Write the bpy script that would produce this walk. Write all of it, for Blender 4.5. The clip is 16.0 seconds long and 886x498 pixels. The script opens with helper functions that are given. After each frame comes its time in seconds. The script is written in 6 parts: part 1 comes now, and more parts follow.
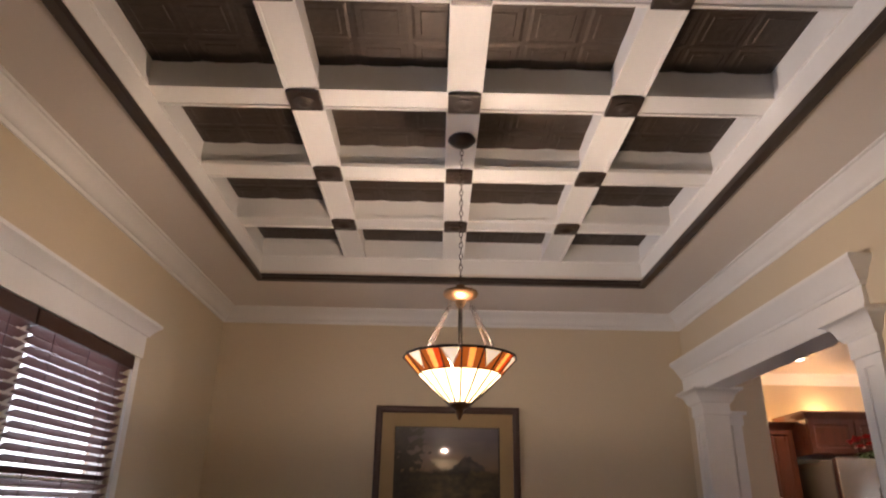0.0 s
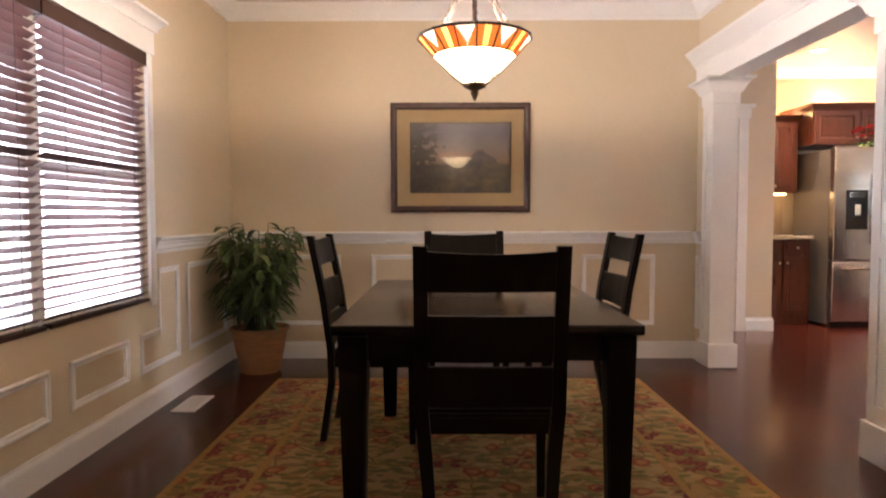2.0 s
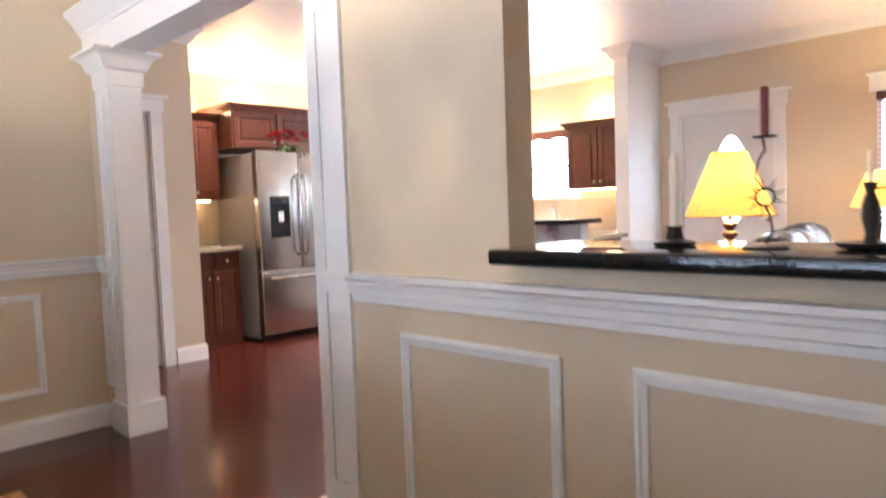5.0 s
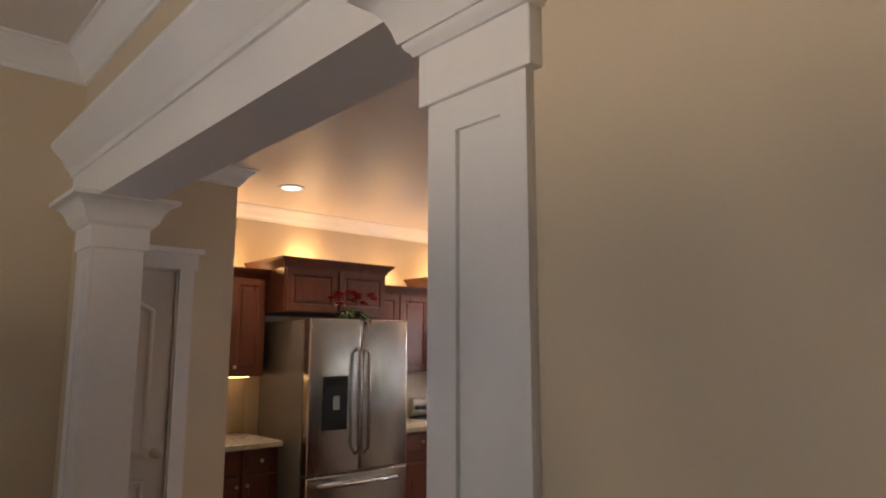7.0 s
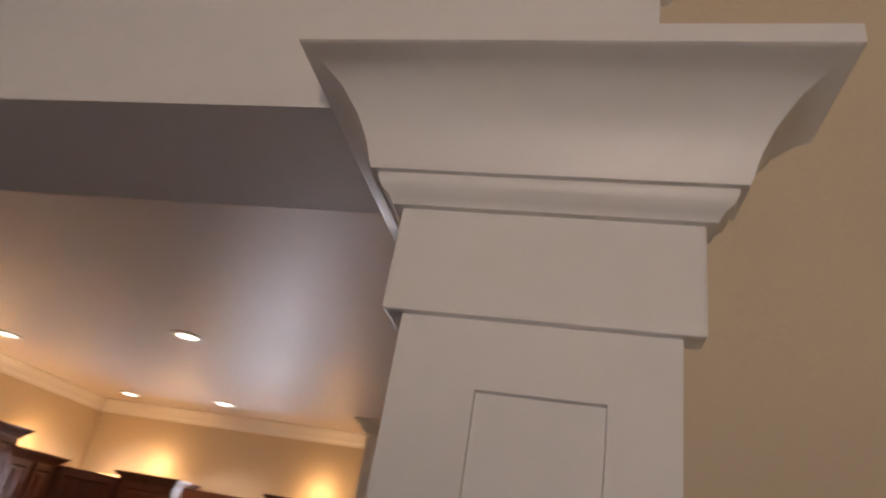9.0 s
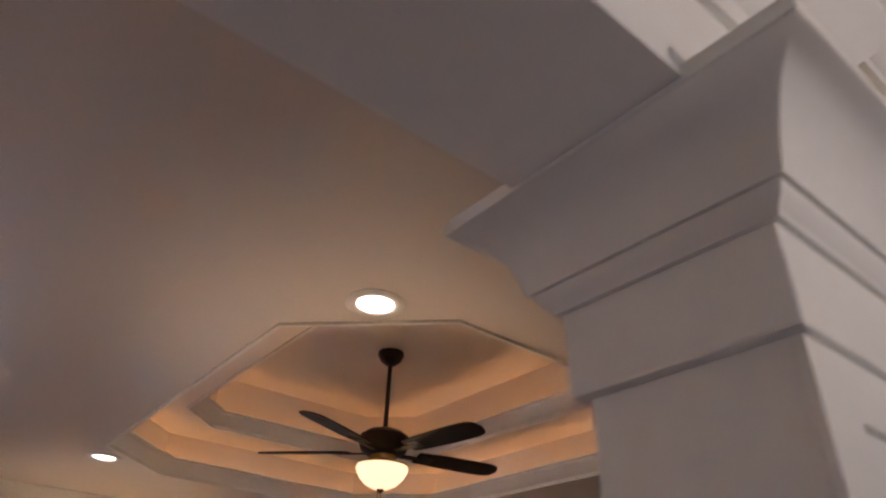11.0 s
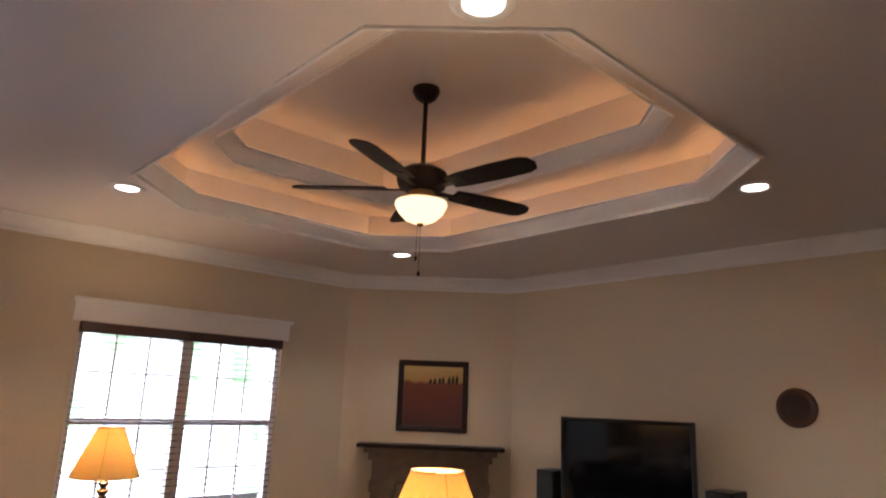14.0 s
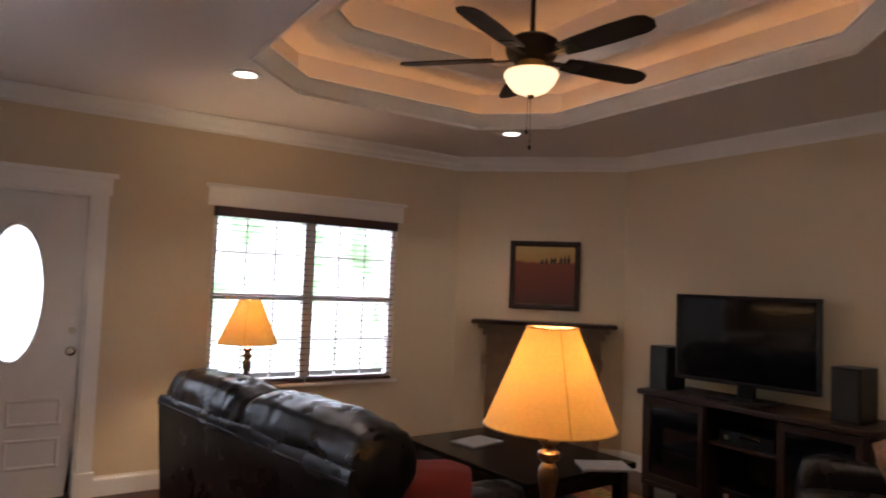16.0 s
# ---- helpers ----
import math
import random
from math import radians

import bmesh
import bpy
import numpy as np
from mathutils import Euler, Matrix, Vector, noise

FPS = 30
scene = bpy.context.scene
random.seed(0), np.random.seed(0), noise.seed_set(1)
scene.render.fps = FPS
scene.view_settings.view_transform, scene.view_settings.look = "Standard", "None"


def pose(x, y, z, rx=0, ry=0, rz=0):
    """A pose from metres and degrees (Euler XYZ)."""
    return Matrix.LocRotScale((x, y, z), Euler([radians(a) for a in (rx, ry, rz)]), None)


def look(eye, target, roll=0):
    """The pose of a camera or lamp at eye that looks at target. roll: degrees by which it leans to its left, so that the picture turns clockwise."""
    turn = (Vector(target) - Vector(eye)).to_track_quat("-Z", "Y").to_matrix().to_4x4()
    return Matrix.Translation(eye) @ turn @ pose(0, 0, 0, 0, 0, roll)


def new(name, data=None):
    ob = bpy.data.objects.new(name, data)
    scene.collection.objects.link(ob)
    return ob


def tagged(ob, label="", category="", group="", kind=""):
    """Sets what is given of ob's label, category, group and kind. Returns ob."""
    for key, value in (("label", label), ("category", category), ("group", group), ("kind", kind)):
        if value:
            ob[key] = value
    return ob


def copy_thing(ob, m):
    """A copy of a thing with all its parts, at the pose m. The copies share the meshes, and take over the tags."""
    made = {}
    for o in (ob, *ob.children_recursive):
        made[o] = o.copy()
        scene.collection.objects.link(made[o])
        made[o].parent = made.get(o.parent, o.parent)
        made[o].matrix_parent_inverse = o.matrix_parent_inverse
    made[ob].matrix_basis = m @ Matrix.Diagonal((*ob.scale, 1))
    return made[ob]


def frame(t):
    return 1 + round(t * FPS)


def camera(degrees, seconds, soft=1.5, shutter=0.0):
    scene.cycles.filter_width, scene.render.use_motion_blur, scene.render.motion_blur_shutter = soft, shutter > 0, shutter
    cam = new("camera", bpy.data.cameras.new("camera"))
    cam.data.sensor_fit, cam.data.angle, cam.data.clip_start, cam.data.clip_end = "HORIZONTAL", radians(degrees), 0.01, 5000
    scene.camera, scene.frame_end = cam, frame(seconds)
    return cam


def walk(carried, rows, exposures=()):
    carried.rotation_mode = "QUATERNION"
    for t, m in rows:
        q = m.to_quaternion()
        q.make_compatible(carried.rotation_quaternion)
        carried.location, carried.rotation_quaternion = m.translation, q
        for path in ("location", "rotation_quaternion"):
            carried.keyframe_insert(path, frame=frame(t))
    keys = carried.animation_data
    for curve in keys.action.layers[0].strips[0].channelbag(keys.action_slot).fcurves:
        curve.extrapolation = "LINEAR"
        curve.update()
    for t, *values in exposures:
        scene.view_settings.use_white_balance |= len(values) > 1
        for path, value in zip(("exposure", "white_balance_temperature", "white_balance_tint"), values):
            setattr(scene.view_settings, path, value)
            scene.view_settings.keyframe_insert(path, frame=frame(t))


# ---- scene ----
cam = camera(67.6, 16.0, soft=1.9, shutter=0.4)
PATH = [
    (0, (0.577, 0.333, 1.254), (0.585, 2.193, 1.991), 1.1),
    (0.5, (0.545, 0.326, 1.228), (0.52, 2.24, 1.807), 0.6),
    (1, (0.536, 0.297, 1.206), (0.533, 2.271, 1.528), 0.5),
    (1.5, (0.542, 0.29, 1.157), (0.535, 2.29, 1.212), 0.6),
    (2, (0.553, 0.297, 1.119), (0.541, 2.294, 1.020), -0.1),
    (2.5, (0.589, 0.315, 1.100), (0.689, 2.296, 0.845), -2.1),
    (3, (0.645, 0.461, 1.084), (1.012, 2.393, 0.721), -1.6),
    (3.5, (0.728, 0.662, 1.136), (1.606, 2.387, 0.634), -0.2),
    (4, (0.875, 0.863, 1.158), (1.961, 2.47, 0.674), -1.5),
    (4.5, (1.034, 1.099, 1.193), (2.276, 2.613, 0.790), -1.4),
    (4.7, (1.061, 1.198, 1.190), (2.462, 2.599, 0.917), -1.1),
    (6.8, (1.817, 2.536, 1.552), (3.159, 3.988, 1.854), -1.1),
    (7, (1.884, 2.609, 1.583), (3.197, 4.089, 1.876), 0.1),
    (7.5, (1.959, 2.777, 1.698), (3.338, 4.151, 2.158), 2.1),
    (8, (1.947, 2.945, 1.758), (3.531, 4.061, 2.253), -1.2),
    (8.2, (1.968, 2.998, 1.775), (3.604, 4.001, 2.34), 1.0),
    (10.5, (2.22, 3.597, 1.75), (3.661, 2.851, 2.92), 8.1),
    (11, (2.319, 3.752, 1.732), (3.65, 2.718, 2.808), 2.2),
    (11.5, (2.428, 3.867, 1.714), (3.774, 2.797, 2.733), 1.5),
    (12, (2.499, 3.897, 1.707), (3.873, 2.841, 2.706), 4.3),
    (12.5, (2.657, 3.937, 1.665), (4.05, 2.83, 2.579), 4.1),
    (13, (2.735, 3.904, 1.676), (4.139, 2.703, 2.442), 2.5),
    (13.5, (2.753, 3.933, 1.65), (4.153, 2.641, 2.259), 1.7),
    (14, (2.78, 3.955, 1.615), (4.215, 2.636, 2.064), 2.2),
    (14.5, (2.788, 3.975, 1.59), (4.253, 2.657, 1.931), 2.6),
    (15, (2.785, 3.975, 1.562), (4.268, 2.654, 1.795), 2.7),
    (15.5, (2.774, 3.968, 1.54), (4.315, 2.701, 1.692), 2.3),
    (16, (2.784, 3.962, 1.53), (4.45, 2.861, 1.641), 2.2),
]
walk(cam, [(t, look(eye, target, roll)) for t, eye, target, roll in PATH],
     [(0.0, 0.05, 6500, 24), (0.5, 0.1, 6500, 24), (1.5, 0.75, 6500, 24), (2.0, 1.68, 6400, 23), (2.5, 2.6, 6000, 19), (3.5, 2.8, 5700, 15), (4.0, 2.3, 5600, 16), (4.7, 2.05, 5400, 15), (6.8, 0.1, 6300, 16), (8.2, -0.65, 6700, 23),
      (10.3, -0.3, 6200, 22), (11.0, -0.12, 6000, 22), (12.5, 0.25, 5800, 22), (14.0, 0.1, 5700, 20), (16.0, -0.1, 5900, 20)])

# ---- plan ----
XW, XE, YF, YN = -1.14, 2.50, 5.48, -0.70      # dining room: west wall, east wall, far wall, near wall
XE2 = 2.615                                    # other face of the east wall
ZC = 2.74                                      # ceiling
XL = 7.92                                      # front wall of living room and kitchen
YK = 7.70                                      # back wall of the kitchen
T = 0.15

# ---- world and daylight ----
world = bpy.data.worlds.new("sky")
scene.world = world
world.use_nodes = True
sky = world.node_tree.nodes.new("ShaderNodeTexSky")
sky.sky_type = "NISHITA"
sky.sun_disc = False
sky.sun_elevation, sky.sun_rotation = radians(55), radians(200)
back = world.node_tree.nodes["Background"]
back.inputs["Strength"].default_value = 0.1
world.node_tree.links.new(sky.outputs[0], back.inputs[0])
sun_data = bpy.data.lights.new("sun", "SUN")
sun_data.energy, sun_data.angle, sun_data.color = 2.5, radians(0.5), (1.0, 0.96, 0.9)
sun_lamp = new("sun", sun_data)
sun_lamp.matrix_world = look((0, -20, 30), (3, -4, 0))


def lamp(name, kind, m, energy, color, size=0.05, size_y=None, spot=None, blend=0.6):
    d = bpy.data.lights.new(name, kind)
    d.energy, d.color = energy, color
    if kind == "AREA":
        d.shape, d.size, d.size_y = "RECTANGLE", size, size_y or size
    else:
        d.shadow_soft_size = size
    if spot:
        d.spot_size, d.spot_blend = radians(spot), blend
    ob = new(name, d)
    ob.matrix_world = m
    return ob


DAY = (0.86, 0.93, 1.0)
WARM = (1.0, 0.62, 0.28)
BULB = (1.0, 0.8, 0.58)
# skylight standing outside the window openings
lamp("dining_window_daylight", "AREA", look((XW - 0.8, 3.5, 1.6), (2, 3.2, 1.2)), 225, DAY, 4.6, 3.0)
lamp("living_window_daylight", "AREA", look((XL + 1.6, 1.9, 3.1), (XL - 2, 1.9, 0.6)), 650, DAY, 3.0, 1.6)
lamp("kitchen_window_daylight", "AREA", look((XL + 0.5, 6.1, 1.7), (4, 6.0, 1.2)), 260, DAY, 1.6, 1.5)

# ---- materials ----
def mat(name, color, rough=0.5, metal=0.0, vary=0.06, scale=3.0, fine=60.0, bump=0.02, coat=0.0, emit=None, power=0.0, stretch=(1, 1, 1), rvary=0.08, trans=0.0, spec=0.5):
    m = bpy.data.materials.new(name)
    m.use_nodes = True
    nt = m.node_tree
    n, l = nt.nodes, nt.links
    b = n["Principled BSDF"]
    tc = n.new("ShaderNodeTexCoord")
    mp = n.new("ShaderNodeMapping")
    mp.inputs["Scale"].default_value = stretch
    l.new(tc.outputs["Object"], mp.inputs[0])
    big, small = n.new("ShaderNodeTexNoise"), n.new("ShaderNodeTexNoise")
    big.inputs["Scale"].default_value, small.inputs["Scale"].default_value = scale, fine
    big.inputs["Detail"].default_value = 4
    for t in (big, small):
        l.new(mp.outputs[0], t.inputs["Vector"])
    mix = n.new("ShaderNodeMix")
    mix.data_type = "FLOAT"
    mix.inputs[0].default_value = 0.35
    l.new(big.outputs[0], mix.inputs[2])
    l.new(small.outputs[0], mix.inputs[3])
    ramp = n.new("ShaderNodeMapRange")
    ramp.inputs[1].default_value, ramp.inputs[2].default_value = 0.3, 0.7
    ramp.inputs[3].default_value, ramp.inputs[4].default_value = 1 - vary, 1 + vary
    l.new(mix.outputs[0], ramp.inputs[0])
    hsv = n.new("ShaderNodeHueSaturation")
    hsv.inputs["Color"].default_value = (*color, 1)
    l.new(ramp.outputs[0], hsv.inputs["Value"])
    l.new(hsv.outputs[0], b.inputs["Base Color"])
    rr = n.new("ShaderNodeMapRange")
    rr.inputs[1].default_value, rr.inputs[2].default_value = 0.3, 0.7
    rr.inputs[3].default_value, rr.inputs[4].default_value = max(0.02, rough - rvary), min(1, rough + rvary)
    l.new(big.outputs[0], rr.inputs[0])
    l.new(rr.outputs[0], b.inputs["Roughness"])
    b.inputs["Metallic"].default_value = metal
    b.inputs["Specular IOR Level"].default_value = spec
    b.inputs["Coat Weight"].default_value = coat
    b.inputs["Coat Roughness"].default_value = 0.05
    b.inputs["Transmission Weight"].default_value = trans
    if bump:
        bp = n.new("ShaderNodeBump")
        bp.inputs["Strength"].default_value = 0.5
        bp.inputs["Distance"].default_value = bump * 0.05
        l.new(small.outputs[0], bp.inputs["Height"])
        l.new(bp.outputs[0], b.inputs["Normal"])
    if emit:
        b.inputs["Emission Color"].default_value = (*emit, 1)
        b.inputs["Emission Strength"].default_value = power
    return m


M = {}
M["wall"] = mat("beige_wall_paint", (0.62, 0.52, 0.365), 0.75, vary=0.03, scale=1.2, fine=180, bump=0.01)
M["ceiling"] = mat("ceiling_paint", (0.72, 0.66, 0.6), 0.44, vary=0.025, scale=0.8, fine=150, bump=0.03, spec=0.75)
M["trim"] = mat("white_trim_paint", (0.80, 0.79, 0.76), 0.38, vary=0.03, scale=2.5, fine=40, bump=0.012)
M["darktrim"] = mat("dark_bronze_trim", (0.035, 0.024, 0.018), 0.4, vary=0.2, scale=6)
M["tin"] = mat("bronze_tin_ceiling", (0.05, 0.036, 0.026), 0.5, metal=0.3, vary=0.3, scale=4, fine=30, bump=0.1)
M["black_metal"] = mat("dark_bronze_metal", (0.03, 0.022, 0.018), 0.4, metal=0.8, vary=0.2)
M["bronze"] = mat("antique_bronze", (0.15, 0.09, 0.048), 0.35, metal=1.0, vary=0.25, scale=12)
M["dark_wood"] = mat("espresso_wood", (0.006, 0.0037, 0.0028), 0.4, vary=0.3, scale=2, fine=18, stretch=(5, 5, 0.8), bump=0.0, spec=0.13, rvary=0.05)
M["table_wood"] = mat("espresso_table_wood", (0.007, 0.0042, 0.0032), 0.2, vary=0.3, scale=2, fine=18, stretch=(6, 0.8, 6), bump=0.0, rvary=0.03, spec=0.24)
M["cherry"] = mat("cherry_cabinet_wood", (0.085, 0.024, 0.011), 0.35, vary=0.3, scale=4, fine=30, stretch=(6, 6, 0.8), bump=0.03)
M["frame_wood"] = mat("mahogany_frame_wood", (0.04, 0.0125, 0.007), 0.4, vary=0.3, scale=6, fine=40)
M["blind"] = mat("mahogany_blind_wood", (0.10, 0.035, 0.028), 0.42, vary=0.2, scale=2, fine=40, stretch=(8, 1, 8))
M["blind_dark"] = mat("dark_blind_wood", (0.045, 0.018, 0.014), 0.4, vary=0.2)
M["steel"] = mat("brushed_stainless_steel", (0.55, 0.54, 0.52), 0.24, metal=1.0, vary=0.02, scale=2, fine=60, stretch=(30, 30, 1), bump=0.0, rvary=0.03)
M["grey_side"] = mat("grey_appliance_side", (0.17, 0.15, 0.13), 0.5, vary=0.05)
M["black_plastic"] = mat("black_plastic", (0.006, 0.006, 0.007), 0.35, vary=0.1, spec=0.25)
M["screen"] = mat("dark_glass_screen", (0.004, 0.004, 0.005), 0.06, vary=0.0, bump=0, rvary=0.01)
M["granite"] = mat("black_granite", (0.012, 0.012, 0.012), 0.08, vary=0.6, scale=60, fine=250, bump=0, rvary=0.02)
M["light_granite"] = mat("beige_granite", (0.42, 0.36, 0.27), 0.15, vary=0.35, scale=40, fine=140, bump=0)
M["backsplash"] = mat("tan_stone_tile", (0.5, 0.41, 0.27), 0.4, vary=0.12, scale=8)
M["leather"] = mat("black_leather", (0.003, 0.003, 0.0042), 0.3, vary=0.1, scale=5, fine=160, bump=0.012, spec=0.34)
M["brown_leather"] = mat("dark_brown_leather", (0.006, 0.0042, 0.004), 0.32, vary=0.3, scale=5, fine=160, bump=0.06, spec=0.4)
M["red_fabric"] = mat("red_cushion_fabric", (0.1210, 0.0099, 0.0066), 0.9, vary=0.2, scale=8, fine=300, bump=0.2)
M["cushion"] = mat("patterned_cushion_fabric", (0.42, 0.3, 0.2), 0.9, vary=0.6, scale=22, fine=90, bump=0.2)
M["chair_cushion"] = mat("patterned_tapestry_fabric", (0.2, 0.11, 0.06), 0.9, vary=0.7, scale=26, fine=90, bump=0.2)
M["terracotta"] = mat("wicker_pot", (0.34, 0.16, 0.07), 0.8, vary=0.35, scale=10, fine=90, stretch=(1, 1, 5), bump=0.5)
M["soil"] = mat("potting_soil", (0.03, 0.02, 0.014), 0.95, vary=0.4, scale=30)
M["stem"] = mat("green_stem", (0.07, 0.1, 0.03), 0.6)
M["stone"] = mat("carved_mantel_stone", (0.17, 0.115, 0.07), 0.7, vary=0.3, scale=9, fine=70, bump=0.15)
M["mantel_wood"] = mat("dark_mantel_wood", (0.018, 0.008, 0.0052), 0.42, vary=0.3, spec=0.3)
M["fire_black"] = mat("firebox_black", (0.01, 0.009, 0.008), 0.6, vary=0.3)
M["hearth"] = mat("tan_hearth_tile", (0.3, 0.22, 0.14), 0.5, vary=0.2, scale=12)
M["white_metal"] = mat("white_painted_metal", (0.78, 0.76, 0.72), 0.4, vary=0.05)
M["door"] = mat("white_door_paint", (0.72, 0.71, 0.69), 0.4, vary=0.03, bump=0.01)
M["satin_metal"] = mat("satin_nickel", (0.55, 0.5, 0.42), 0.3, metal=1.0, vary=0.1)
M["brass"] = mat("antique_brass", (0.5, 0.33, 0.12), 0.3, metal=1.0, vary=0.15)
M["mat_board"] = mat("tan_mat_board", (0.38, 0.265, 0.13), 0.9, vary=0.04, scale=10)
M["candle_red"] = mat("dark_red_wax", (0.16, 0.02, 0.025), 0.5, vary=0.1)
M["candle_white"] = mat("ivory_wax", (0.75, 0.68, 0.55), 0.5, vary=0.05)
M["iron"] = mat("wrought_iron", (0.03, 0.027, 0.025), 0.45, metal=0.7, vary=0.3, bump=0.1)
M["downlight"] = mat("lit_downlight_lens", (0.9, 0.85, 0.75), 0.5, vary=0, bump=0, emit=(1.0, 0.86, 0.66), power=9.0)
M["fan_glass"] = mat("lit_alabaster_glass", (0.9, 0.75, 0.5), 0.3, vary=0.05, scale=12, bump=0, emit=(1.0, 0.72, 0.38), power=1.6)
M["rope"] = mat("lit_rope_light", (0.9, 0.7, 0.4), 0.5, vary=0, bump=0, emit=(1.0, 0.48, 0.16), power=7.0)
M["strip"] = mat("lit_cabinet_strip", (0.9, 0.7, 0.4), 0.5, vary=0, bump=0, emit=(1.0, 0.6, 0.25), power=7.0)
# emission put into the door's oval pane stands in for daylight
M["daylit_glass"] = mat("frosted_glass_day_glow", (0.95, 0.97, 1.0), 0.5, vary=0.02, bump=0, emit=(0.88, 0.95, 1.0), power=5.0)
M["glass_amber"] = mat("lit_amber_glass", (0.8, 0.45, 0.15), 0.2, vary=0.2, scale=30, bump=0, emit=(1.0, 0.36, 0.06), power=1.3)
M["glass_white"] = mat("lit_cream_glass", (0.9, 0.8, 0.6), 0.2, vary=0.05, scale=30, bump=0, emit=(1.0, 0.74, 0.38), power=4.5)
M["glass_pale"] = mat("lit_pale_glass", (0.9, 0.8, 0.6), 0.2, vary=0.1, scale=30, bump=0, emit=(1.0, 0.78, 0.5), power=0.8)
M["glass_red"] = mat("lit_red_glass", (0.35, 0.05, 0.02), 0.15, vary=0.3, scale=25, bump=0, emit=(1.0, 0.1, 0.01), power=0.7)
M["glass_brown"] = mat("dark_amber_glass", (0.12, 0.045, 0.014), 0.15, vary=0.5, scale=25, bump=0, emit=(1.0, 0.22, 0.03), power=0.4)
M["flower"] = mat("red_petals", (0.4, 0.012, 0.012), 0.7, vary=0.4, scale=20)
M["paper"] = mat("magazine_paper", (0.2, 0.19, 0.18), 0.4, vary=0.5, scale=14)


def node_mat(name, rough):
    m = bpy.data.materials.new(name)
    m.use_nodes = True
    b = m.node_tree.nodes["Principled BSDF"]
    b.inputs["Roughness"].default_value = rough
    return m, m.node_tree.nodes, m.node_tree.links, b


def ramp_node(n, stops, mode="LINEAR"):
    r = n.new("ShaderNodeValToRGB")
    r.color_ramp.interpolation = mode
    e = r.color_ramp.elements
    e[0].position, e[0].color = stops[0][0], (*stops[0][1], 1)
    e[1].position, e[1].color = stops[-1][0], (*stops[-1][1], 1)
    for p, c in stops[1:-1]:
        x = e.new(p)
        x.color = (*c, 1)
    return r


def wood_floor():
    m, n, l, b = node_mat("cherry_hardwood_floor", 0.25)
    tc, mp = n.new("ShaderNodeTexCoord"), n.new("ShaderNodeMapping")
    mp.inputs["Rotation"].default_value = (0, 0, radians(90))
    l.new(tc.outputs["Object"], mp.inputs[0])
    br = n.new("ShaderNodeTexBrick")
    br.offset, br.offset_frequency = 0.37, 2
    br.inputs["Color1"].default_value = (0.066, 0.0125, 0.0068, 1)
    br.inputs["Color2"].default_value = (0.044, 0.0085, 0.0048, 1)
    br.inputs["Mortar"].default_value = (0.02, 0.004, 0.0025, 1)
    br.inputs["Scale"].default_value = 1
    br.inputs["Mortar Size"].default_value = 0.0012
    br.inputs["Brick Width"].default_value, br.inputs["Row Height"].default_value = 1.1, 0.127
    l.new(mp.outputs[0], br.inputs["Vector"])
    gr, gm = n.new("ShaderNodeTexNoise"), n.new("ShaderNodeMapping")
    gm.inputs["Scale"].default_value = (30, 1.5, 1)
    gr.inputs["Scale"].default_value, gr.inputs["Detail"].default_value = 1.6, 2
    l.new(tc.outputs["Object"], gm.inputs[0])
    l.new(gm.outputs[0], gr.inputs["Vector"])
    mr = n.new("ShaderNodeMapRange")
    mr.inputs[3].default_value, mr.inputs[4].default_value = 0.82, 1.18
    b.inputs["Specular IOR Level"].default_value = 0.42
    l.new(gr.outputs[0], mr.inputs[0])
    hs = n.new("ShaderNodeHueSaturation")
    l.new(br.outputs[0], hs.inputs["Color"])
    l.new(mr.outputs[0], hs.inputs["Value"])
    l.new(hs.outputs[0], b.inputs["Base Color"])
    wear = n.new("ShaderNodeTexNoise")
    wear.inputs["Scale"].default_value = 1.3
    wr = n.new("ShaderNodeMapRange")
    wr.inputs[3].default_value, wr.inputs[4].default_value = 0.13, 0.24
    l.new(tc.outputs["Object"], wear.inputs["Vector"])
    l.new(wear.outputs[0], wr.inputs[0])
    l.new(wr.outputs[0], b.inputs["Roughness"])
    return m


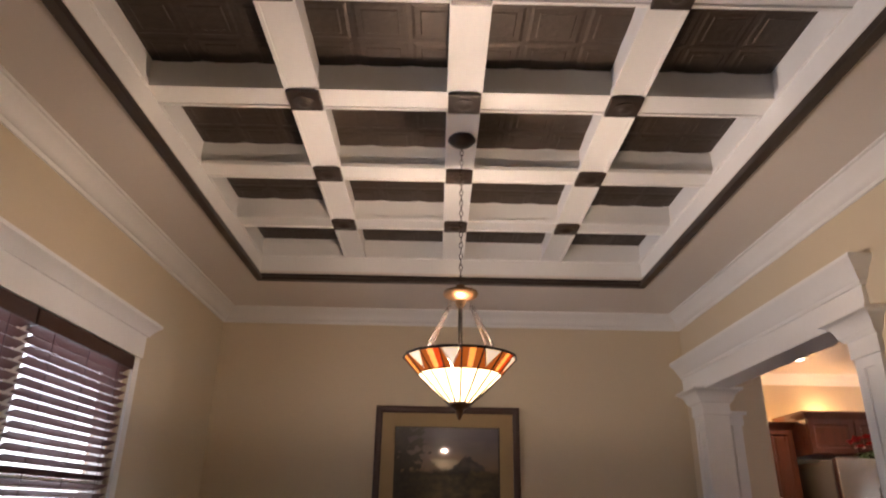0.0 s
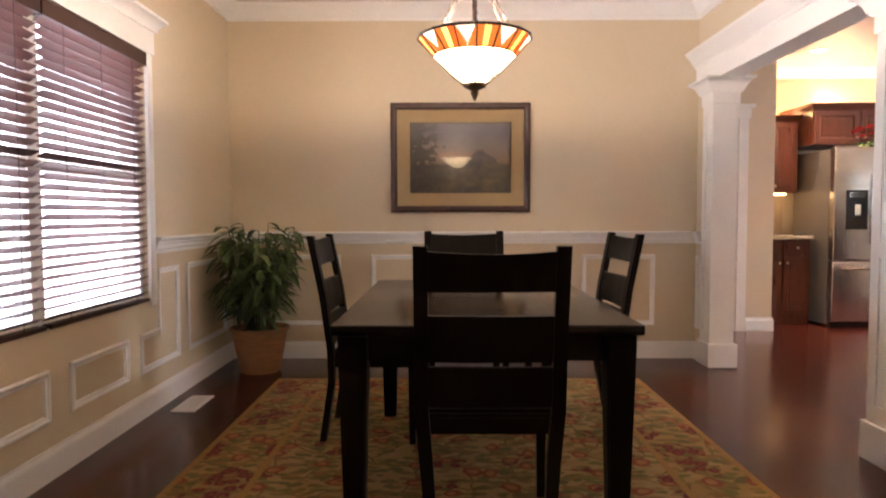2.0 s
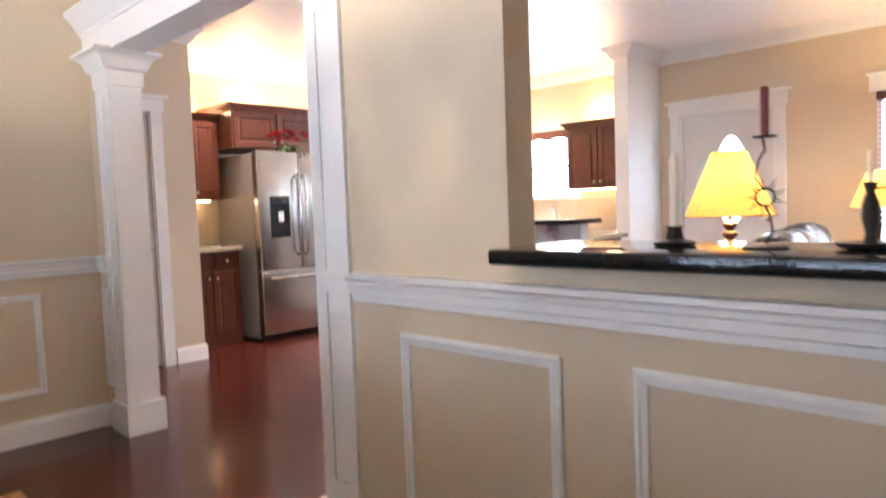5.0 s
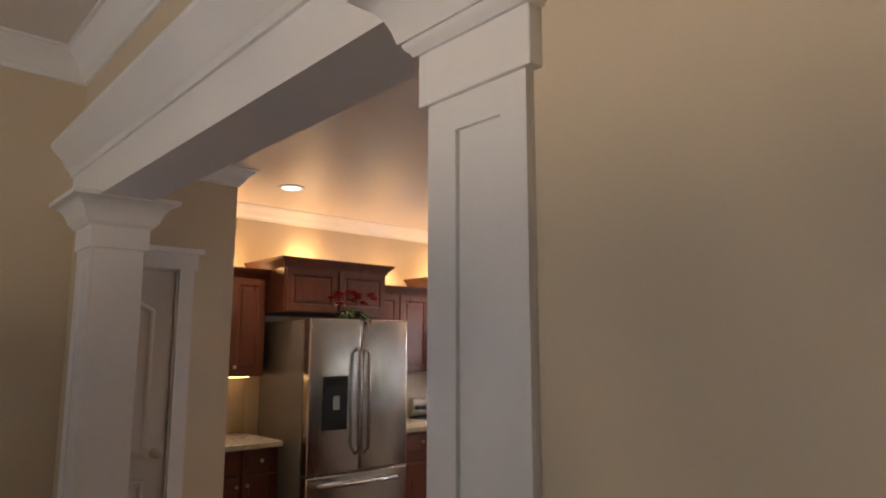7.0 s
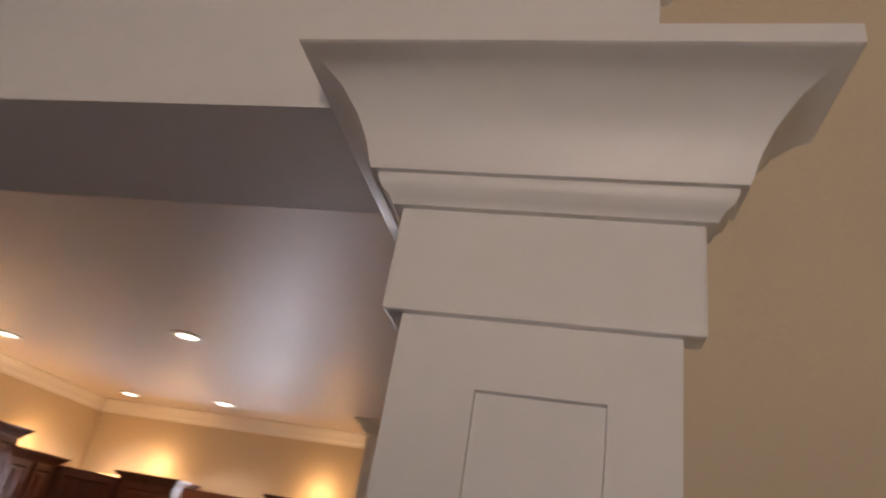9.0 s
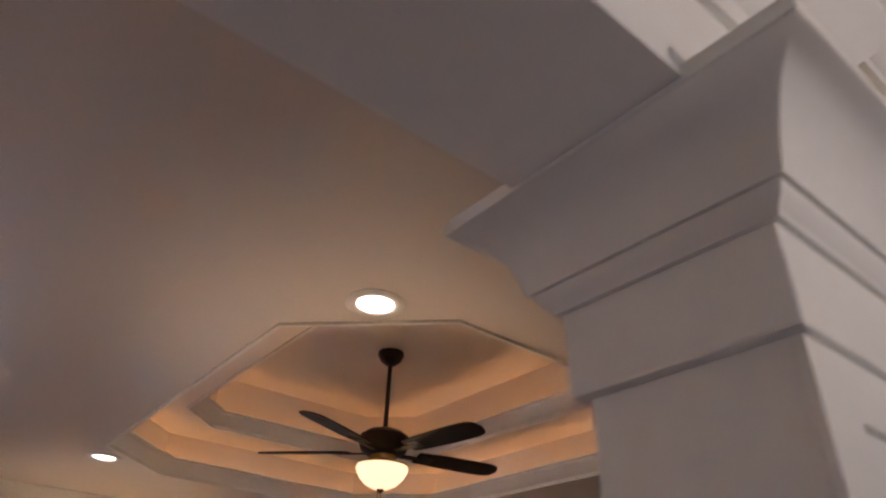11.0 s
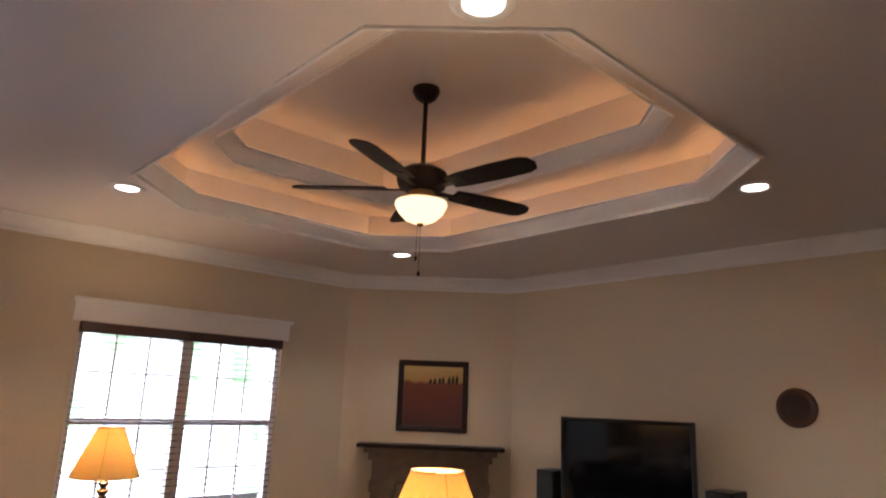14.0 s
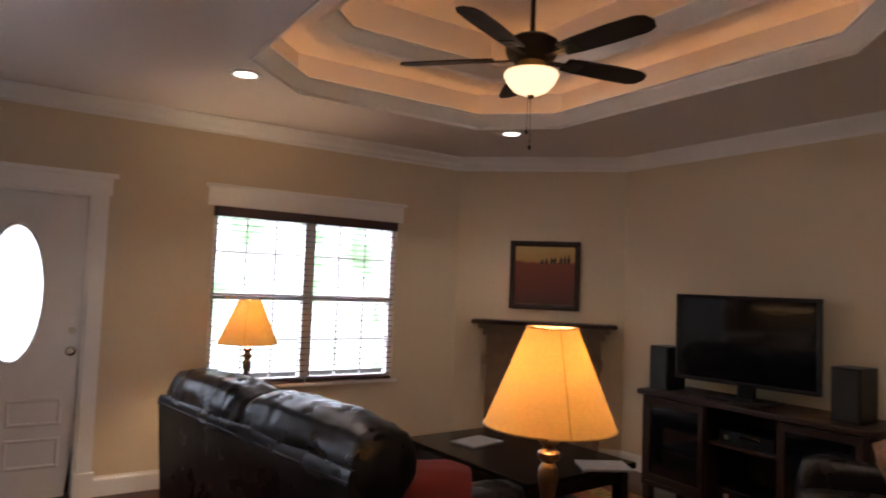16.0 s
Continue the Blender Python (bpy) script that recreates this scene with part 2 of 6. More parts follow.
def floral(name, base, alt, cell, spread):
    """Woven floral pile: clusters of small red blooms, leaf sprays and thin vines on a pale ground."""
    m, n, l, b = node_mat(name, 0.95)
    tc = n.new("ShaderNodeTexCoord")
    warp = n.new("ShaderNodeTexNoise")
    warp.inputs["Scale"].default_value = 6
    l.new(tc.outputs["Object"], warp.inputs["Vector"])
    add = n.new("ShaderNodeMix")
    add.data_type, add.blend_type = "RGBA", "LINEAR_LIGHT"
    add.inputs[0].default_value = 0.05
    l.new(tc.outputs["Object"], add.inputs[6])
    l.new(warp.outputs["Color"], add.inputs[7])
    bent = add.outputs[2]

    def math_(op, x, y):
        k = n.new("ShaderNodeMath")
        k.operation = op
        for i, v in enumerate((x, y)):
            if isinstance(v, (int, float)):
                k.inputs[i].default_value = v
            else:
                l.new(v, k.inputs[i])
        return k.outputs[0]

    def cells(scale, vec=None, turn=0.0, stretch=1.0, shift=0.0, feature="F1"):
        mp = n.new("ShaderNodeMapping")
        mp.inputs["Location"].default_value = (shift, shift * 0.7, 0)
        mp.inputs["Rotation"].default_value = (0, 0, turn)
        mp.inputs["Scale"].default_value = (1, stretch, 1)
        l.new(vec or bent, mp.inputs[0])
        v = n.new("ShaderNodeTexVoronoi")
        v.voronoi_dimensions, v.feature = "2D", feature
        v.inputs["Scale"].default_value = scale
        l.new(mp.outputs[0], v.inputs["Vector"])
        return v

    def below(value, limit, edge):
        r = ramp_node(n, [(limit, (1, 1, 1)), (limit + edge, (0, 0, 0))])
        l.new(value, r.inputs[0])
        return r.outputs[0]

    def over(mask, color, last):
        x = n.new("ShaderNodeMix")
        x.data_type = "RGBA"
        l.new(mask, x.inputs[0])
        l.new(last, x.inputs[6])
        x.inputs[7].default_value = (*color, 1)
        return x.outputs[2]

    ground = n.new("ShaderNodeTexNoise")
    ground.inputs["Scale"].default_value, ground.inputs["Detail"].default_value = 8, 3
    l.new(tc.outputs["Object"], ground.inputs["Vector"])
    col = ramp_node(n, [(0.35, base), (0.7, alt)])
    l.new(ground.outputs[0], col.inputs[0])
    last = col.outputs[0]
    vine = cells(cell * 1.1, feature="DISTANCE_TO_EDGE")
    last = over(below(vine.outputs["Distance"], 0.018, 0.012), (0.16, 0.1, 0.025), last)
    # leaf sprays in three directions, each in patches
    for turn, shift, tint in ((0.5, 3.1, (0.15, 0.125, 0.03)), (2.2, 7.7, (0.115, 0.1, 0.025)), (1.35, 5.2, (0.21, 0.12, 0.035))):
        v = cells(cell * 2.0, turn=turn, stretch=2.3, shift=shift)
        patch = n.new("ShaderNodeTexNoise")
        patch.inputs["Scale"].default_value = 4.5
        mp = n.new("ShaderNodeMapping")
        mp.inputs["Location"].default_value = (shift, 0, shift)
        l.new(tc.outputs["Object"], mp.inputs[0])
        l.new(mp.outputs[0], patch.inputs["Vector"])
        on = ramp_node(n, [(0.44, (0, 0, 0)), (0.48, (1, 1, 1))])
        l.new(patch.outputs[0], on.inputs[0])
        last = over(math_("MULTIPLY", below(v.outputs["Distance"], 0.27, 0.05), on.outputs[0]), tint, last)
    # single rust blooms between
    v = cells(cell * 1.25, shift=2.3)
    last = over(below(v.outputs["Distance"], 0.2, 0.03), (0.22, 0.055, 0.018), last)
    last = over(below(v.outputs["Distance"], 0.1, 0.03), (0.33, 0.15, 0.05), last)
    # clusters of small dark red flowers
    c = cells(cell * 0.85)
    small = cells(cell * 4.2, tc.outputs["Object"])
    wob = n.new("ShaderNodeTexNoise")
    wob.inputs["Scale"].default_value = 30
    l.new(tc.outputs["Object"], wob.inputs["Vector"])
    d = math_("ADD", c.outputs["Distance"], math_("MULTIPLY", math_("SUBTRACT", wob.outputs[0], 0.5), 0.22))
    inside = below(d, spread, 0.03)
    last = over(math_("MULTIPLY", inside, 0.45), (0.17, 0.1, 0.03), last)
    last = over(math_("MULTIPLY", inside, below(small.outputs["Distance"], 0.42, 0.06)), (0.13, 0.015, 0.009), last)
    last = over(math_("MULTIPLY", inside, below(small.outputs["Distance"], 0.14, 0.06)), (0.22, 0.045, 0.022), last)
    l.new(last, b.inputs["Base Color"])
    fine = n.new("ShaderNodeTexNoise")
    fine.inputs["Scale"].default_value = 350
    l.new(tc.outputs["Object"], fine.inputs["Vector"])
    bp = n.new("ShaderNodeBump")
    bp.inputs["Strength"].default_value, bp.inputs["Distance"].default_value = 0.6, 0.004
    l.new(fine.outputs[0], bp.inputs["Height"])
    l.new(bp.outputs[0], b.inputs["Normal"])
    return m


def leaf_mat(name, c1, c2):
    m, n, l, b = node_mat(name, 0.4)
    g = n.new("ShaderNodeNewGeometry")
    r = ramp_node(n, [(0.0, c1), (0.6, c2), (1.0, tuple(min(1, v * 1.8) for v in c2))])
    l.new(g.outputs["Random Per Island"], r.inputs[0])
    l.new(r.outputs[0], b.inputs["Base Color"])
    return m


def lamp_shade(name):
    """Thin cream fabric that lets a little of the bulb's light through."""
    m, n, l, b = node_mat(name, 0.9)
    tc, ns = n.new("ShaderNodeTexCoord"), n.new("ShaderNodeTexNoise")
    ns.inputs["Scale"].default_value, ns.inputs["Detail"].default_value = 90, 4
    l.new(tc.outputs["Object"], ns.inputs["Vector"])
    weave = ramp_node(n, [(0.3, (0.37, 0.28, 0.115)), (0.7, (0.43, 0.33, 0.14))])
    l.new(ns.outputs[0], weave.inputs[0])
    b.inputs["Base Color"].default_value = (0.3, 0.2, 0.1, 1)
    b.inputs["Specular IOR Level"].default_value = 0.1
    tr, ad = n.new("ShaderNodeBsdfTranslucent"), n.new("ShaderNodeAddShader")
    l.new(weave.outputs[0], tr.inputs["Color"])
    l.new(b.outputs[0], ad.inputs[0])
    l.new(tr.outputs[0], ad.inputs[1])
    l.new(ad.outputs[0], n["Material Output"].inputs["Surface"])
    return m


def landscape(name):
    """A dim valley: pale dusk sky, a mountain, dark trees and a brown meadow, under glass."""
    m, n, l, b = node_mat(name, 0.35)
    b.inputs["Coat Weight"].default_value = 1.0
    b.inputs["Coat Roughness"].default_value = 0.02
    tc = n.new("ShaderNodeTexCoord")
    sep = n.new("ShaderNodeSeparateXYZ")
    l.new(tc.outputs["Generated"], sep.inputs[0])
    u, v = sep.outputs["X"], sep.outputs["Z"]

    def calc(op, x, y=0.0, z=0.0):
        k = n.new("ShaderNodeMath")
        k.operation = op
        for i, w in enumerate((x, y, z)):
            if isinstance(w, (int, float)):
                k.inputs[i].default_value = w
            else:
                l.new(w, k.inputs[i])
        return k.outputs[0]

    def grain(scale, detail):
        k = n.new("ShaderNodeTexNoise")
        k.inputs["Scale"].default_value, k.inputs["Detail"].default_value = scale, detail
        l.new(tc.outputs["Generated"], k.inputs["Vector"])
        return k.outputs[0]

    def toned(value, stops):
        r = ramp_node(n, stops)
        l.new(value, r.inputs[0])
        return r.outputs[0]

    def over(mask, color, last):
        x = n.new("ShaderNodeMix")
        x.data_type = "RGBA"
        l.new(mask, x.inputs[0])
        l.new(last, x.inputs[6])
        l.new(color, x.inputs[7])
        return x.outputs[2]

    soft, rough = grain(4, 4), grain(11, 8)
    last = toned(calc("MULTIPLY_ADD", soft, 0.3, v), [(0.6, (0.180, 0.120, 0.072)), (0.85, (0.156, 0.120, 0.102)), (1.0, (0.078, 0.063, 0.072))])
    peak = calc("SUBTRACT", calc("MULTIPLY_ADD", calc("POWER", calc("ABSOLUTE", calc("SUBTRACT", u, 0.7)), 1.5), -2.6, 0.62), v)
    last = over(toned(calc("MULTIPLY_ADD", rough, 0.22, peak), [(0.1, (0, 0, 0)), (0.13, (1, 1, 1))]), toned(rough, [(0.35, (0.021, 0.018, 0.020)), (0.65, (0.078, 0.060, 0.054))]), last)
    meadow = calc("MULTIPLY_ADD", rough, -0.2, v)
    last = over(toned(meadow, [(0.3, (1, 1, 1)), (0.36, (0, 0, 0))]), toned(calc("MULTIPLY_ADD", soft, 0.5, calc("MULTIPLY", rough, 0.6)), [(0.4, (0.012, 0.008, 0.005)), (0.55, (0.048, 0.033, 0.015)), (0.68, (0.090, 0.066, 0.027))]), last)
    trees = calc("ADD", calc("MULTIPLY_ADD", u, -1.0, 0.5), calc("MULTIPLY_ADD", rough, 1.2, -0.55))
    last = over(toned(trees, [(0.3, (0, 0, 0)), (0.38, (0.900, 0.900, 0.900))]), toned(rough, [(0.4, (0.007, 0.006, 0.005)), (0.7, (0.036, 0.027, 0.018))]), last)
    l.new(last, b.inputs["Base Color"])
    return m


def red_hill(name):
    """Rust-red field below an ochre sky."""
    m, n, l, b = node_mat(name, 0.5)
    tc = n.new("ShaderNodeTexCoord")
    sep = n.new("ShaderNodeSeparateXYZ")
    l.new(tc.outputs["Generated"], sep.inputs[0])
    ns = n.new("ShaderNodeTexNoise")
    ns.inputs["Scale"].default_value, ns.inputs["Detail"].default_value = 6, 6
    l.new(tc.outputs["Generated"], ns.inputs["Vector"])
    ad = n.new("ShaderNodeMath")
    ad.operation = "MULTIPLY_ADD"
    ad.inputs[1].default_value = 0.12
    l.new(ns.outputs[0], ad.inputs[0])
    l.new(sep.outputs["Z"], ad.inputs[2])
    r = ramp_node(n, [(0.0, (0.05, 0.012, 0.008)), (0.5, (0.11, 0.02, 0.011)), (0.76, (0.15, 0.03, 0.014)), (0.8, (0.36, 0.2, 0.05)), (1.0, (0.45, 0.3, 0.1))])
    l.new(ad.outputs[0], r.inputs[0])
    l.new(r.outputs[0], b.inputs["Base Color"])
    return m


def outdoors(name):
    m, n, l, b = node_mat(name, 1.0)
    tc = n.new("ShaderNodeTexCoord")
    ns = n.new("ShaderNodeTexNoise")
    ns.inputs["Scale"].default_value, ns.inputs["Detail"].default_value = 1.1, 7
    l.new(tc.outputs["Object"], ns.inputs["Vector"])
    r = ramp_node(n, [(0.36, (0.3, 0.55, 0.25)), (0.44, (0.8, 0.95, 0.78)), (0.52, (0.95, 1.0, 1.0))])
    l.new(ns.outputs[0], r.inputs[0])
    l.new(r.outputs[0], b.inputs["Emission Color"])
    b.inputs["Emission Strength"].default_value = 4.0
    b.inputs["Base Color"].default_value = (0.3, 0.4, 0.3, 1)
    return m


M["floor"] = wood_floor()
M["shade"] = lamp_shade("cream_lampshade_fabric")
M["rug_field"] = floral("floral_rug_field", (0.29, 0.185, 0.062), (0.36, 0.245, 0.095), 4.3, 0.13)
M["rug_border"] = floral("floral_rug_border", (0.29, 0.175, 0.05), (0.36, 0.235, 0.085), 3.9, 0.3)
M["rug_edge"] = mat("gold_rug_edge", (0.3, 0.165, 0.04), 0.95, vary=0.15, scale=20, fine=300, bump=0.2)
M["rug_red"] = floral("red_floral_rug", (0.28, 0.05, 0.03), (0.33, 0.09, 0.05), 5.0, 0.2)
M["leaf"] = leaf_mat("house_plant_leaves", (0.02, 0.042, 0.011), (0.085, 0.135, 0.04))
M["landscape"] = landscape("landscape_print")
M["red_hill"] = red_hill("red_hill_print")
M["outdoors"] = outdoors("bright_garden_backdrop")
glass = bpy.data.materials.new("window_glass")
glass.use_nodes = True
gb = glass.node_tree.nodes["Principled BSDF"]
gb.inputs["Transmission Weight"].default_value, gb.inputs["Roughness"].default_value, gb.inputs["IOR"].default_value = 1.0, 0.0, 1.45
M["glass"] = glass


# ---- mesh helpers ----
I4 = Matrix.Identity(4)


def box(bm, x0, x1, y0, y1, z0, z1, m=I4):
    v = [bm.verts.new(m @ Vector(p)) for p in ((x0, y0, z0), (x1, y0, z0), (x1, y1, z0), (x0, y1, z0), (x0, y0, z1), (x1, y0, z1), (x1, y1, z1), (x0, y1, z1))]
    for f in ((3, 2, 1, 0), (4, 5, 6, 7), (0, 1, 5, 4), (1, 2, 6, 5), (2, 3, 7, 6), (3, 0, 4, 7)):
        bm.faces.new([v[i] for i in f])
    return v


def bbox(x0, x1, y0, y1, z0, z1, bevel=0.004, seg=2):
    bm = bmesh.new()
    box(bm, x0, x1, y0, y1, z0, z1)
    if bevel:
        bmesh.ops.bevel(bm, geom=bm.edges[:], offset=bevel, segments=seg, affect="EDGES", profile=0.6)
    return bm


def boxes(*list_of, bevel=0.0):
    bm = bmesh.new()
    for b in list_of:
        box(bm, *b)
    if bevel:
        bmesh.ops.bevel(bm, geom=bm.edges[:], offset=bevel, segments=2, affect="EDGES", profile=0.6)
    return bm


def lathe(profile, seg=32, centre=(0, 0, 0), bm=None):
    bm = bm or bmesh.new()
    rings = []
    for r, z in profile:
        if r < 1e-5:
            rings.append([bm.verts.new((centre[0], centre[1], centre[2] + z))])
        else:
            rings.append([bm.verts.new((centre[0] + r * math.cos(2 * math.pi * i / seg), centre[1] + r * math.sin(2 * math.pi * i / seg), centre[2] + z)) for i in range(seg)])
    for a, b in zip(rings, rings[1:]):
        for i in range(seg):
            j = (i + 1) % seg
            q = [a[i % len(a)], a[j % len(a)], b[j % len(b)], b[i % len(b)]]
            q = [v for k, v in enumerate(q) if v not in q[:k]]
            if len(q) > 2:
                bm.faces.new(q)
    return bm


def sweep(profile, path, closed=False, m=I4, bm=None):
    """Runs a closed profile of (offset to the path's left, height) along a path of (u, v) with mitred corners."""
    bm = bm or bmesh.new()
    n = len(path)
    rings = []
    for i, p in enumerate(path):
        p = Vector(p)
        a = Vector(path[i - 1]) if i or closed else None
        c = Vector(path[(i + 1) % n]) if i < n - 1 or closed else None
        d0 = (p - a).normalized() if a is not None else None
        d1 = (c - p).normalized() if c is not None else None
        d0, d1 = d0 or d1, d1 or d0
        n0, n1 = Vector((-d0.y, d0.x)), Vector((-d1.y, d1.x))
        k = (n0 + n1)
        k = k / max(0.2, k.dot(n0))
        rings.append([bm.verts.new(m @ Vector((p.x + k.x * o, p.y + k.y * o, h))) for o, h in profile])
    for i in range(n if closed else n - 1):
        a, b = rings[i], rings[(i + 1) % n]
        for j in range(len(profile)):
            k = (j + 1) % len(profile)
            bm.faces.new((a[j], a[k], b[k], b[j]))
    if not closed:
        bm.faces.new(rings[0][::-1])
        bm.faces.new(rings[-1])
    return bm


def tube(bm, pts, r, seg=8, closed=False):
    pts = [Vector(p) for p in pts]
    n = len(pts)
    rings = []
    for i, p in enumerate(pts):
        a = pts[(i - 1) % n] if closed or i else p
        c = pts[(i + 1) % n] if closed or i < n - 1 else p
        d = (c - a).normalized()
        s = d.cross(Vector((0, 0, 1)) if abs(d.z) < 0.9 else Vector((1, 0, 0))).normalized()
        u = s.cross(d)
        rr = r[i] if isinstance(r, (list, tuple)) else r
        rings.append([bm.verts.new(p + s * rr * math.cos(2 * math.pi * k / seg) + u * rr * math.sin(2 * math.pi * k / seg)) for k in range(seg)])
    for i in range(n if closed else n - 1):
        a, b = rings[i], rings[(i + 1) % n]
        for k in range(seg):
            bm.faces.new((a[k], a[(k + 1) % seg], b[(k + 1) % seg], b[k]))
    if not closed:
        bm.faces.new(rings[0][::-1])
        bm.faces.new(rings[-1])
    return bm


def mesh_of(name, bm, material, smooth=None):
    bmesh.ops.recalc_face_normals(bm, faces=bm.faces[:])
    me = bpy.data.meshes.new(name)
    if smooth is not None:
        for f in bm.faces:
            f.smooth = True
        for e in bm.edges:
            if len(e.link_faces) == 2 and e.calc_face_angle() > radians(smooth):
                e.smooth = False
    bm.to_mesh(me)
    bm.free()
    for k in (material if isinstance(material, (list, tuple)) else [material]):
        me.materials.append(M[k])
    return me


def part(name, bm, material, parent, label="", smooth=None):
    ob = new(name, mesh_of(name, bm, material, smooth))
    ob.parent = parent
    return tagged(ob, label)


def thing(name, label, category, group="", at=I4):
    ob = new(name)
    ob.matrix_basis = at
    return tagged(ob, label, category, group)


def solid(name, bm, material, label, category, kind="", group="", smooth=None, at=I4):
    ob = new(name, mesh_of(name, bm, material, smooth))
    ob.matrix_basis = at
    return tagged(ob, label, category, group, kind)


def setting(name, bm, material, label, category="wall", smooth=None):
    return solid(name, bm, material, label, category, "structure", smooth=smooth)


def wall_frame(axis, at, out):
    """Maps (along the wall, up, out of the wall) into the world for a wall at x=at or y=at whose face looks towards out (+1, -1)."""
    if axis == "x":
        return Matrix(((0, 0, out, at), (1, 0, 0, 0), (0, 1, 0, 0), (0, 0, 0, 1)))
    return Matrix(((1, 0, 0, 0), (0, 0, out, at), (0, 1, 0, 0), (0, 0, 0, 1)))


PANEL_PROFILE = [(0.0, 0.0), (0.0, 0.010), (0.006, 0.016), (0.014, 0.016), (0.02, 0.011), (0.034, 0.009), (0.036, 0.0)]
CROWN = [(0.0, 0.0), (0.0, -0.115), (0.012, -0.115), (0.016, -0.098), (0.026, -0.092), (0.036, -0.072), (0.058, -0.04), (0.082, -0.026), (0.088, -0.014), (0.1, -0.01), (0.1, 0.0)]
BASE = [(0.0, 0.0), (0.016, 0.0), (0.016, 0.105), (0.012, 0.118), (0.007, 0.124), (0.007, 0.135), (0.0, 0.135)]
RAIL = [(0.0, 0.905), (0.012, 0.905), (0.014, 0.925), (0.024, 0.932), (0.026, 0.955), (0.034, 0.962), (0.036, 0.975), (0.05, 0.985), (0.05, 1.0), (0.0, 1.0)]


# ---- structure: floor, walls, ceilings ----
setting("floor", boxes((XW - T, XL + T, YN - T, YK + T, -0.12, 0.0)), "floor", "glossy dark cherry hardwood plank floor", "floor")

WY0, WY1, WZ0, WZ1 = 2.10, 4.03, 0.645, 2.035        # dining window
setting("wall_west", boxes((XW - T, XW, YN - T, WY0, 0, ZC), (XW - T, XW, WY1, YF, 0, ZC), (XW - T, XW, WY0, WY1, 0, WZ0), (XW - T, XW, WY0, WY1, WZ1, ZC)),
        "wall", "beige painted dining room wall with a wide window")
setting("wall_north", boxes((XW - T, XE2, YF, YF + T, 0, ZC)), "wall", "beige painted dining room wall behind the picture")
PY0, PY1 = 0.55, 2.46                              # pass-through
OY0, OY1, OZ = 3.30, 5.17, 2.105                    # cased opening
setting("wall_east", boxes((XE, XE2, YN, PY0, 0, ZC), (XE, XE2, PY0, PY1, 0, 1.052), (XE, XE2, PY0, PY1, 2.12, ZC), (XE, XE2, PY1, OY0, 0, ZC),
                           (XE, XE2, OY0, OY1, OZ + 0.01, ZC), (XE, XE2, OY1, YF, 0, ZC)),
        "wall", "beige painted wall with a cased opening and a pass-through")
setting("wall_south", boxes((XW, XL, YN - T, YN, 0, 3.4)), "wall", "beige painted wall behind the television")
FY0, FY1, FZ = 3.48, 4.41, 2.07                    # front door
LY0, LY1, LZ0, LZ1 = 1.064, 2.66, 0.70, 2.075        # living room window
KY0, KY1, KZ0, KZ1 = 5.62, 6.40, 1.25, 2.06        # kitchen window
setting("wall_front", boxes((XL, XL + T, YN - T, LY0, 0, ZC), (XL, XL + T, LY0, LY1, 0, LZ0), (XL, XL + T, LY0, LY1, LZ1, ZC), (XL, XL + T, LY1, FY0, 0, ZC),
                            (XL, XL + T, FY0, FY1, FZ, ZC), (XL, XL + T, FY1, KY0, 0, ZC), (XL, XL + T, KY0, KY1, 0, KZ0), (XL, XL + T, KY0, KY1, KZ1, ZC),
                            (XL, XL + T, KY1, YK + T, 0, ZC)), "wall", "beige painted front wall with door and windows")
setting("wall_kitchen", boxes((3.70, XL, YK, YK + T, 0, ZC)), "wall", "beige kitchen wall glowing above the cabinets")
DX0, DX1, DZ = 2.55, 3.35, 2.05                    # pantry door
setting("wall_pantry", boxes((1.0, DX0, 6.70, 6.80, 0, ZC), (DX1, 3.60, 6.70, 6.80, 0, ZC), (DX0, DX1, 6.70, 6.80, DZ, ZC), (3.60, 3.70, 6.70, YK + T, 0, ZC),
                             (0.85, 1.0, YF + T, 6.80, 0, ZC), (2.2, 3.6, 7.3, 7.4, 0, ZC)), "wall", "beige painted pantry wall with a corner")
setting("wall_entry_stub", boxes((7.22, XL, 4.63, 4.78, 0, ZC)), "trim", "white wall end between entry and kitchen")
DA, DB = Vector((6.85, YN)), Vector((XL, 0.40))    # diagonal fireplace wall
dd = (DB - DA).normalized()
dn = Vector((-dd.y, dd.x))
DIAG = Matrix(((dd.x, 0, dn.x, DA.x), (dd.y, 0, dn.y, DA.y), (0, 1, 0, 0), (0, 0, 0, 1)))    # along, up, out into the room
bm = bmesh.new()
box(bm, 0, (DB - DA).length, 0, ZC, -0.1, 0.0, DIAG)
setting("wall_fireplace", bm, "wall", "beige diagonal corner wall above the fireplace")

# dining ceiling with a coffered tray
TX0, TX1, TY0, TY1 = -0.675, 1.985, 1.45, 4.68
ZB, ZP = 2.90, 3.02
bm = boxes((XW, XE, YN, TY0, ZC, ZC + 0.05), (XW, XE, TY1, YF, ZC, ZC + 0.05), (XW, TX0, TY0, TY1, ZC, ZC + 0.05), (TX1, XE, TY0, TY1, ZC, ZC + 0.05))
setting("ceiling_dining", bm, "ceiling", "flat painted ceiling border round the tray", "ceiling")
bm = boxes((TX0 - 0.05, TX0, TY0 - 0.05, TY1 + 0.05, ZC + 0.05, 3.1), (TX1, TX1 + 0.05, TY0 - 0.05, TY1 + 0.05, ZC + 0.05, 3.1),
           (TX0, TX1, TY0 - 0.05, TY0, ZC + 0.05, 3.1), (TX0, TX1, TY1, TY1 + 0.05, ZC + 0.05, 3.1))
setting("trim_tray_sides", bm, "trim", "white painted sides of the ceiling tray", "trim")
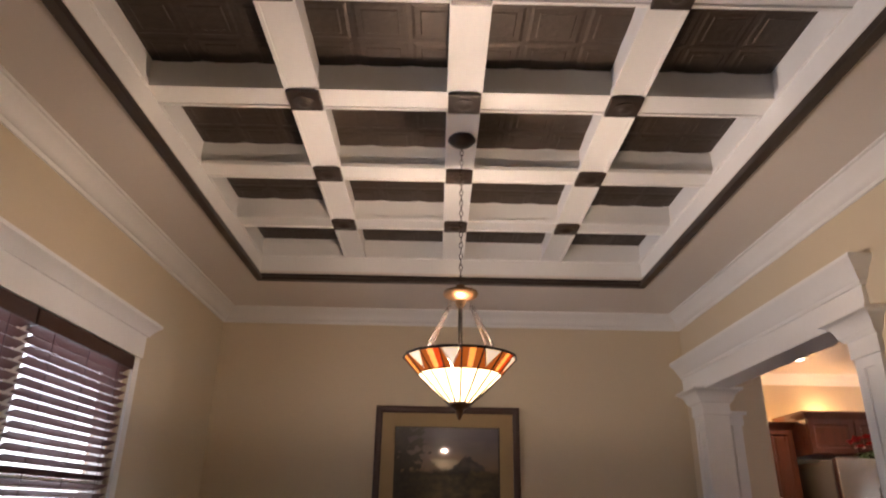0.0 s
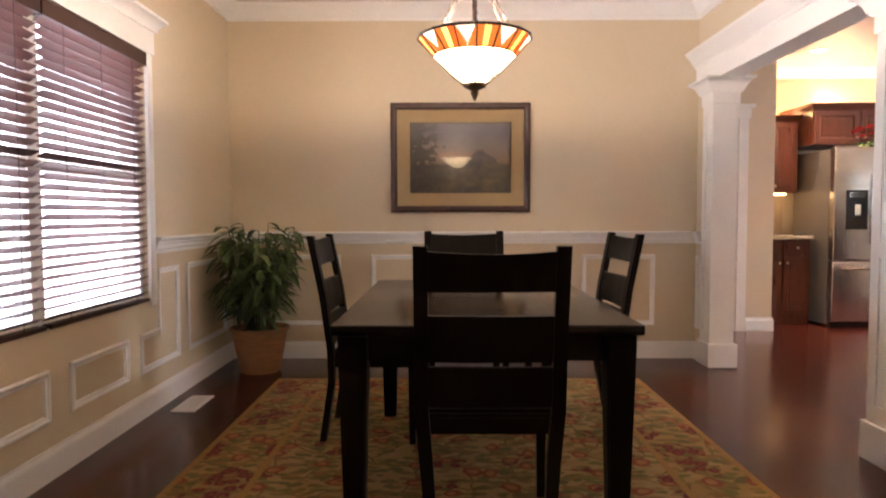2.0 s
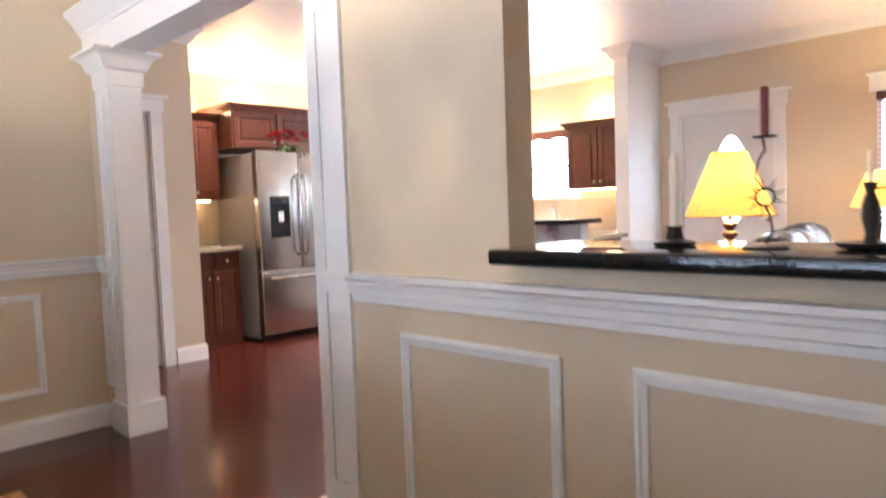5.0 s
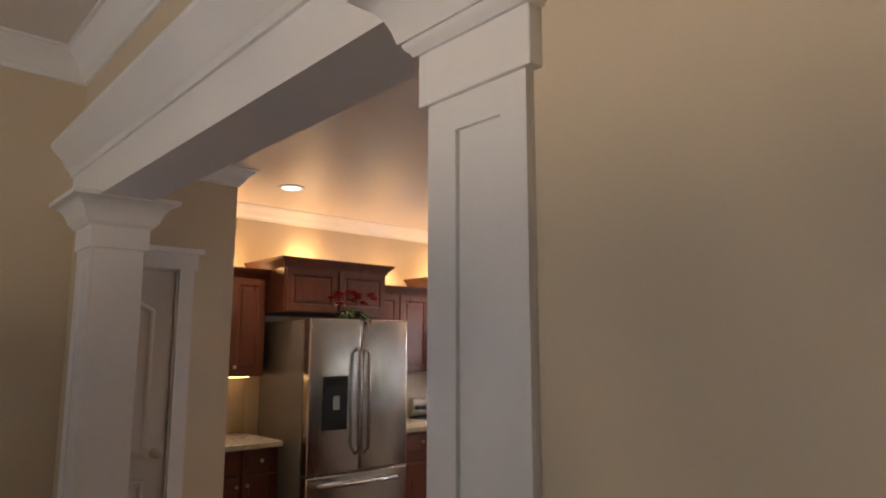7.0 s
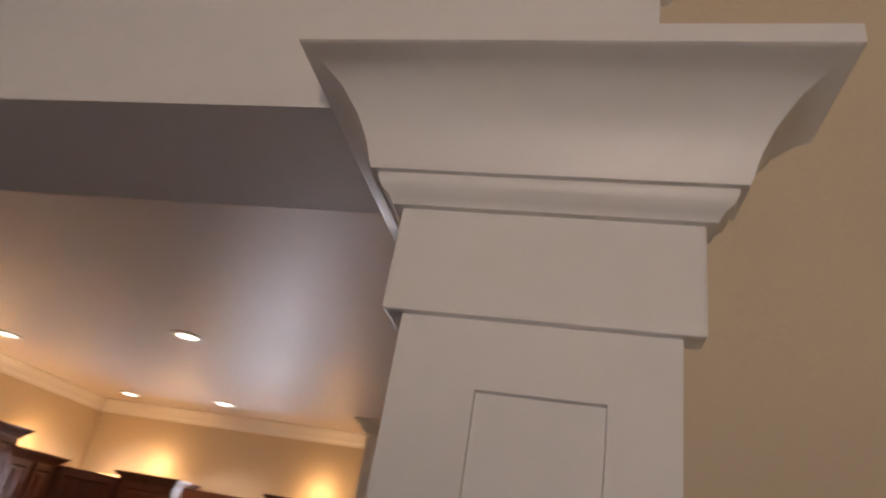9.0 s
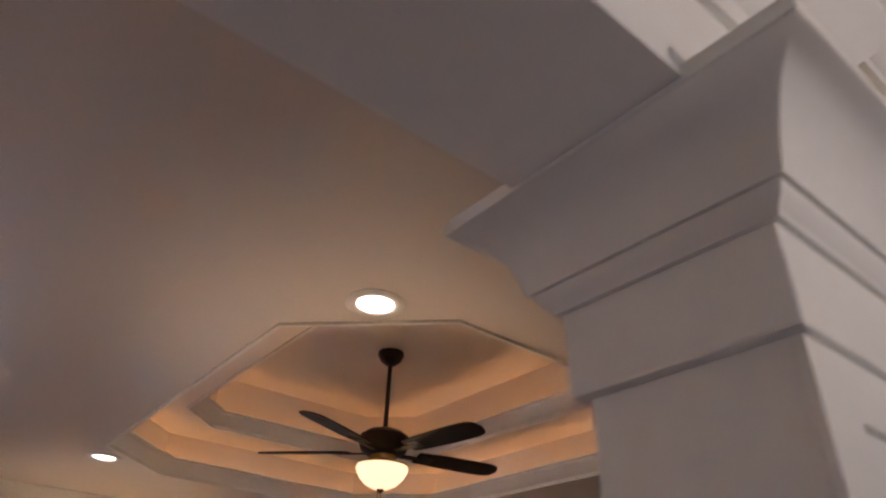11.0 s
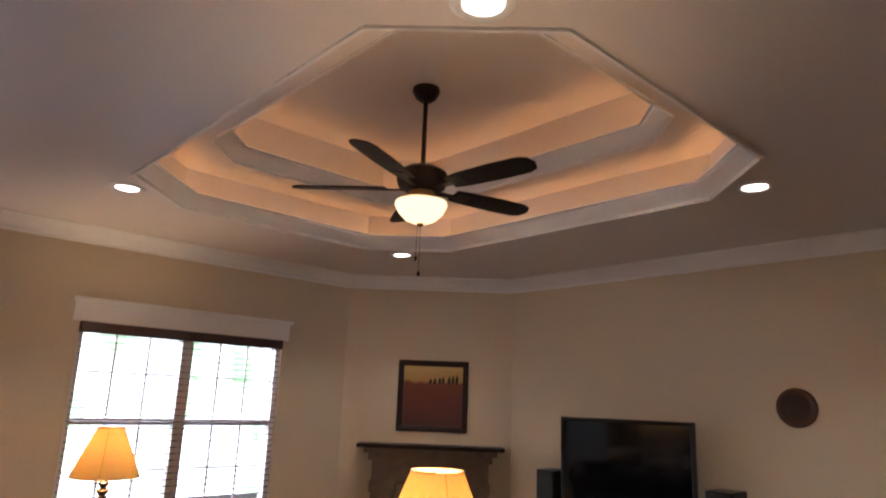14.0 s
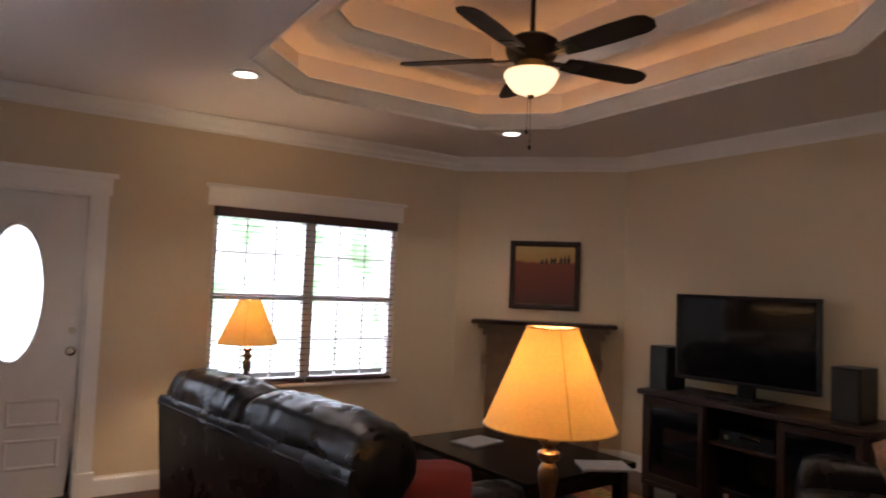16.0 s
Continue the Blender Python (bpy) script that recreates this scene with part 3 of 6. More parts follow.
setting("trim_tray_edge", sweep([(-0.012, 2.715), (0.03, 2.715), (0.03, 2.732), (0.014, 2.748), (0.014, 2.765), (-0.004, 2.765), (-0.012, 2.738)],
                                [(TX0, TY0), (TX1, TY0), (TX1, TY1), (TX0, TY1)], True), "darktrim", "dark bronze bead round the tray opening", "trim")
bx = [-0.02, 0.667, 1.356]
by = [2.08, 2.752, 3.426, 4.087]
bw = 0.062
bm = bmesh.new()
xs = [TX0] + bx + [TX1]
ys = [TY0] + by + [TY1]
for x in bx:
    box(bm, x - bw, x + bw, TY0, TY1, ZB, ZP + 0.05)
for y in by:
    for a, b in zip(xs, xs[1:]):
        box(bm, a + (bw if a != TX0 else 0), b - (bw if b != TX1 else 0), y - bw, y + bw, ZB, ZP + 0.05)
# ledge strip round the tray wall and small beads beside the beams
for a, b in zip(xs, xs[1:]):
    for c, d in zip(ys, ys[1:]):
        x0, x1 = a + (bw if a != TX0 else 0.0), b - (bw if b != TX1 else 0.0)
        y0, y1 = c + (bw if c != TY0 else 0.0), d - (bw if d != TY1 else 0.0)
        sweep([(-0.004, ZB - 0.006), (0.012, ZB - 0.006), (0.014, ZB + 0.014), (-0.004, ZB + 0.014)], [(x0, y0), (x1, y0), (x1, y1), (x0, y1)], True, bm=bm)
setting("ceiling_beams", bm, "trim", "white painted coffer beams in a grid", "ceiling")
bm = bmesh.new()
box(bm, TX0, TX1, TY0, TY1, ZP + 0.012, ZP + 0.05)
for a, b in zip(xs, xs[1:]):
    for c, d in zip(ys, ys[1:]):
        nx, ny = 3, 3
        for i in range(nx):
            for j in range(ny):
                w, h = (b - a) / nx, (d - c) / ny
                x, y = a + (i + 0.5) * w, c + (j + 0.5) * h
                for s, z in ((0.46, 0.003), (0.33, 0.006)):
                    v = box(bm, x - w * s, x + w * s, y - h * s, y + h * s, ZP + 0.012 - z, ZP + 0.012)
                    for q in v[:4]:
                        q.co.x += (x - q.co.x) * 0.12
                        q.co.y += (y - q.co.y) * 0.12
setting("ceiling_tin", bm, "tin", "embossed dark bronze tin ceiling panels", "ceiling")
for x in bx:
    for y in by:
        bm = bbox(-0.07, 0.07, -0.07, 0.07, -0.02, 0.0, 0.004)
        lathe([(0.045, -0.02), (0.05, -0.026), (0.03, -0.03), (0.018, -0.036), (0, -0.038)], 16, bm=bm)
        solid("ceiling_block", bm, "darktrim", "dark bronze square block at a beam crossing", "ceiling block", group="coffer blocks", at=pose(x, y, ZB))

# living room and kitchen ceiling with an octagonal tray
OX0, OX1, OYA, OYB, CH = 3.87, 6.84, 0.57, 2.91, 0.45


def octagon(inset):
    x0, x1, y0, y1, c = OX0 + inset, OX1 - inset, OYA + inset, OYB - inset, CH - inset * 0.586
    return [(x0 + c, y0), (x1 - c, y0), (x1, y0 + c), (x1, y1 - c), (x1 - c, y1), (x0 + c, y1), (x0, y1 - c), (x0, y0 + c)]


Z1, Z2 = 3.0, 3.33
bm = boxes((XE2, OX0, YN, YF, ZC, ZC + 0.04), (OX1, XL, YN, YF, ZC, ZC + 0.04), (OX0, OX1, YN, OYA, ZC, ZC + 0.04), (OX0, OX1, OYB, YF, ZC, ZC + 0.04), (1.0, XL, YF, YK, ZC, ZC + 0.04))
o = octagon(0)
for a, b, c in (((OX0, OYA), o[0], o[7]), ((OX1, OYA), o[1], o[2]), ((OX1, OYB), o[3], o[4]), ((OX0, OYB), o[5], o[6])):
    lo = [bm.verts.new((*p, ZC)) for p in (a, b, c)]
    hi = [bm.verts.new((*p, ZC + 0.04)) for p in (a, b, c)]
    bm.faces.new(lo)
    bm.faces.new(hi)
    for i in range(3):
        bm.faces.new((lo[i], lo[(i + 1) % 3], hi[(i + 1) % 3], hi[i]))
setting("ceiling_living", bm, "ceiling", "smooth painted living room and kitchen ceiling", "ceiling")
bm = sweep([(0.0, ZC + 0.03), (0.0, Z1), (-0.05, Z1), (-0.05, ZC + 0.03)], octagon(0), True)
sweep([(-0.05, Z1), (0.34, Z1), (0.34, Z1 + 0.03), (-0.05, Z1 + 0.03)], octagon(0), True, bm=bm)
sweep([(0.0, Z1 + 0.02), (0.0, Z2), (-0.04, Z2), (-0.04, Z1 + 0.02)], octagon(0.34), True, bm=bm)
top = [bm.verts.new((*p, Z2)) for p in octagon(0.30)]
bm.faces.new(top)
setting("ceiling_tray", bm, "ceiling", "two-step octagonal ceiling tray lit from its coves", "ceiling")
LIP = [(0.0, 0.0), (0.014, 0.0), (0.02, 0.02), (0.032, 0.026), (0.05, 0.06), (0.072, 0.074), (0.078, 0.092), (0.09, 0.096), (0.09, 0.108), (0.066, 0.108), (0.0, 0.02)]
for k, (ins, z) in enumerate(((0.0, ZC - 0.012), (0.34, Z1 - 0.012))):
    setting("trim_tray_crown", sweep([(a, b + z) for a, b in LIP], octagon(ins), True), "trim", "white crown moulding lip of the ceiling tray", "trim", smooth=40)
    bm = bmesh.new()
    tube(bm, [(*p, z + 0.06) for p in octagon(ins + 0.02)], 0.008, 8, True)
    solid("rope_light", bm, "rope", "warm rope light lying behind the tray crown", "rope light", smooth=60)
# unseen slab over all, added to keep the sky's light out
setting("roof", boxes((XW - 0.6, XL + 0.4, YN - 0.6, YK + 0.6, 3.42, 3.5)), "ceiling", "unseen light-blocking slab above the ceilings", "roof")

# crown, rail and base mouldings
up = Matrix.Translation((0, 0, ZC))
setting("trim_crown_dining", sweep(CROWN, [(XW, YN), (XE, YN), (XE, YF), (XW, YF)], True, up), "trim", "white crown moulding round the dining room", "trim", smooth=35)
setting("trim_crown_living", sweep(CROWN, [(3.70, 6.70), (1.0, 6.70), (1.0, YF + T), (XE2, YF + T), (XE2, YN), (DA.x, DA.y), (DB.x, DB.y), (XL, 4.63), (7.22, 4.63), (7.22, 4.78), (XL, 4.78), (XL, YK), (3.70, YK)], True, up),
        "trim", "white crown moulding round living room and kitchen", "trim", smooth=35)
setting("baseboard_dining", sweep(BASE, [(XE, YN), (XE, 3.105)], False), "trim", "white baseboard under the wainscot", "baseboard")
setting("baseboard_dining_far", sweep(BASE, [(XE, 5.36), (XE, YF), (XW, YF), (XW, YN), (XE, YN)], False), "trim", "white baseboard round the dining room", "baseboard")
setting("baseboard_living", sweep(BASE, [(XE2, 3.10), (XE2, YN), (DA.x, DA.y), (DB.x, DB.y), (XL, FY0 - 0.11)], False), "trim", "white baseboard round the living room", "baseboard")
setting("baseboard_pantry", sweep(BASE, [(3.70, YK), (3.70, 6.70), (DX1 + 0.10, 6.70)], False), "trim", "white baseboard at the pantry corner", "baseboard")
setting("chair_rail_east", sweep(RAIL, [(XE, YN), (XE, 3.12)], False), "trim", "white moulded chair rail under the pass-through", "chair rail", smooth=35)
setting("chair_rail_far", sweep(RAIL, [(XE, 5.35), (XE, YF), (XW, YF), (XW, 4.09)], False), "trim", "white moulded chair rail round the dining room", "chair rail", smooth=35)


def wall_panel(name, m, pts, label="white picture-frame moulding on the wainscot"):
    setting(name, sweep(PANEL_PROFILE, pts, True, m), "trim", label, "wall panel")


def rect(a, b, c, d):
    return [(a, c), (b, c), (b, d), (a, d)]


far, west, east = wall_frame("y", YF, -1), wall_frame("x", XW, 1), wall_frame("x", XE, -1)
for a, b in ((-1.02, -0.28), (-0.04, 1.36), (1.61, 2.18)):
    wall_panel("wall_panel_far", far, rect(a, b, 0.262, 0.818))
for a, b in ((2.303, 2.893), (1.51, 2.105), (0.7, 1.3), (-0.1, 0.5)):
    wall_panel("wall_panel_east", east, rect(a, b, 0.237, 0.822))
for a, b in ((1.85, 2.40), (2.52, 3.06), (3.22, 3.76)):
    wall_panel("wall_panel_west", west, rect(a, b, 0.245, 0.47))
wall_panel("wall_panel_west", west, [(3.90, 0.245), (4.43, 0.245), (4.43, 0.82), (4.13, 0.82), (4.13, 0.47), (3.90, 0.47)])
wall_panel("wall_panel_west", west, rect(4.57, 5.30, 0.245, 0.82))

wall_panel("wall_panel_return", east, rect(5.375, 5.45, 0.245, 0.81))

# cased opening: two box columns with capitals and a header with a cornice
PX0, PX1 = 2.492, 2.665
CAP = [(0.0, 0.0), (0.006, 0.0), (0.009, 0.006), (0.015, 0.011), (0.018, 0.018), (0.018, 0.021), (0.023, 0.021), (0.025, 0.027), (0.029, 0.042), (0.037, 0.06), (0.05, 0.078), (0.068, 0.091), (0.076, 0.094), (0.079, 0.096), (0.079, 0.112), (0.0, 0.112)]


def box_column(name, y0, y1, sides, label):
    """A pilaster round the end of a wall: plinth, panelled shaft, necking and flared capital."""
    col = tagged(new(name), label, "column", kind="structure")
    ya, yb = y0 + 0.02 * sides[0], y1 - 0.02 * sides[1]

    def ring(e, f):
        # open towards the wall only where the column dies into it
        return [(PX0 - e, y0 - (f if sides[0] else 0)), (PX1 + e, y0 - (f if sides[0] else 0)), (PX1 + e, y1 + (f if sides[1] else 0)), (PX0 - e, y1 + (f if sides[1] else 0))]

    part("plinth", bbox(PX0 - 0.022, PX1 + 0.022, y0 - 0.022 * sides[0], y1 + 0.022 * sides[1], 0.0, 0.175, 0.004), "trim", col)
    part("shaft", bbox(PX0, PX1, y0, y1, 0.175, 1.94, 0.003), "trim", col)
    bm = bmesh.new()
    # raised stiles and rails leave a recessed panel on the dining face
    yc0, yc1 = y0 + 0.045, y1 - 0.058
    for b in ((PX0 - 0.008, PX0, y0, yc0, 0.175, 1.94), (PX0 - 0.008, PX0, yc1, y1, 0.175, 1.94), (PX0 - 0.008, PX0, yc0, yc1, 0.175, 0.26), (PX0 - 0.008, PX0, yc0, yc1, 0.93, 1.0), (PX0 - 0.008, PX0, yc0, yc1, 1.882, 1.94)):
        box(bm, *b)
    part("stiles", bm, "trim", col)
    part("necking", bbox(PX0 - 0.016, PX1 + 0.012, y0 - 0.014 * sides[0], y1 + 0.014 * sides[1], 1.93, 2.012, 0.003), "trim", col)
    s0, s1 = 0.014 * sides[0], 0.014 * sides[1]
    path = [(PX0 - 0.016, y1 + s1), (PX0 - 0.016, y0 - s0), (PX1 + 0.012, y0 - s0), (PX1 + 0.012, y1 + s1)]
    bm = sweep([(-o_, h_ * 0.95 + 2.01) for o_, h_ in CAP], path, True)
    box(bm, PX0 - 0.016, PX1 + 0.012, y0 - s0, y1 + s1, 2.01, 2.105)
    part("capital", bm, "trim", col, smooth=35)
    return col


box_column("column_near", 3.13, 3.318, (1, 1), "white panelled box column with a flared capital")
box_column("column_far", 5.15, 5.335, (1, 1), "white box column at the dining room corner")
setting("trim_header", boxes((PX0 - 0.012, XE, 3.15, YF - 0.003, OZ, 2.27), (XE, XE2, OY0 + 0.002, OY1 - 0.002, OZ, OZ + 0.01)), "trim", "white header board over the opening", "trim")
HEAD = [(0.0, 2.24), (0.01, 2.24), (0.016, 2.258), (0.03, 2.268), (0.046, 2.30), (0.075, 2.33), (0.088, 2.345), (0.088, 2.362), (0.0, 2.362)]
setting("trim_header_living", boxes((XE2, PX1 - 0.006, OY0 + 0.002, OY1 - 0.002, OZ, 2.27), (XE2, PX1 - 0.006, 3.15, OY0, 2.118, 2.27), (XE2, PX1 - 0.006, OY1, 5.32, 2.118, 2.27)), "trim", "white header board on the living room side", "trim")
setting("trim_header_cornice", sweep([(o_, h_) for o_, h_ in HEAD], [(XE, 3.15), (PX0 - 0.012, 3.15), (PX0 - 0.012, YF - 0.004)], False), "trim", "white cornice above the opening's header", "trim", smooth=35)
ledge = bbox(2.40, 2.80, PY0 - 0.02, PY1 - 0.004, 1.055, 1.096, 0.012, 3)
solid("granite_ledge", ledge, "granite", "polished black granite ledge on the half wall", "ledge", smooth=30)


# ---- dining room things ----
def window(name, x, y0, y1, z0, z1, out, label, grid, lights):
    """A window in a wall that runs along y: frame, mullion, sashes, bars, panes. out: the side of daylight (+1 or -1)."""
    w = tagged(new(name), label, "window", kind="structure")
    xa, xb = sorted((x + out * 0.03, x + out * 0.11))
    part("window_frame", boxes((xa, xb, y0, y0 + 0.04, z0, z1), (xa, xb, y1 - 0.04, y1, z0, z1), (xa, xb, y0 + 0.04, y1 - 0.04, z0, z0 + 0.04), (xa, xb, y0 + 0.04, y1 - 0.04, z1 - 0.04, z1)), "white_metal", w)
    n = lights
    width = (y1 - y0) / n
    for i in range(1, n):
        part("mullion", bbox(xa, xb, y0 + i * width - 0.045, y0 + i * width + 0.045, z0 + 0.04, z1 - 0.04, 0.003), "white_metal", w)
    zm = (z0 + z1) / 2
    for i in range(n):
        a, b = y0 + i * width + 0.04, y0 + (i + 1) * width - 0.04
        part("meeting_rail", bbox(xa + 0.01, xb - 0.01, a, b, zm - 0.025, zm + 0.025, 0.003), "white_metal", w)
        xm = (xa + xb) / 2
        if grid:
            bm = bmesh.new()
            for k in (1, 2):
                y = a + (b - a) * k / 3
                box(bm, xm - 0.006, xm + 0.006, y - 0.007, y + 0.007, z0 + 0.04, z1 - 0.04)
            for z in ((z0 + zm) / 2, (z1 + zm) / 2):
                box(bm, xm - 0.0055, xm + 0.0055, a, b, z - 0.007, z + 0.007)
            part("glazing_bars", bm, "white_metal", w)
        for c, d in ((z0 + 0.04, zm - 0.025), (zm + 0.025, z1 - 0.04)):
            p = part("pane", boxes((xm + 0.008, xm + 0.011, a, b, c, d)), "glass", w)
            p.visible_shadow = False
    return w


window("window_1", XW, WY0, WY1, WZ0, WZ1, -1, "white double dining room window behind blinds", False, 2)
# casing: narrow sides, tall head with a cornice, stool
m_west = wall_frame("x", XW, 1)
setting("trim_window_casing", boxes((XW, XW + 0.018, WY1, WY1 + 0.065, WZ0 - 0.03, WZ1), (XW, XW + 0.018, WY0 - 0.065, WY0, WZ0 - 0.03, WZ1), (XW, XW + 0.022, WY0 - 0.09, WY1 + 0.09, WZ1, WZ1 + 0.13)), "trim", "white casing round the dining window", "trim")
setting("trim_window_cornice", sweep([(-o_, h_) for o_, h_ in ((0.0, 0.0), (0.012, 0.0), (0.02, 0.02), (0.045, 0.05), (0.06, 0.06), (0.06, 0.078), (0.0, 0.078))],
                                     [(XW, WY0 - 0.09), (XW + 0.022, WY0 - 0.09), (XW + 0.022, WY1 + 0.09), (XW, WY1 + 0.09)], False, Matrix.Translation((0, 0, WZ1 + 0.13))),
        "trim", "white cornice over the dining window", "trim", smooth=35)


def blind(name, x, y0, y1, z0, z1, out, tilt, material, rail, label, gap=0.043, gathered=None):
    """A wooden slat blind on the room side of a wall along y. gathered: the height down to which the slats are drawn up."""
    b = thing(name, label, "window blind", "wooden blinds")
    xc = x + out * 0.03
    part("headrail", bbox(xc - 0.035, xc + 0.035, y0, y1, z1 - 0.075, z1, 0.006), rail, b, "dark wooden valance")
    zlow = gathered or z0
    part("bottom_rail", bbox(xc - 0.028, xc + 0.028, y0 + 0.01, y1 - 0.01, zlow, zlow + 0.022, 0.005), rail, b)
    n = round((z1 - 0.085 - zlow - 0.045) / gap)
    gap = (z1 - 0.085 - zlow - 0.045) / n
    n += 1
    me = None
    for i in range(n):
        z = zlow + 0.045 + i * gap
        if me is None:
            bm = bmesh.new()
            k = 4
            top = []
            for s in range(k + 1):
                u = -1 + 2 * s / k
                top.append((u * 0.025, 0.0025 * (1 - u * u)))
            rows_ = []
            for yy in (y0 + 0.012, y1 - 0.012):
                rows_.append([bm.verts.new((px, yy, pz)) for px, pz in top] + [bm.verts.new((px, yy, pz - 0.003)) for px, pz in top[::-1]])
            a, c = rows_
            for s in range(len(a)):
                bm.faces.new((a[s], a[(s + 1) % len(a)], c[(s + 1) % len(a)], c[s]))
            bm.faces.new(a)
            bm.faces.new(c[::-1])
            me = mesh_of("slat", bm, material)
        s = new("slat", me)
        s.parent = b
        s.matrix_basis = pose(xc, 0, z, 0, tilt + random.uniform(-1.5, 1.5), 0)
    for y in (y0 + 0.16, (y0 + y1) / 2, y1 - 0.16):
        bm = bmesh.new()
        for dx in (-0.026, 0.026):
            tube(bm, [(xc + dx, y, zlow + 0.02), (xc + dx, y, z1 - 0.07)], 0.0014, 5)
        part("ladder_cord", bm, rail, b)
    return b


ym = (WY0 + WY1) / 2 - 0.0
for a, b in ((WY0 + 0.005, ym - 0.006), (ym + 0.006, WY1 - 0.005)):
    blind("window_blind", XW - 0.045, a, b, WZ0 - 0.005, WZ1 - 0.004, 1, -30, "blind", "blind_dark", "mahogany wooden slat blind, half open, at the window")

# floor register by the window wall
reg = thing("floor_vent", "white metal floor register in the hardwood", "floor vent")
part("frame", boxes((-1.035, -0.895, 4.03, 4.05, 0, 0.006), (-1.035, -0.895, 4.34, 4.36, 0, 0.006), (-1.035, -1.015, 4.05, 4.34, 0, 0.006), (-0.915, -0.895, 4.05, 4.34, 0, 0.006)), "white_metal", reg)
for i in range(14):
    y = 4.06 + i * 0.0205
    part("slat", boxes((-1.015, -0.915, y, y + 0.012, 0.0, 0.005)), "white_metal", reg)

# rug
RX0, RX1, RY0, RY1 = -0.60, 1.86, 1.42, 4.77
rug = thing("area_rug", "cream and gold floral wool area rug under the table", "rug")


def ring_mesh(a, b, z):
    """A flat band between two rectangles (x0, x1, y0, y1)."""
    bm = bmesh.new()
    o_ = [(a[0], a[2]), (a[1], a[2]), (a[1], a[3]), (a[0], a[3])]
    i_ = [(b[0], b[2]), (b[1], b[2]), (b[1], b[3]), (b[0], b[3])]
    vo, vi = [bm.verts.new((*p, z)) for p in o_], [bm.verts.new((*p, z)) for p in i_]
    lo = [bm.verts.new((*p, 0.0)) for p in o_]
    for k in range(4):
        j = (k + 1) % 4
        bm.faces.new((vo[k], vo[j], vi[j], vi[k]))
        bm.faces.new((lo[k], lo[j], vo[j], vo[k]))
    return bm


def inset(r, d):
    return (r[0] + d, r[1] - d, r[2] + d, r[3] - d)


R0 = (RX0, RX1, RY0, RY1)
part("binding", ring_mesh(R0, inset(R0, 0.03), 0.012), "rug_edge", rug, "golden rug binding")
part("border", ring_mesh(inset(R0, 0.03), inset(R0, 0.325), 0.0125), "rug_border", rug, "floral rug border")
part("border_line", ring_mesh(inset(R0, 0.325), inset(R0, 0.355), 0.0128), "rug_edge", rug)
r_ = inset(R0, 0.355)
part("field", boxes((*r_, 0.001, 0.0125)), "rug_field", rug, "cream floral rug field")

# dining table
tb = thing("dining_table", "dark espresso wooden dining table on the rug", "table", at=pose(0.685, 3.222, 0.0128))
hx, hy, th = 0.516, 0.78, 0.75
part("tabletop", bbox(-hx, hx, -hy, hy, th - 0.035, th, 0.008, 3), "table_wood", tb, "glossy espresso tabletop", smooth=35)
part("apron", boxes((-hx + 0.06, hx - 0.06, -hy + 0.06, -hy + 0.085, th - 0.13, th - 0.035), (-hx + 0.06, hx - 0.06, hy - 0.085, hy - 0.06, th - 0.13, th - 0.035),
                    (-hx + 0.06, -hx + 0.085, -hy + 0.085, hy - 0.085, th - 0.13, th - 0.035), (hx - 0.085, hx - 0.06, -hy + 0.085, hy - 0.085, th - 0.13, th - 0.035)), "dark_wood", tb)
for sx in (-1, 1):
    for sy in (-1, 1):
        bm = bmesh.new()
        v = box(bm, -0.05, 0.05, -0.05, 0.05, 0, th - 0.036)
        for q in v[:4]:
            q.co.x *= 0.66
            q.co.y *= 0.66
        bmesh.ops.bevel(bm, geom=bm.edges[:], offset=0.005, segments=2, affect="EDGES")
        bmesh.ops.translate(bm, verts=bm.verts[:], vec=(sx * (hx - 0.07), sy * (hy - 0.07), 0))
        part("leg", bm, "dark_wood", tb, "tapered square leg")


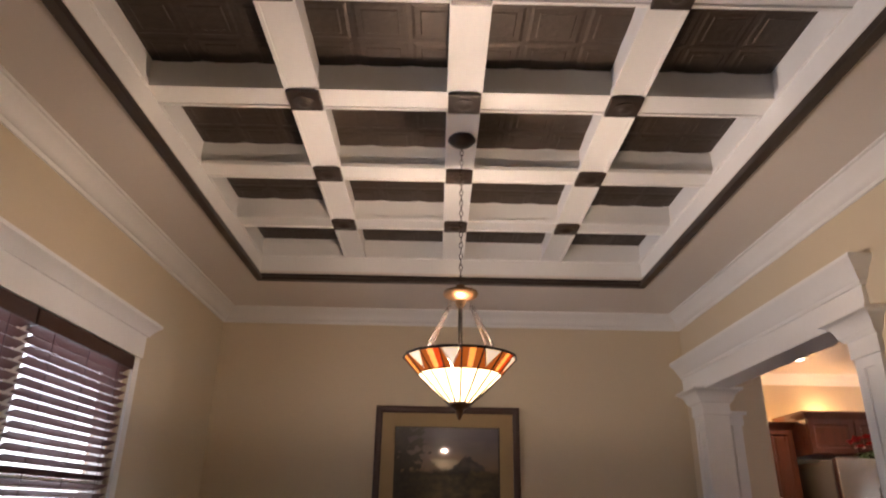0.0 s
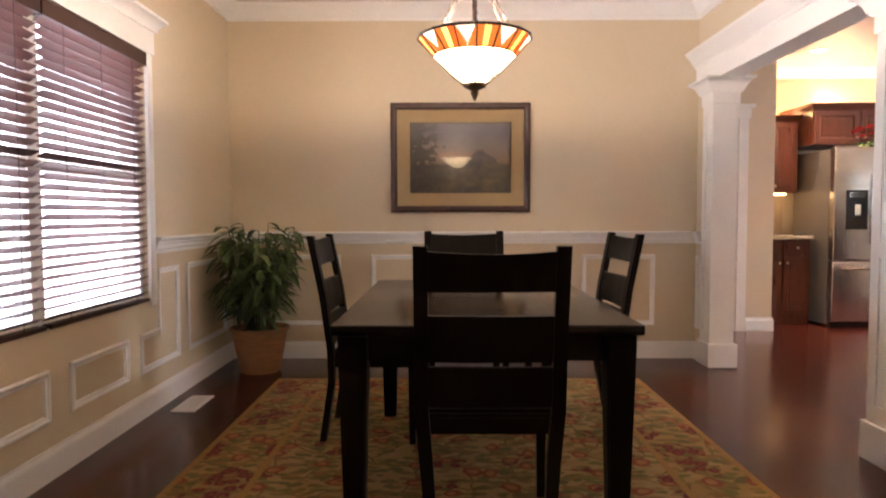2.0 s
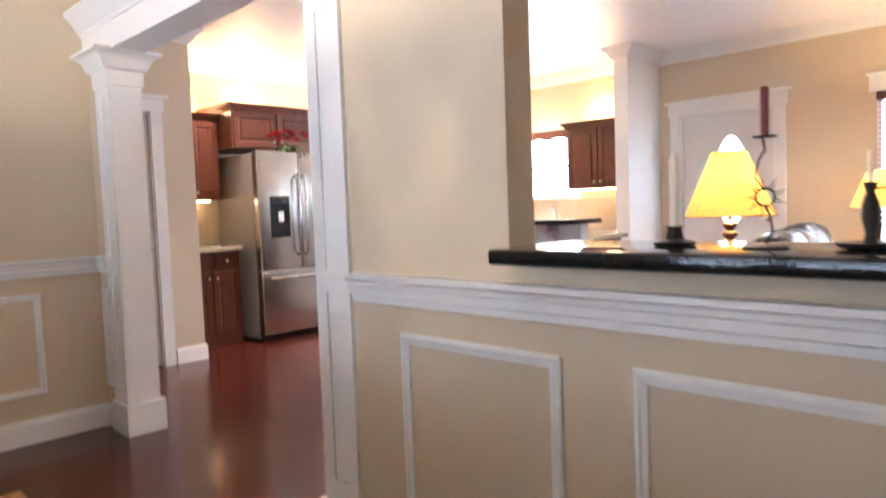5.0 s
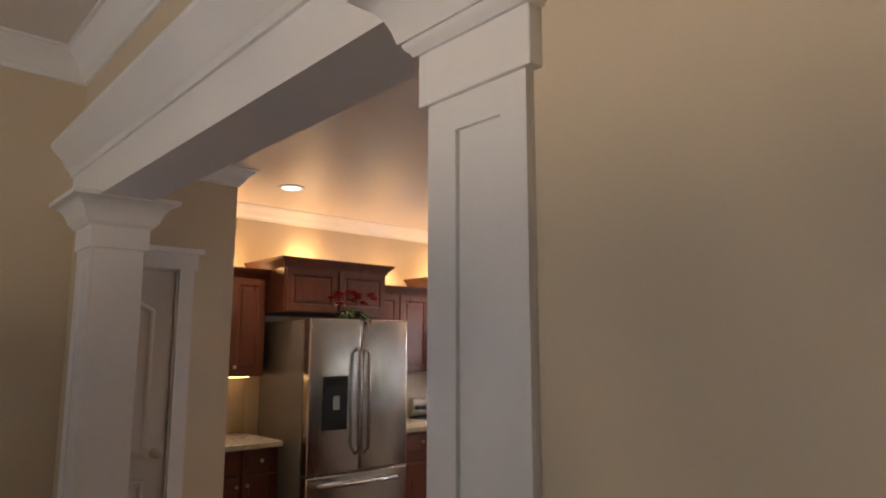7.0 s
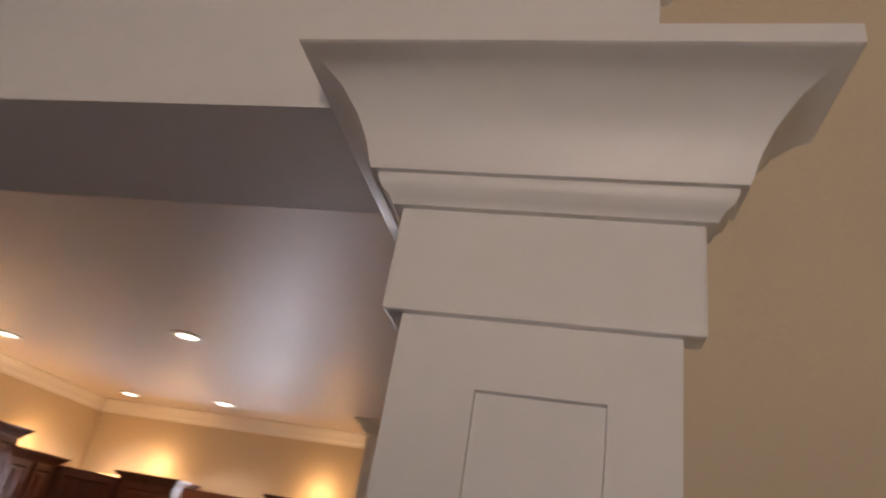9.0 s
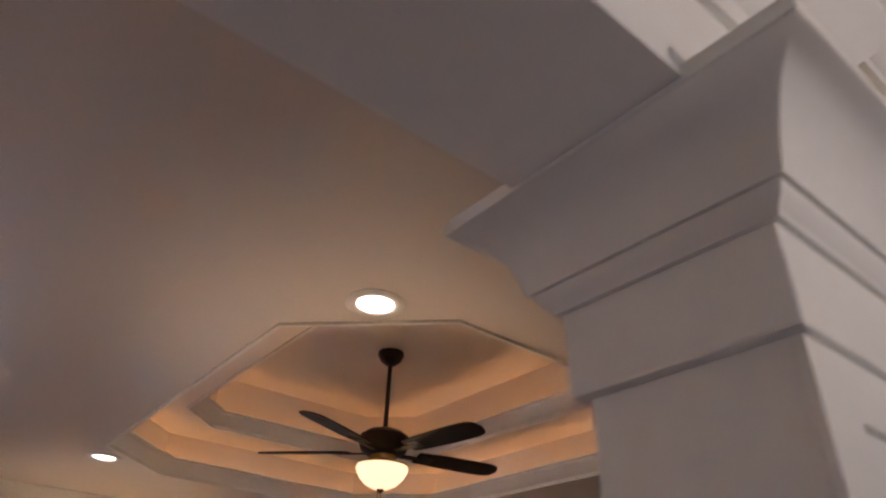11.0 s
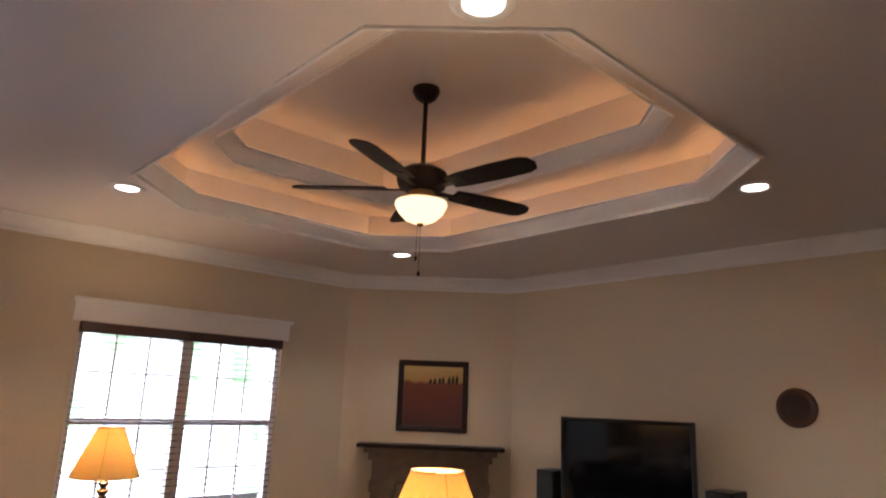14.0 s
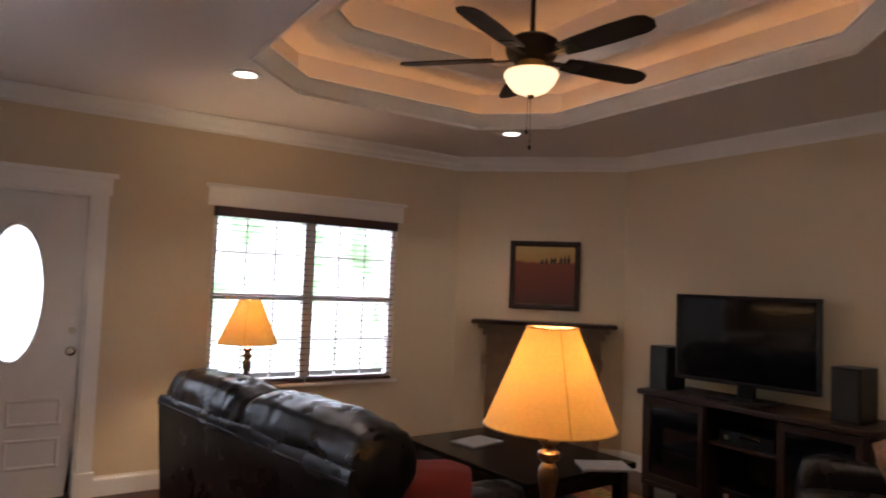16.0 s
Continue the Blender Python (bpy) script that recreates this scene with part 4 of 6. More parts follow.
def dining_chair(at):
    """Seat faces local +y; the back stands at y = 0."""
    c = thing("dining_chair", "dark espresso wooden dining chair with a slatted back", "chair", "chairs round the table", at)
    w, d, h = 0.25, 0.44, 1.0
    sh = 0.46
    bm = bmesh.new()
    box(bm, -w + 0.005, w - 0.005, 0.02, d, sh - 0.03, sh)
    bmesh.ops.bevel(bm, geom=bm.edges[:], offset=0.012, segments=3, affect="EDGES")
    for v in bm.verts:
        if v.co.z > sh - 0.01:
            v.co.z -= 0.014 * max(0, 1 - (v.co.x / w) ** 2) * max(0, 1 - ((v.co.y - 0.24) / 0.2) ** 2)
    part("seat", bm, "dark_wood", c, smooth=40)
    part("seat_frame", boxes((-w + 0.02, w - 0.02, 0.03, 0.05, sh - 0.085, sh - 0.03), (-w + 0.02, w - 0.02, d - 0.04, d - 0.02, sh - 0.085, sh - 0.03),
                             (-w + 0.02, -w + 0.04, 0.05, d - 0.04, sh - 0.085, sh - 0.03), (w - 0.04, w - 0.02, 0.05, d - 0.04, sh - 0.085, sh - 0.03)), "dark_wood", c)
    for sx in (-1, 1):
        bm = bmesh.new()
        v = box(bm, -0.02, 0.02, -0.02, 0.02, 0, sh - 0.03)
        for q in v[:4]:
            q.co.x *= 0.75
            q.co.y *= 0.75
        bmesh.ops.translate(bm, verts=bm.verts[:], vec=(sx * (w - 0.025), d - 0.03, 0))
        part("leg", bm, "dark_wood", c)
        # rear leg runs up into the raked back post
        bm = bmesh.new()
        secs = [(-0.035, 0.0), (0.015, 0.3), (0.015, sh), (-0.02, 0.72), (-0.079, h + 0.012)]
        rings = []
        for y, z in secs:
            hw = 0.017 if z == 0 else 0.023
            rings.append([bm.verts.new((sx * (w - 0.023 - 0.04 * max(0.0, 1 - z / 0.46)) + a * hw, y + b * 0.016, z)) for a, b in ((-1, -1), (1, -1), (1, 1), (-1, 1))])
        for a, b in zip(rings, rings[1:]):
            for k in range(4):
                bm.faces.new((a[k], a[(k + 1) % 4], b[(k + 1) % 4], b[k]))
        bm.faces.new(rings[0][::-1])
        bm.faces.new(rings[-1])
        part("back_post", bm, "dark_wood", c)

    def back_slat(name, z0, z1, curve, label=""):
        bm = bmesh.new()
        n = 10
        rows_ = []
        for i in range(n + 1):
            u = -1 + 2 * i / n
            bow = -curve * (1 - u * u)
            ring = []
            for z, dy in ((z0, -0.011), (z0, 0.011), (z1, 0.011), (z1, -0.011)):
                lean = -0.02 - (z - 0.72) * 0.19 if z > 0.72 else 0.015 - (z - sh) * 0.135
                zz = z + (-0.014 * (1 - u * u) if name == "top_rail" and z == z1 else 0)
                ring.append(bm.verts.new((u * (w - (0.002 if name == "top_rail" and z > 0.8 else 0.03)), lean + bow + dy, zz)))
            rows_.append(ring)
        for a, b in zip(rows_, rows_[1:]):
            for k in range(4):
                bm.faces.new((a[k], a[(k + 1) % 4], b[(k + 1) % 4], b[k]))
        bm.faces.new(rows_[0][::-1])
        bm.faces.new(rows_[-1])
        part(name, bm, "dark_wood", c, label, smooth=40)

    back_slat("top_rail", 0.865, h, 0.018, "broad curved top rail")
    back_slat("back_slat", 0.63, 0.785, 0.014, "wide middle back slat")
    back_slat("back_slat", 0.475, 0.612, 0.008, "low back slat above the seat")
    return c


first = dining_chair(pose(0.695, 2.455, 0.0128))
copy_thing(first, pose(0.66, 4.42, 0.0128, 0, 0, 180))
copy_thing(first, pose(-0.02, 3.70, 0.0128, 0, 0, -91))
copy_thing(first, pose(1.45, 3.92, 0.0128, 0, 0, 94))

# framed landscape on the far wall
pic = thing("framed_picture", "framed landscape print in a mahogany frame on the wall", "picture")
m = wall_frame("y", YF, -1)
FRP = [(0.0, 0.0), (0.0, 0.03), (0.012, 0.036), (0.03, 0.034), (0.042, 0.026), (0.05, 0.022), (0.052, 0.0)]
QX0, QX1, QZ0, QZ1 = 0.117, 1.2, 1.149, 1.994
part("frame", sweep(FRP, rect(QX0, QX1, QZ0, QZ1), True, m), "frame_wood", pic, "mahogany moulding", smooth=35)
part("mat_board", boxes((QX0 + 0.05, QX1 - 0.05, YF - 0.016, YF - 0.004, QZ0 + 0.05, QZ1 - 0.05)), "mat_board", pic, "tan mat board")
part("inner_fillet", sweep([(0, 0.016), (0, 0.02), (0.01, 0.02), (0.01, 0.016)], rect(QX0 + 0.15, QX1 - 0.15, QZ0 + 0.15, QZ1 - 0.15), True, m), "darktrim", pic)
part("print", boxes((QX0 + 0.16, QX1 - 0.16, YF - 0.018, YF - 0.0162, QZ0 + 0.16, QZ1 - 0.16)), "landscape", pic, "dim landscape print under glass")

# chandelier
ch = thing("chandelier", "lit stained-glass bowl chandelier hanging over the table", "chandelier", at=pose(0.668, 3.06, 0))
part("canopy", lathe([(0, ZB), (0.06, ZB), (0.066, ZB - 0.012), (0.05, ZB - 0.03), (0.02, ZB - 0.042), (0, ZB - 0.044)], 32), "black_metal", ch, smooth=40)
bm = bmesh.new()
z, k = ZB - 0.04, 0
while z > 2.17:
    pts = []
    for i in range(12):
        a = 2 * math.pi * i / 12
        u, v = 0.0075 * math.cos(a), 0.016 * math.sin(a)
        pts.append((u, 0, z - 0.013 + v) if k % 2 else (0, u, z - 0.013 + v))
    tube(bm, pts, 0.002, 5, True)
    z -= 0.026
    k += 1
part("chain", bm, "black_metal", ch, smooth=60)
RIM, BOT = 1.85, 1.65
part("crown_plate", lathe([(0, 2.17), (0.02, 2.165), (0.026, 2.145), (0.074, 2.137), (0.077, 2.127), (0.07, 2.115), (0.05, 2.105), (0.026, 2.097), (0.022, 2.08), (0.014, 2.065), (0, 2.063)], 36), "bronze", ch, "bronze crown plate", smooth=40)
part("stem", lathe([(0, 2.07), (0.0095, 2.07), (0.0095, 1.66), (0, 1.66)], 16), "black_metal", ch, smooth=60)
for i in range(6):
    a = 2 * math.pi * (i + 0.5) / 6
    bm = bmesh.new()
    p, q = Vector((0.05 * math.cos(a), 0.05 * math.sin(a), 2.08)), Vector((0.17 * math.cos(a), 0.17 * math.sin(a), RIM + 0.0))
    n = 13
    side = Vector((-math.sin(a), math.cos(a), 0))
    dirn = (q - p).normalized()
    oth = dirn.cross(side)
    for j in range(n):
        c_ = p.lerp(q, (j + 0.5) / n)
        s_ = side if j % 2 else oth
        tube(bm, [c_ + s_ * 0.005 * math.cos(t_) + dirn * 0.013 * math.sin(t_) for t_ in [2 * math.pi * e / 8 for e in range(8)]], 0.0016, 4, True)
    part("hanging_chain", bm, "black_metal", ch, smooth=60)
# bowl of leaded glass panels: cone of long cream panels below a patterned band
N = 16
RB = 0.237


def cone(i, u, t):
    a = 2 * math.pi * (i + u) / N
    r = 0.035 + (RB - 0.035) * t
    z_ = BOT + (RIM - BOT) * (t ** 1.15)
    return Vector((r * math.cos(a), r * math.sin(a), z_))


def glass_panel(name, pts, mat_name):
    bm = bmesh.new()
    v = [bm.verts.new(p) for p in pts]
    nrm = Vector((sum(p.x for p in pts), sum(p.y for p in pts), 0)).normalized()
    w = [bm.verts.new(p - nrm * 0.004) for p in pts]
    bm.faces.new(v)
    bm.faces.new(w[::-1])
    for i in range(len(v)):
        j = (i + 1) % len(v)
        bm.faces.new((v[i], w[i], w[j], v[j]))
    part(name, bm, mat_name, ch)


for i in range(N):
    glass_panel("glass_panel", [cone(i, 0.04, 0.0), cone(i, 0.96, 0.0), cone(i, 0.97, 0.66), cone(i, 0.03, 0.66)], "glass_white")
    if i % 2:
        glass_panel("glass_panel", [cone(i, 0.04, 0.68), cone(i, 0.5, 0.68), cone(i, 0.03, 0.97)], "glass_brown")
        glass_panel("glass_panel", [cone(i, 0.5, 0.68), cone(i, 0.96, 0.68), cone(i, 0.97, 0.97)], "glass_brown")
        glass_panel("glass_panel", [cone(i, 0.1, 0.97), cone(i, 0.9, 0.97), cone(i, 0.5, 0.74)], "glass_pale")
    else:
        for a, b, mm in ((0.03, 0.33, "glass_brown"), (0.36, 0.64, "glass_amber"), (0.67, 0.97, "glass_red" if i % 4 else "glass_brown")):
            glass_panel("glass_panel", [cone(i, a, 0.68), cone(i, b, 0.68), cone(i, b, 0.97), cone(i, a, 0.97)], mm)
for i in range(N):
    part("lead_came", tube(bmesh.new(), [cone(i, 0, t) for t in (0, 0.3, 0.67, 1.0)], 0.0035, 5), "black_metal", ch, smooth=60)
part("lead_band", tube(bmesh.new(), [cone(i, 0, 0.67) for i in range(N)], 0.0035, 5, True), "black_metal", ch, smooth=60)
part("rim", tube(bmesh.new(), [cone(i, 0, 0.985) for i in range(N)], 0.006, 6, True), "black_metal", ch, "dark lead rim", smooth=60)
part("finial", lathe([(0, 1.665), (0.05, 1.663), (0.048, 1.652), (0.03, 1.643), (0.014, 1.635), (0.018, 1.627), (0.012, 1.615), (0.005, 1.598), (0, 1.594)], 24), "bronze", ch, smooth=40)
lamp("chandelier_bulb", "POINT", pose(0.668, 3.06, 1.86), 72, BULB, 0.025)

# potted plant in the corner
pl = thing("potted_plant", "bushy green house plant in a woven pot on the floor", "plant", at=pose(-0.80, 5.04, 0))
part("pot", lathe([(0, 0), (0.13, 0), (0.145, 0.02), (0.19, 0.27), (0.2, 0.3), (0.21, 0.305), (0.21, 0.325), (0.19, 0.325), (0.18, 0.3), (0, 0.29)], 40), "terracotta", pl, "woven terracotta-coloured pot", smooth=40)
part("soil", lathe([(0, 0.3), (0.183, 0.296)], 24), "soil", pl)
rng = random.Random(5)
leaves = bmesh.new()


def leaf(bm, base, d, length, width, droop):
    """A bent pointed leaf of four segments with a folded midrib."""
    d = d.normalized()
    side = d.cross(Vector((0, 0, 1)))
    side = side.normalized() if side.length > 0.01 else Vector((1, 0, 0))
    prof = ((0, 0.12), (0.25, 0.8), (0.55, 1.0), (0.8, 0.6), (1.0, 0.0))
    rows_ = []
    for t_, w_ in prof:
        c_ = base + d * length * t_ + Vector((0, 0, -droop * t_ * t_ * length))
        lift = Vector((0, 0, 0.18 * width * w_))
        if w_ == 0:
            rows_.append([bm.verts.new(c_)])
        else:
            rows_.append([bm.verts.new(c_ - side * width * w_ / 2 + lift), bm.verts.new(c_), bm.verts.new(c_ + side * width * w_ / 2 + lift)])
    for a, b in zip(rows_, rows_[1:]):
        if len(b) == 3:
            bm.faces.new((a[0], a[1], b[1], b[0]))
            bm.faces.new((a[1], a[2], b[2], b[1]))
        else:
            bm.faces.new((a[0], a[1], b[0]))
            bm.faces.new((a[1], a[2], b[0]))


for s in range(46):
    a, r = rng.uniform(0, 6.283), 0.27 * math.sqrt(rng.random())
    hgt = rng.uniform(0.46, 0.92) - r * 0.7
    p0 = Vector((0.35 * r * math.cos(a), 0.35 * r * math.sin(a), 0.29))
    p2 = Vector((r * math.cos(a), r * math.sin(a), 0.29 + max(0.14, hgt)))
    p1 = p0.lerp(p2, 0.5) + Vector((0, 0, 0.06))
    stems = tube(bmesh.new(), [p0, p1, p2], [0.005, 0.004, 0.0025], 5)
    for j in range(15):
        t_ = 0.3 + 0.7 * j / 14
        q = p0.lerp(p1, t_ * 2) if t_ < 0.5 else p1.lerp(p2, t_ * 2 - 1)
        b = rng.uniform(0, 6.283)
        if q.z < 0.36:
            continue
        leaf(leaves, q, Vector((math.cos(b) + 0.5 * math.cos(a), math.sin(b) + 0.5 * math.sin(a), rng.uniform(-0.2, 0.7))), rng.uniform(0.11, 0.2), rng.uniform(0.036, 0.064), rng.uniform(0.3, 0.9))
    part("stem", stems, "stem", pl, smooth=60)
part("leaves", leaves, "leaf", pl, "glossy pointed green leaves")


# ---- living room things ----
window("window_2", XL, LY0, LY1, LZ0, LZ1, 1, "white double living room window with glazing bars", True, 2)
ym = (LY0 + LY1) / 2
for a, b in ((LY0 + 0.005, ym - 0.004), (ym + 0.004, LY1 - 0.005)):
    blind("window_blind", XL + 0.04, a, b, LZ0 + 0.002, LZ1 - 0.003, -1, 0, "blind", "blind_dark", "dark wooden slat blind with its slats level", gap=0.046)
setting("trim_living_window", boxes((XL - 0.02, XL, LY0 - 0.05, LY1 + 0.05, LZ1, LZ1 + 0.14), (XL - 0.045, XL, LY0 - 0.07, LY1 + 0.07, LZ1 + 0.14, LZ1 + 0.165), (XL - 0.03, XL, LY0 - 0.04, LY1 + 0.04, LZ0 - 0.025, LZ0)), "trim", "white head casing over the living room window", "trim")
setting("backdrop_garden", boxes((XL + 7.0, XL + 7.1, -9, 14, -1, 7)), "outdoors", "bright garden and sky outside the windows", "backdrop")
setting("ground", boxes((XL + 0.3, XL + 300, -300, 300, -0.4, -0.2), (-300, XW - 0.3, -300, 300, -0.4, -0.2)), "soil", "ground outside the house", "ground")

# front door
fd = tagged(new("door_1"), "white front door with an oval glass, closed", "door", kind="structure")
dx0, dx1 = XL + 0.03, XL + 0.075
oy, oz, ow, oh = 3.9, 1.375, 0.16, 0.445
bm = bmesh.new()
n = 48
fr, bk = [], []
ell = [(oy + ow * math.cos(2 * math.pi * i / n), oz + oh * math.sin(2 * math.pi * i / n)) for i in range(n)]


def on_rect(i):
    a = 2 * math.pi * i / n
    c, s = math.cos(a), math.sin(a)
    y0, y1, z0, z1 = FY0 + 0.02, FY1 - 0.02, 0.02, FZ - 0.015
    k = min((y1 - oy) / c if c > 1e-6 else 9e9, (y0 - oy) / c if c < -1e-6 else 9e9, (z1 - oz) / s if s > 1e-6 else 9e9, (z0 - oz) / s if s < -1e-6 else 9e9)
    return oy + c * k, oz + s * k


out_pts = [on_rect(i) for i in range(n)]
for x, store in ((dx0, fr), (dx1, bk)):
    store.append([bm.verts.new((x, *p)) for p in ell])
    store.append([bm.verts.new((x, *p)) for p in out_pts])
    for i in range(n):
        j = (i + 1) % n
        bm.faces.new((store[0][i], store[0][j], store[1][j], store[1][i]))
for i in range(n):
    j = (i + 1) % n
    bm.faces.new((fr[0][i], fr[0][j], bk[0][j], bk[0][i]))
# corner fillers square the leaf
for y, z in ((FY0 + 0.02, 0.02), (FY1 - 0.02, 0.02), (FY0 + 0.02, FZ - 0.015), (FY1 - 0.02, FZ - 0.015)):
    near = sorted(range(n), key=lambda i: (out_pts[i][0] - y) ** 2 + (out_pts[i][1] - z) ** 2)[:2]
    bm.faces.new((fr[1][near[0]], fr[1][near[1]], bm.verts.new((dx0, y, z))))
part("leaf", bm, "door", fd, "white panelled door leaf")
g = part("glass", lathe([(0, 0), (1, 0), (1, 0.01), (0, 0.01)], 48), "daylit_glass", fd, "oval frosted glass glowing in place of daylight")
g.matrix_basis = Matrix.Translation((dx0 + 0.015, oy, oz)) @ Matrix.Rotation(radians(90), 4, "Y") @ Matrix.Diagonal((oh + 0.004, ow + 0.004, 1, 1))
bm = bmesh.new()
tube(bm, [(dx0 - 0.004, oy + (ow + 0.012) * math.cos(2 * math.pi * i / 40), oz + (oh + 0.012) * math.sin(2 * math.pi * i / 40)) for i in range(40)], 0.014, 8, True)
part("oval_frame", bm, "door", fd, smooth=60)
m = wall_frame("x", dx0, -1)
for a, b, c, d in ((3.58, 3.90, 0.22, 0.42), (3.98, 4.30, 0.22, 0.42), (3.58, 3.90, 0.5, 0.68), (3.98, 4.30, 0.5, 0.68)):
    part("raised_panel", sweep([(0, 0), (0.008, 0.008), (0.02, 0.006), (0.024, 0)], rect(a, b, c, d), True, m), "door", fd)
for z, r in ((0.99, 0.026), (1.13, 0.022)):
    bm = lathe([(0, 0), (0.033, 0), (0.033, 0.008), (0.012, 0.012), (0.012, 0.035), (r, 0.042), (r, 0.06), (r * 0.6, 0.07), (0, 0.072)] if z < 1 else [(0, 0), (r, 0), (r, 0.012), (r * 0.7, 0.018), (0, 0.018)], 20)
    bmesh.ops.transform(bm, matrix=Matrix.Translation((dx0, 3.55, z)) @ Matrix.Rotation(radians(-90), 4, "Y"), verts=bm.verts[:])
    part("door_handle" if z < 1 else "deadbolt", bm, "satin_metal", fd, smooth=40)
setting("trim_front_door", boxes((XL - 0.02, XL, FY0 - 0.10, FY0, 0.0, FZ), (XL - 0.02, XL, FY1, FY1 + 0.10, 0, FZ), (XL - 0.022, XL, FY0 - 0.12, FY1 + 0.12, FZ, FZ + 0.12), (XL - 0.03, XL, FY0 - 0.115, FY0 + 0.01, 0, 0.17),
                                  (XL - 0.045, XL, FY0 - 0.15, FY1 + 0.15, FZ + 0.12, FZ + 0.15), (XL, XL + 0.11, FY0, FY0 + 0.018, 0, FZ), (XL, XL + 0.11, FY1 - 0.018, FY1, 0, FZ), (XL, XL + 0.11, FY0, FY1, FZ - 0.014, FZ)), "trim", "white casing round the front door", "trim")
setting("threshold", boxes((XL - 0.02, XL + 0.12, FY0 + 0.018, FY1 - 0.018, 0, 0.018)), "frame_wood", "dark wooden door threshold", "threshold")
# unseen dark block, added to close off the outside of the front door
setting("door_backing", boxes((XL + 0.15, XL + 0.6, FY0 - 0.4, FY1 + 0.4, -0.2, 2.6)), "soil", "plain unseen block added outside the front door", "wall")

# sofa seen from behind
sf = thing("leather_sofa", "black leather sofa with plump back cushions", "sofa", at=pose(6.09, 2.925, 0, 0, 0, 9))
L = 1.0


def cushion(x0, x1, y0, y1, z0, z1, puff=0.04, seed=1, cuts=9):
    bm = bmesh.new()
    bmesh.ops.create_cube(bm, size=1.0)
    bmesh.ops.subdivide_edges(bm, edges=bm.edges[:], cuts=cuts, use_grid_fill=True)
    r = random.Random(seed)
    off = Vector((r.random() * 9, r.random() * 9, r.random() * 9))
    for v in bm.verts:
        u = v.co * 2
        k = Vector((1 - 0.09 * (u.y * u.y + u.z * u.z) / 2 * abs(u.x), 1 - 0.16 * (u.x ** 4 + u.z ** 4) / 2, 1 - 0.16 * (u.x ** 4 + u.y ** 4) / 2))
        c = Vector((u.x * k.x, u.y * k.y, u.z * k.z))
        w = noise.noise(c * 1.6 + off) * puff * 0.5 - abs(noise.noise(Vector((c.x * 4.5, c.y, c.z)) + off)) * puff * 0.35 - (1 - abs(noise.noise(Vector((c.x * 9, c.y * 2.2, c.z * 2.2)) + off * 2))) ** 8 * puff * 0.1
        v.co = Vector(((x0 + x1) / 2 + c.x * (x1 - x0) / 2, (y0 + y1) / 2 + c.y * ((y1 - y0) / 2 + w), (z0 + z1) / 2 + c.z * ((z1 - z0) / 2 + w)))
    return bm


bm = bmesh.new()
prof = [(0.0, 0.08), (0.03, 0.4), (0.05, 0.7), (0.058, 0.79), (0.045, 0.815), (-0.1, 0.8), (-0.16, 0.5), (-0.16, 0.08)]
rows_ = []
for i in range(17):
    x = -L + 2 * L * i / 16
    rows_.append([bm.verts.new((x, y + 0.006 * noise.noise(Vector((x * 3, z * 4, 2))), z + (0.012 * noise.noise(Vector((x * 4, 1, z))) if z > 0.8 else 0))) for y, z in prof])
for a, b in zip(rows_, rows_[1:]):
    for k in range(len(prof)):
        bm.faces.new((a[k], a[(k + 1) % len(prof)], b[(k + 1) % len(prof)], b[k]))
bm.faces.new(rows_[0][::-1])
bm.faces.new(rows_[-1])
part("back_frame", bm, "leather", sf, smooth=50)
for i in range(2):
    x0 = -L + 0.005 + i * 0.99
    bm = cushion(x0 - 0.03, x0 + 1.01, -0.30, 0.045, 0.60, 0.985, 0.035, i, 24)
    for v in bm.verts:
        # rounded into a roll, fuller in the middle than at its ends
        a_, b_, e_ = (v.co.y + 0.1275) / 0.1725, (v.co.z - 0.7925) / 0.1925, min(1.0, abs(v.co.x - x0 - 0.49) / 0.52)
        v.co.y = -0.1275 + 0.1725 * a_ * math.sqrt(max(0.2, 1 - 0.42 * min(1.0, b_ * b_)))
        v.co.z = 0.7925 + 0.2 * b_ * math.sqrt(max(0.2, 1 - 0.42 * min(1.0, a_ * a_))) * (1 - 0.22 * e_ ** 5)
        # gathered pleats across the roll, strongest in patches
        patch = max(0.0, noise.noise(Vector((v.co.x * 2.6, i * 3.1, 5.0))) + 0.35)
        v.co.z += 0.011 * patch * math.sin(v.co.x * 62 + 3.0 * noise.noise(v.co * 5)) * max(0.0, (v.co.z - 0.74) / 0.24)
        v.co.y += 0.006 * patch * math.sin(v.co.x * 62 + 3.0 * noise.noise(v.co * 5)) * max(0.0, (v.co.z - 0.7) / 0.24)
    part("back_cushion", bm, "leather", sf, "plump leather back cushion", smooth=80)
for i in range(3):
    x0 = -L + 0.005 + i * 0.66
    part("seat_cushion", cushion(x0 + 0.03, x0 + 0.62, -0.9, -0.3, 0.28, 0.47, 0.03, i + 7), "leather", sf, smooth=70)
for sx in (-1, 1):
    part("armrest", cushion(sx * L - 0.11, sx * L + 0.11, -0.92, -0.02, 0.06, 0.64, 0.03, 20 + sx), "leather", sf, smooth=70)
bm = bmesh.new()
tube(bm, [(-L + 2 * L * i / 24, 0.056 + 0.006 * noise.noise(Vector((-L * 3 + i * 0.25, 3.2, 2))), 0.765) for i in range(25)], 0.008, 6)
tube(bm, [(-L + 0.004, 0.004 + 0.05 * i / 8, 0.1 + 0.69 * i / 8) for i in range(9)], 0.006, 6)
tube(bm, [(L - 0.004, 0.004 + 0.05 * i / 8, 0.1 + 0.69 * i / 8) for i in range(9)], 0.006, 6)
part("welt", bm, "leather", sf, "stitched leather welt", smooth=60)
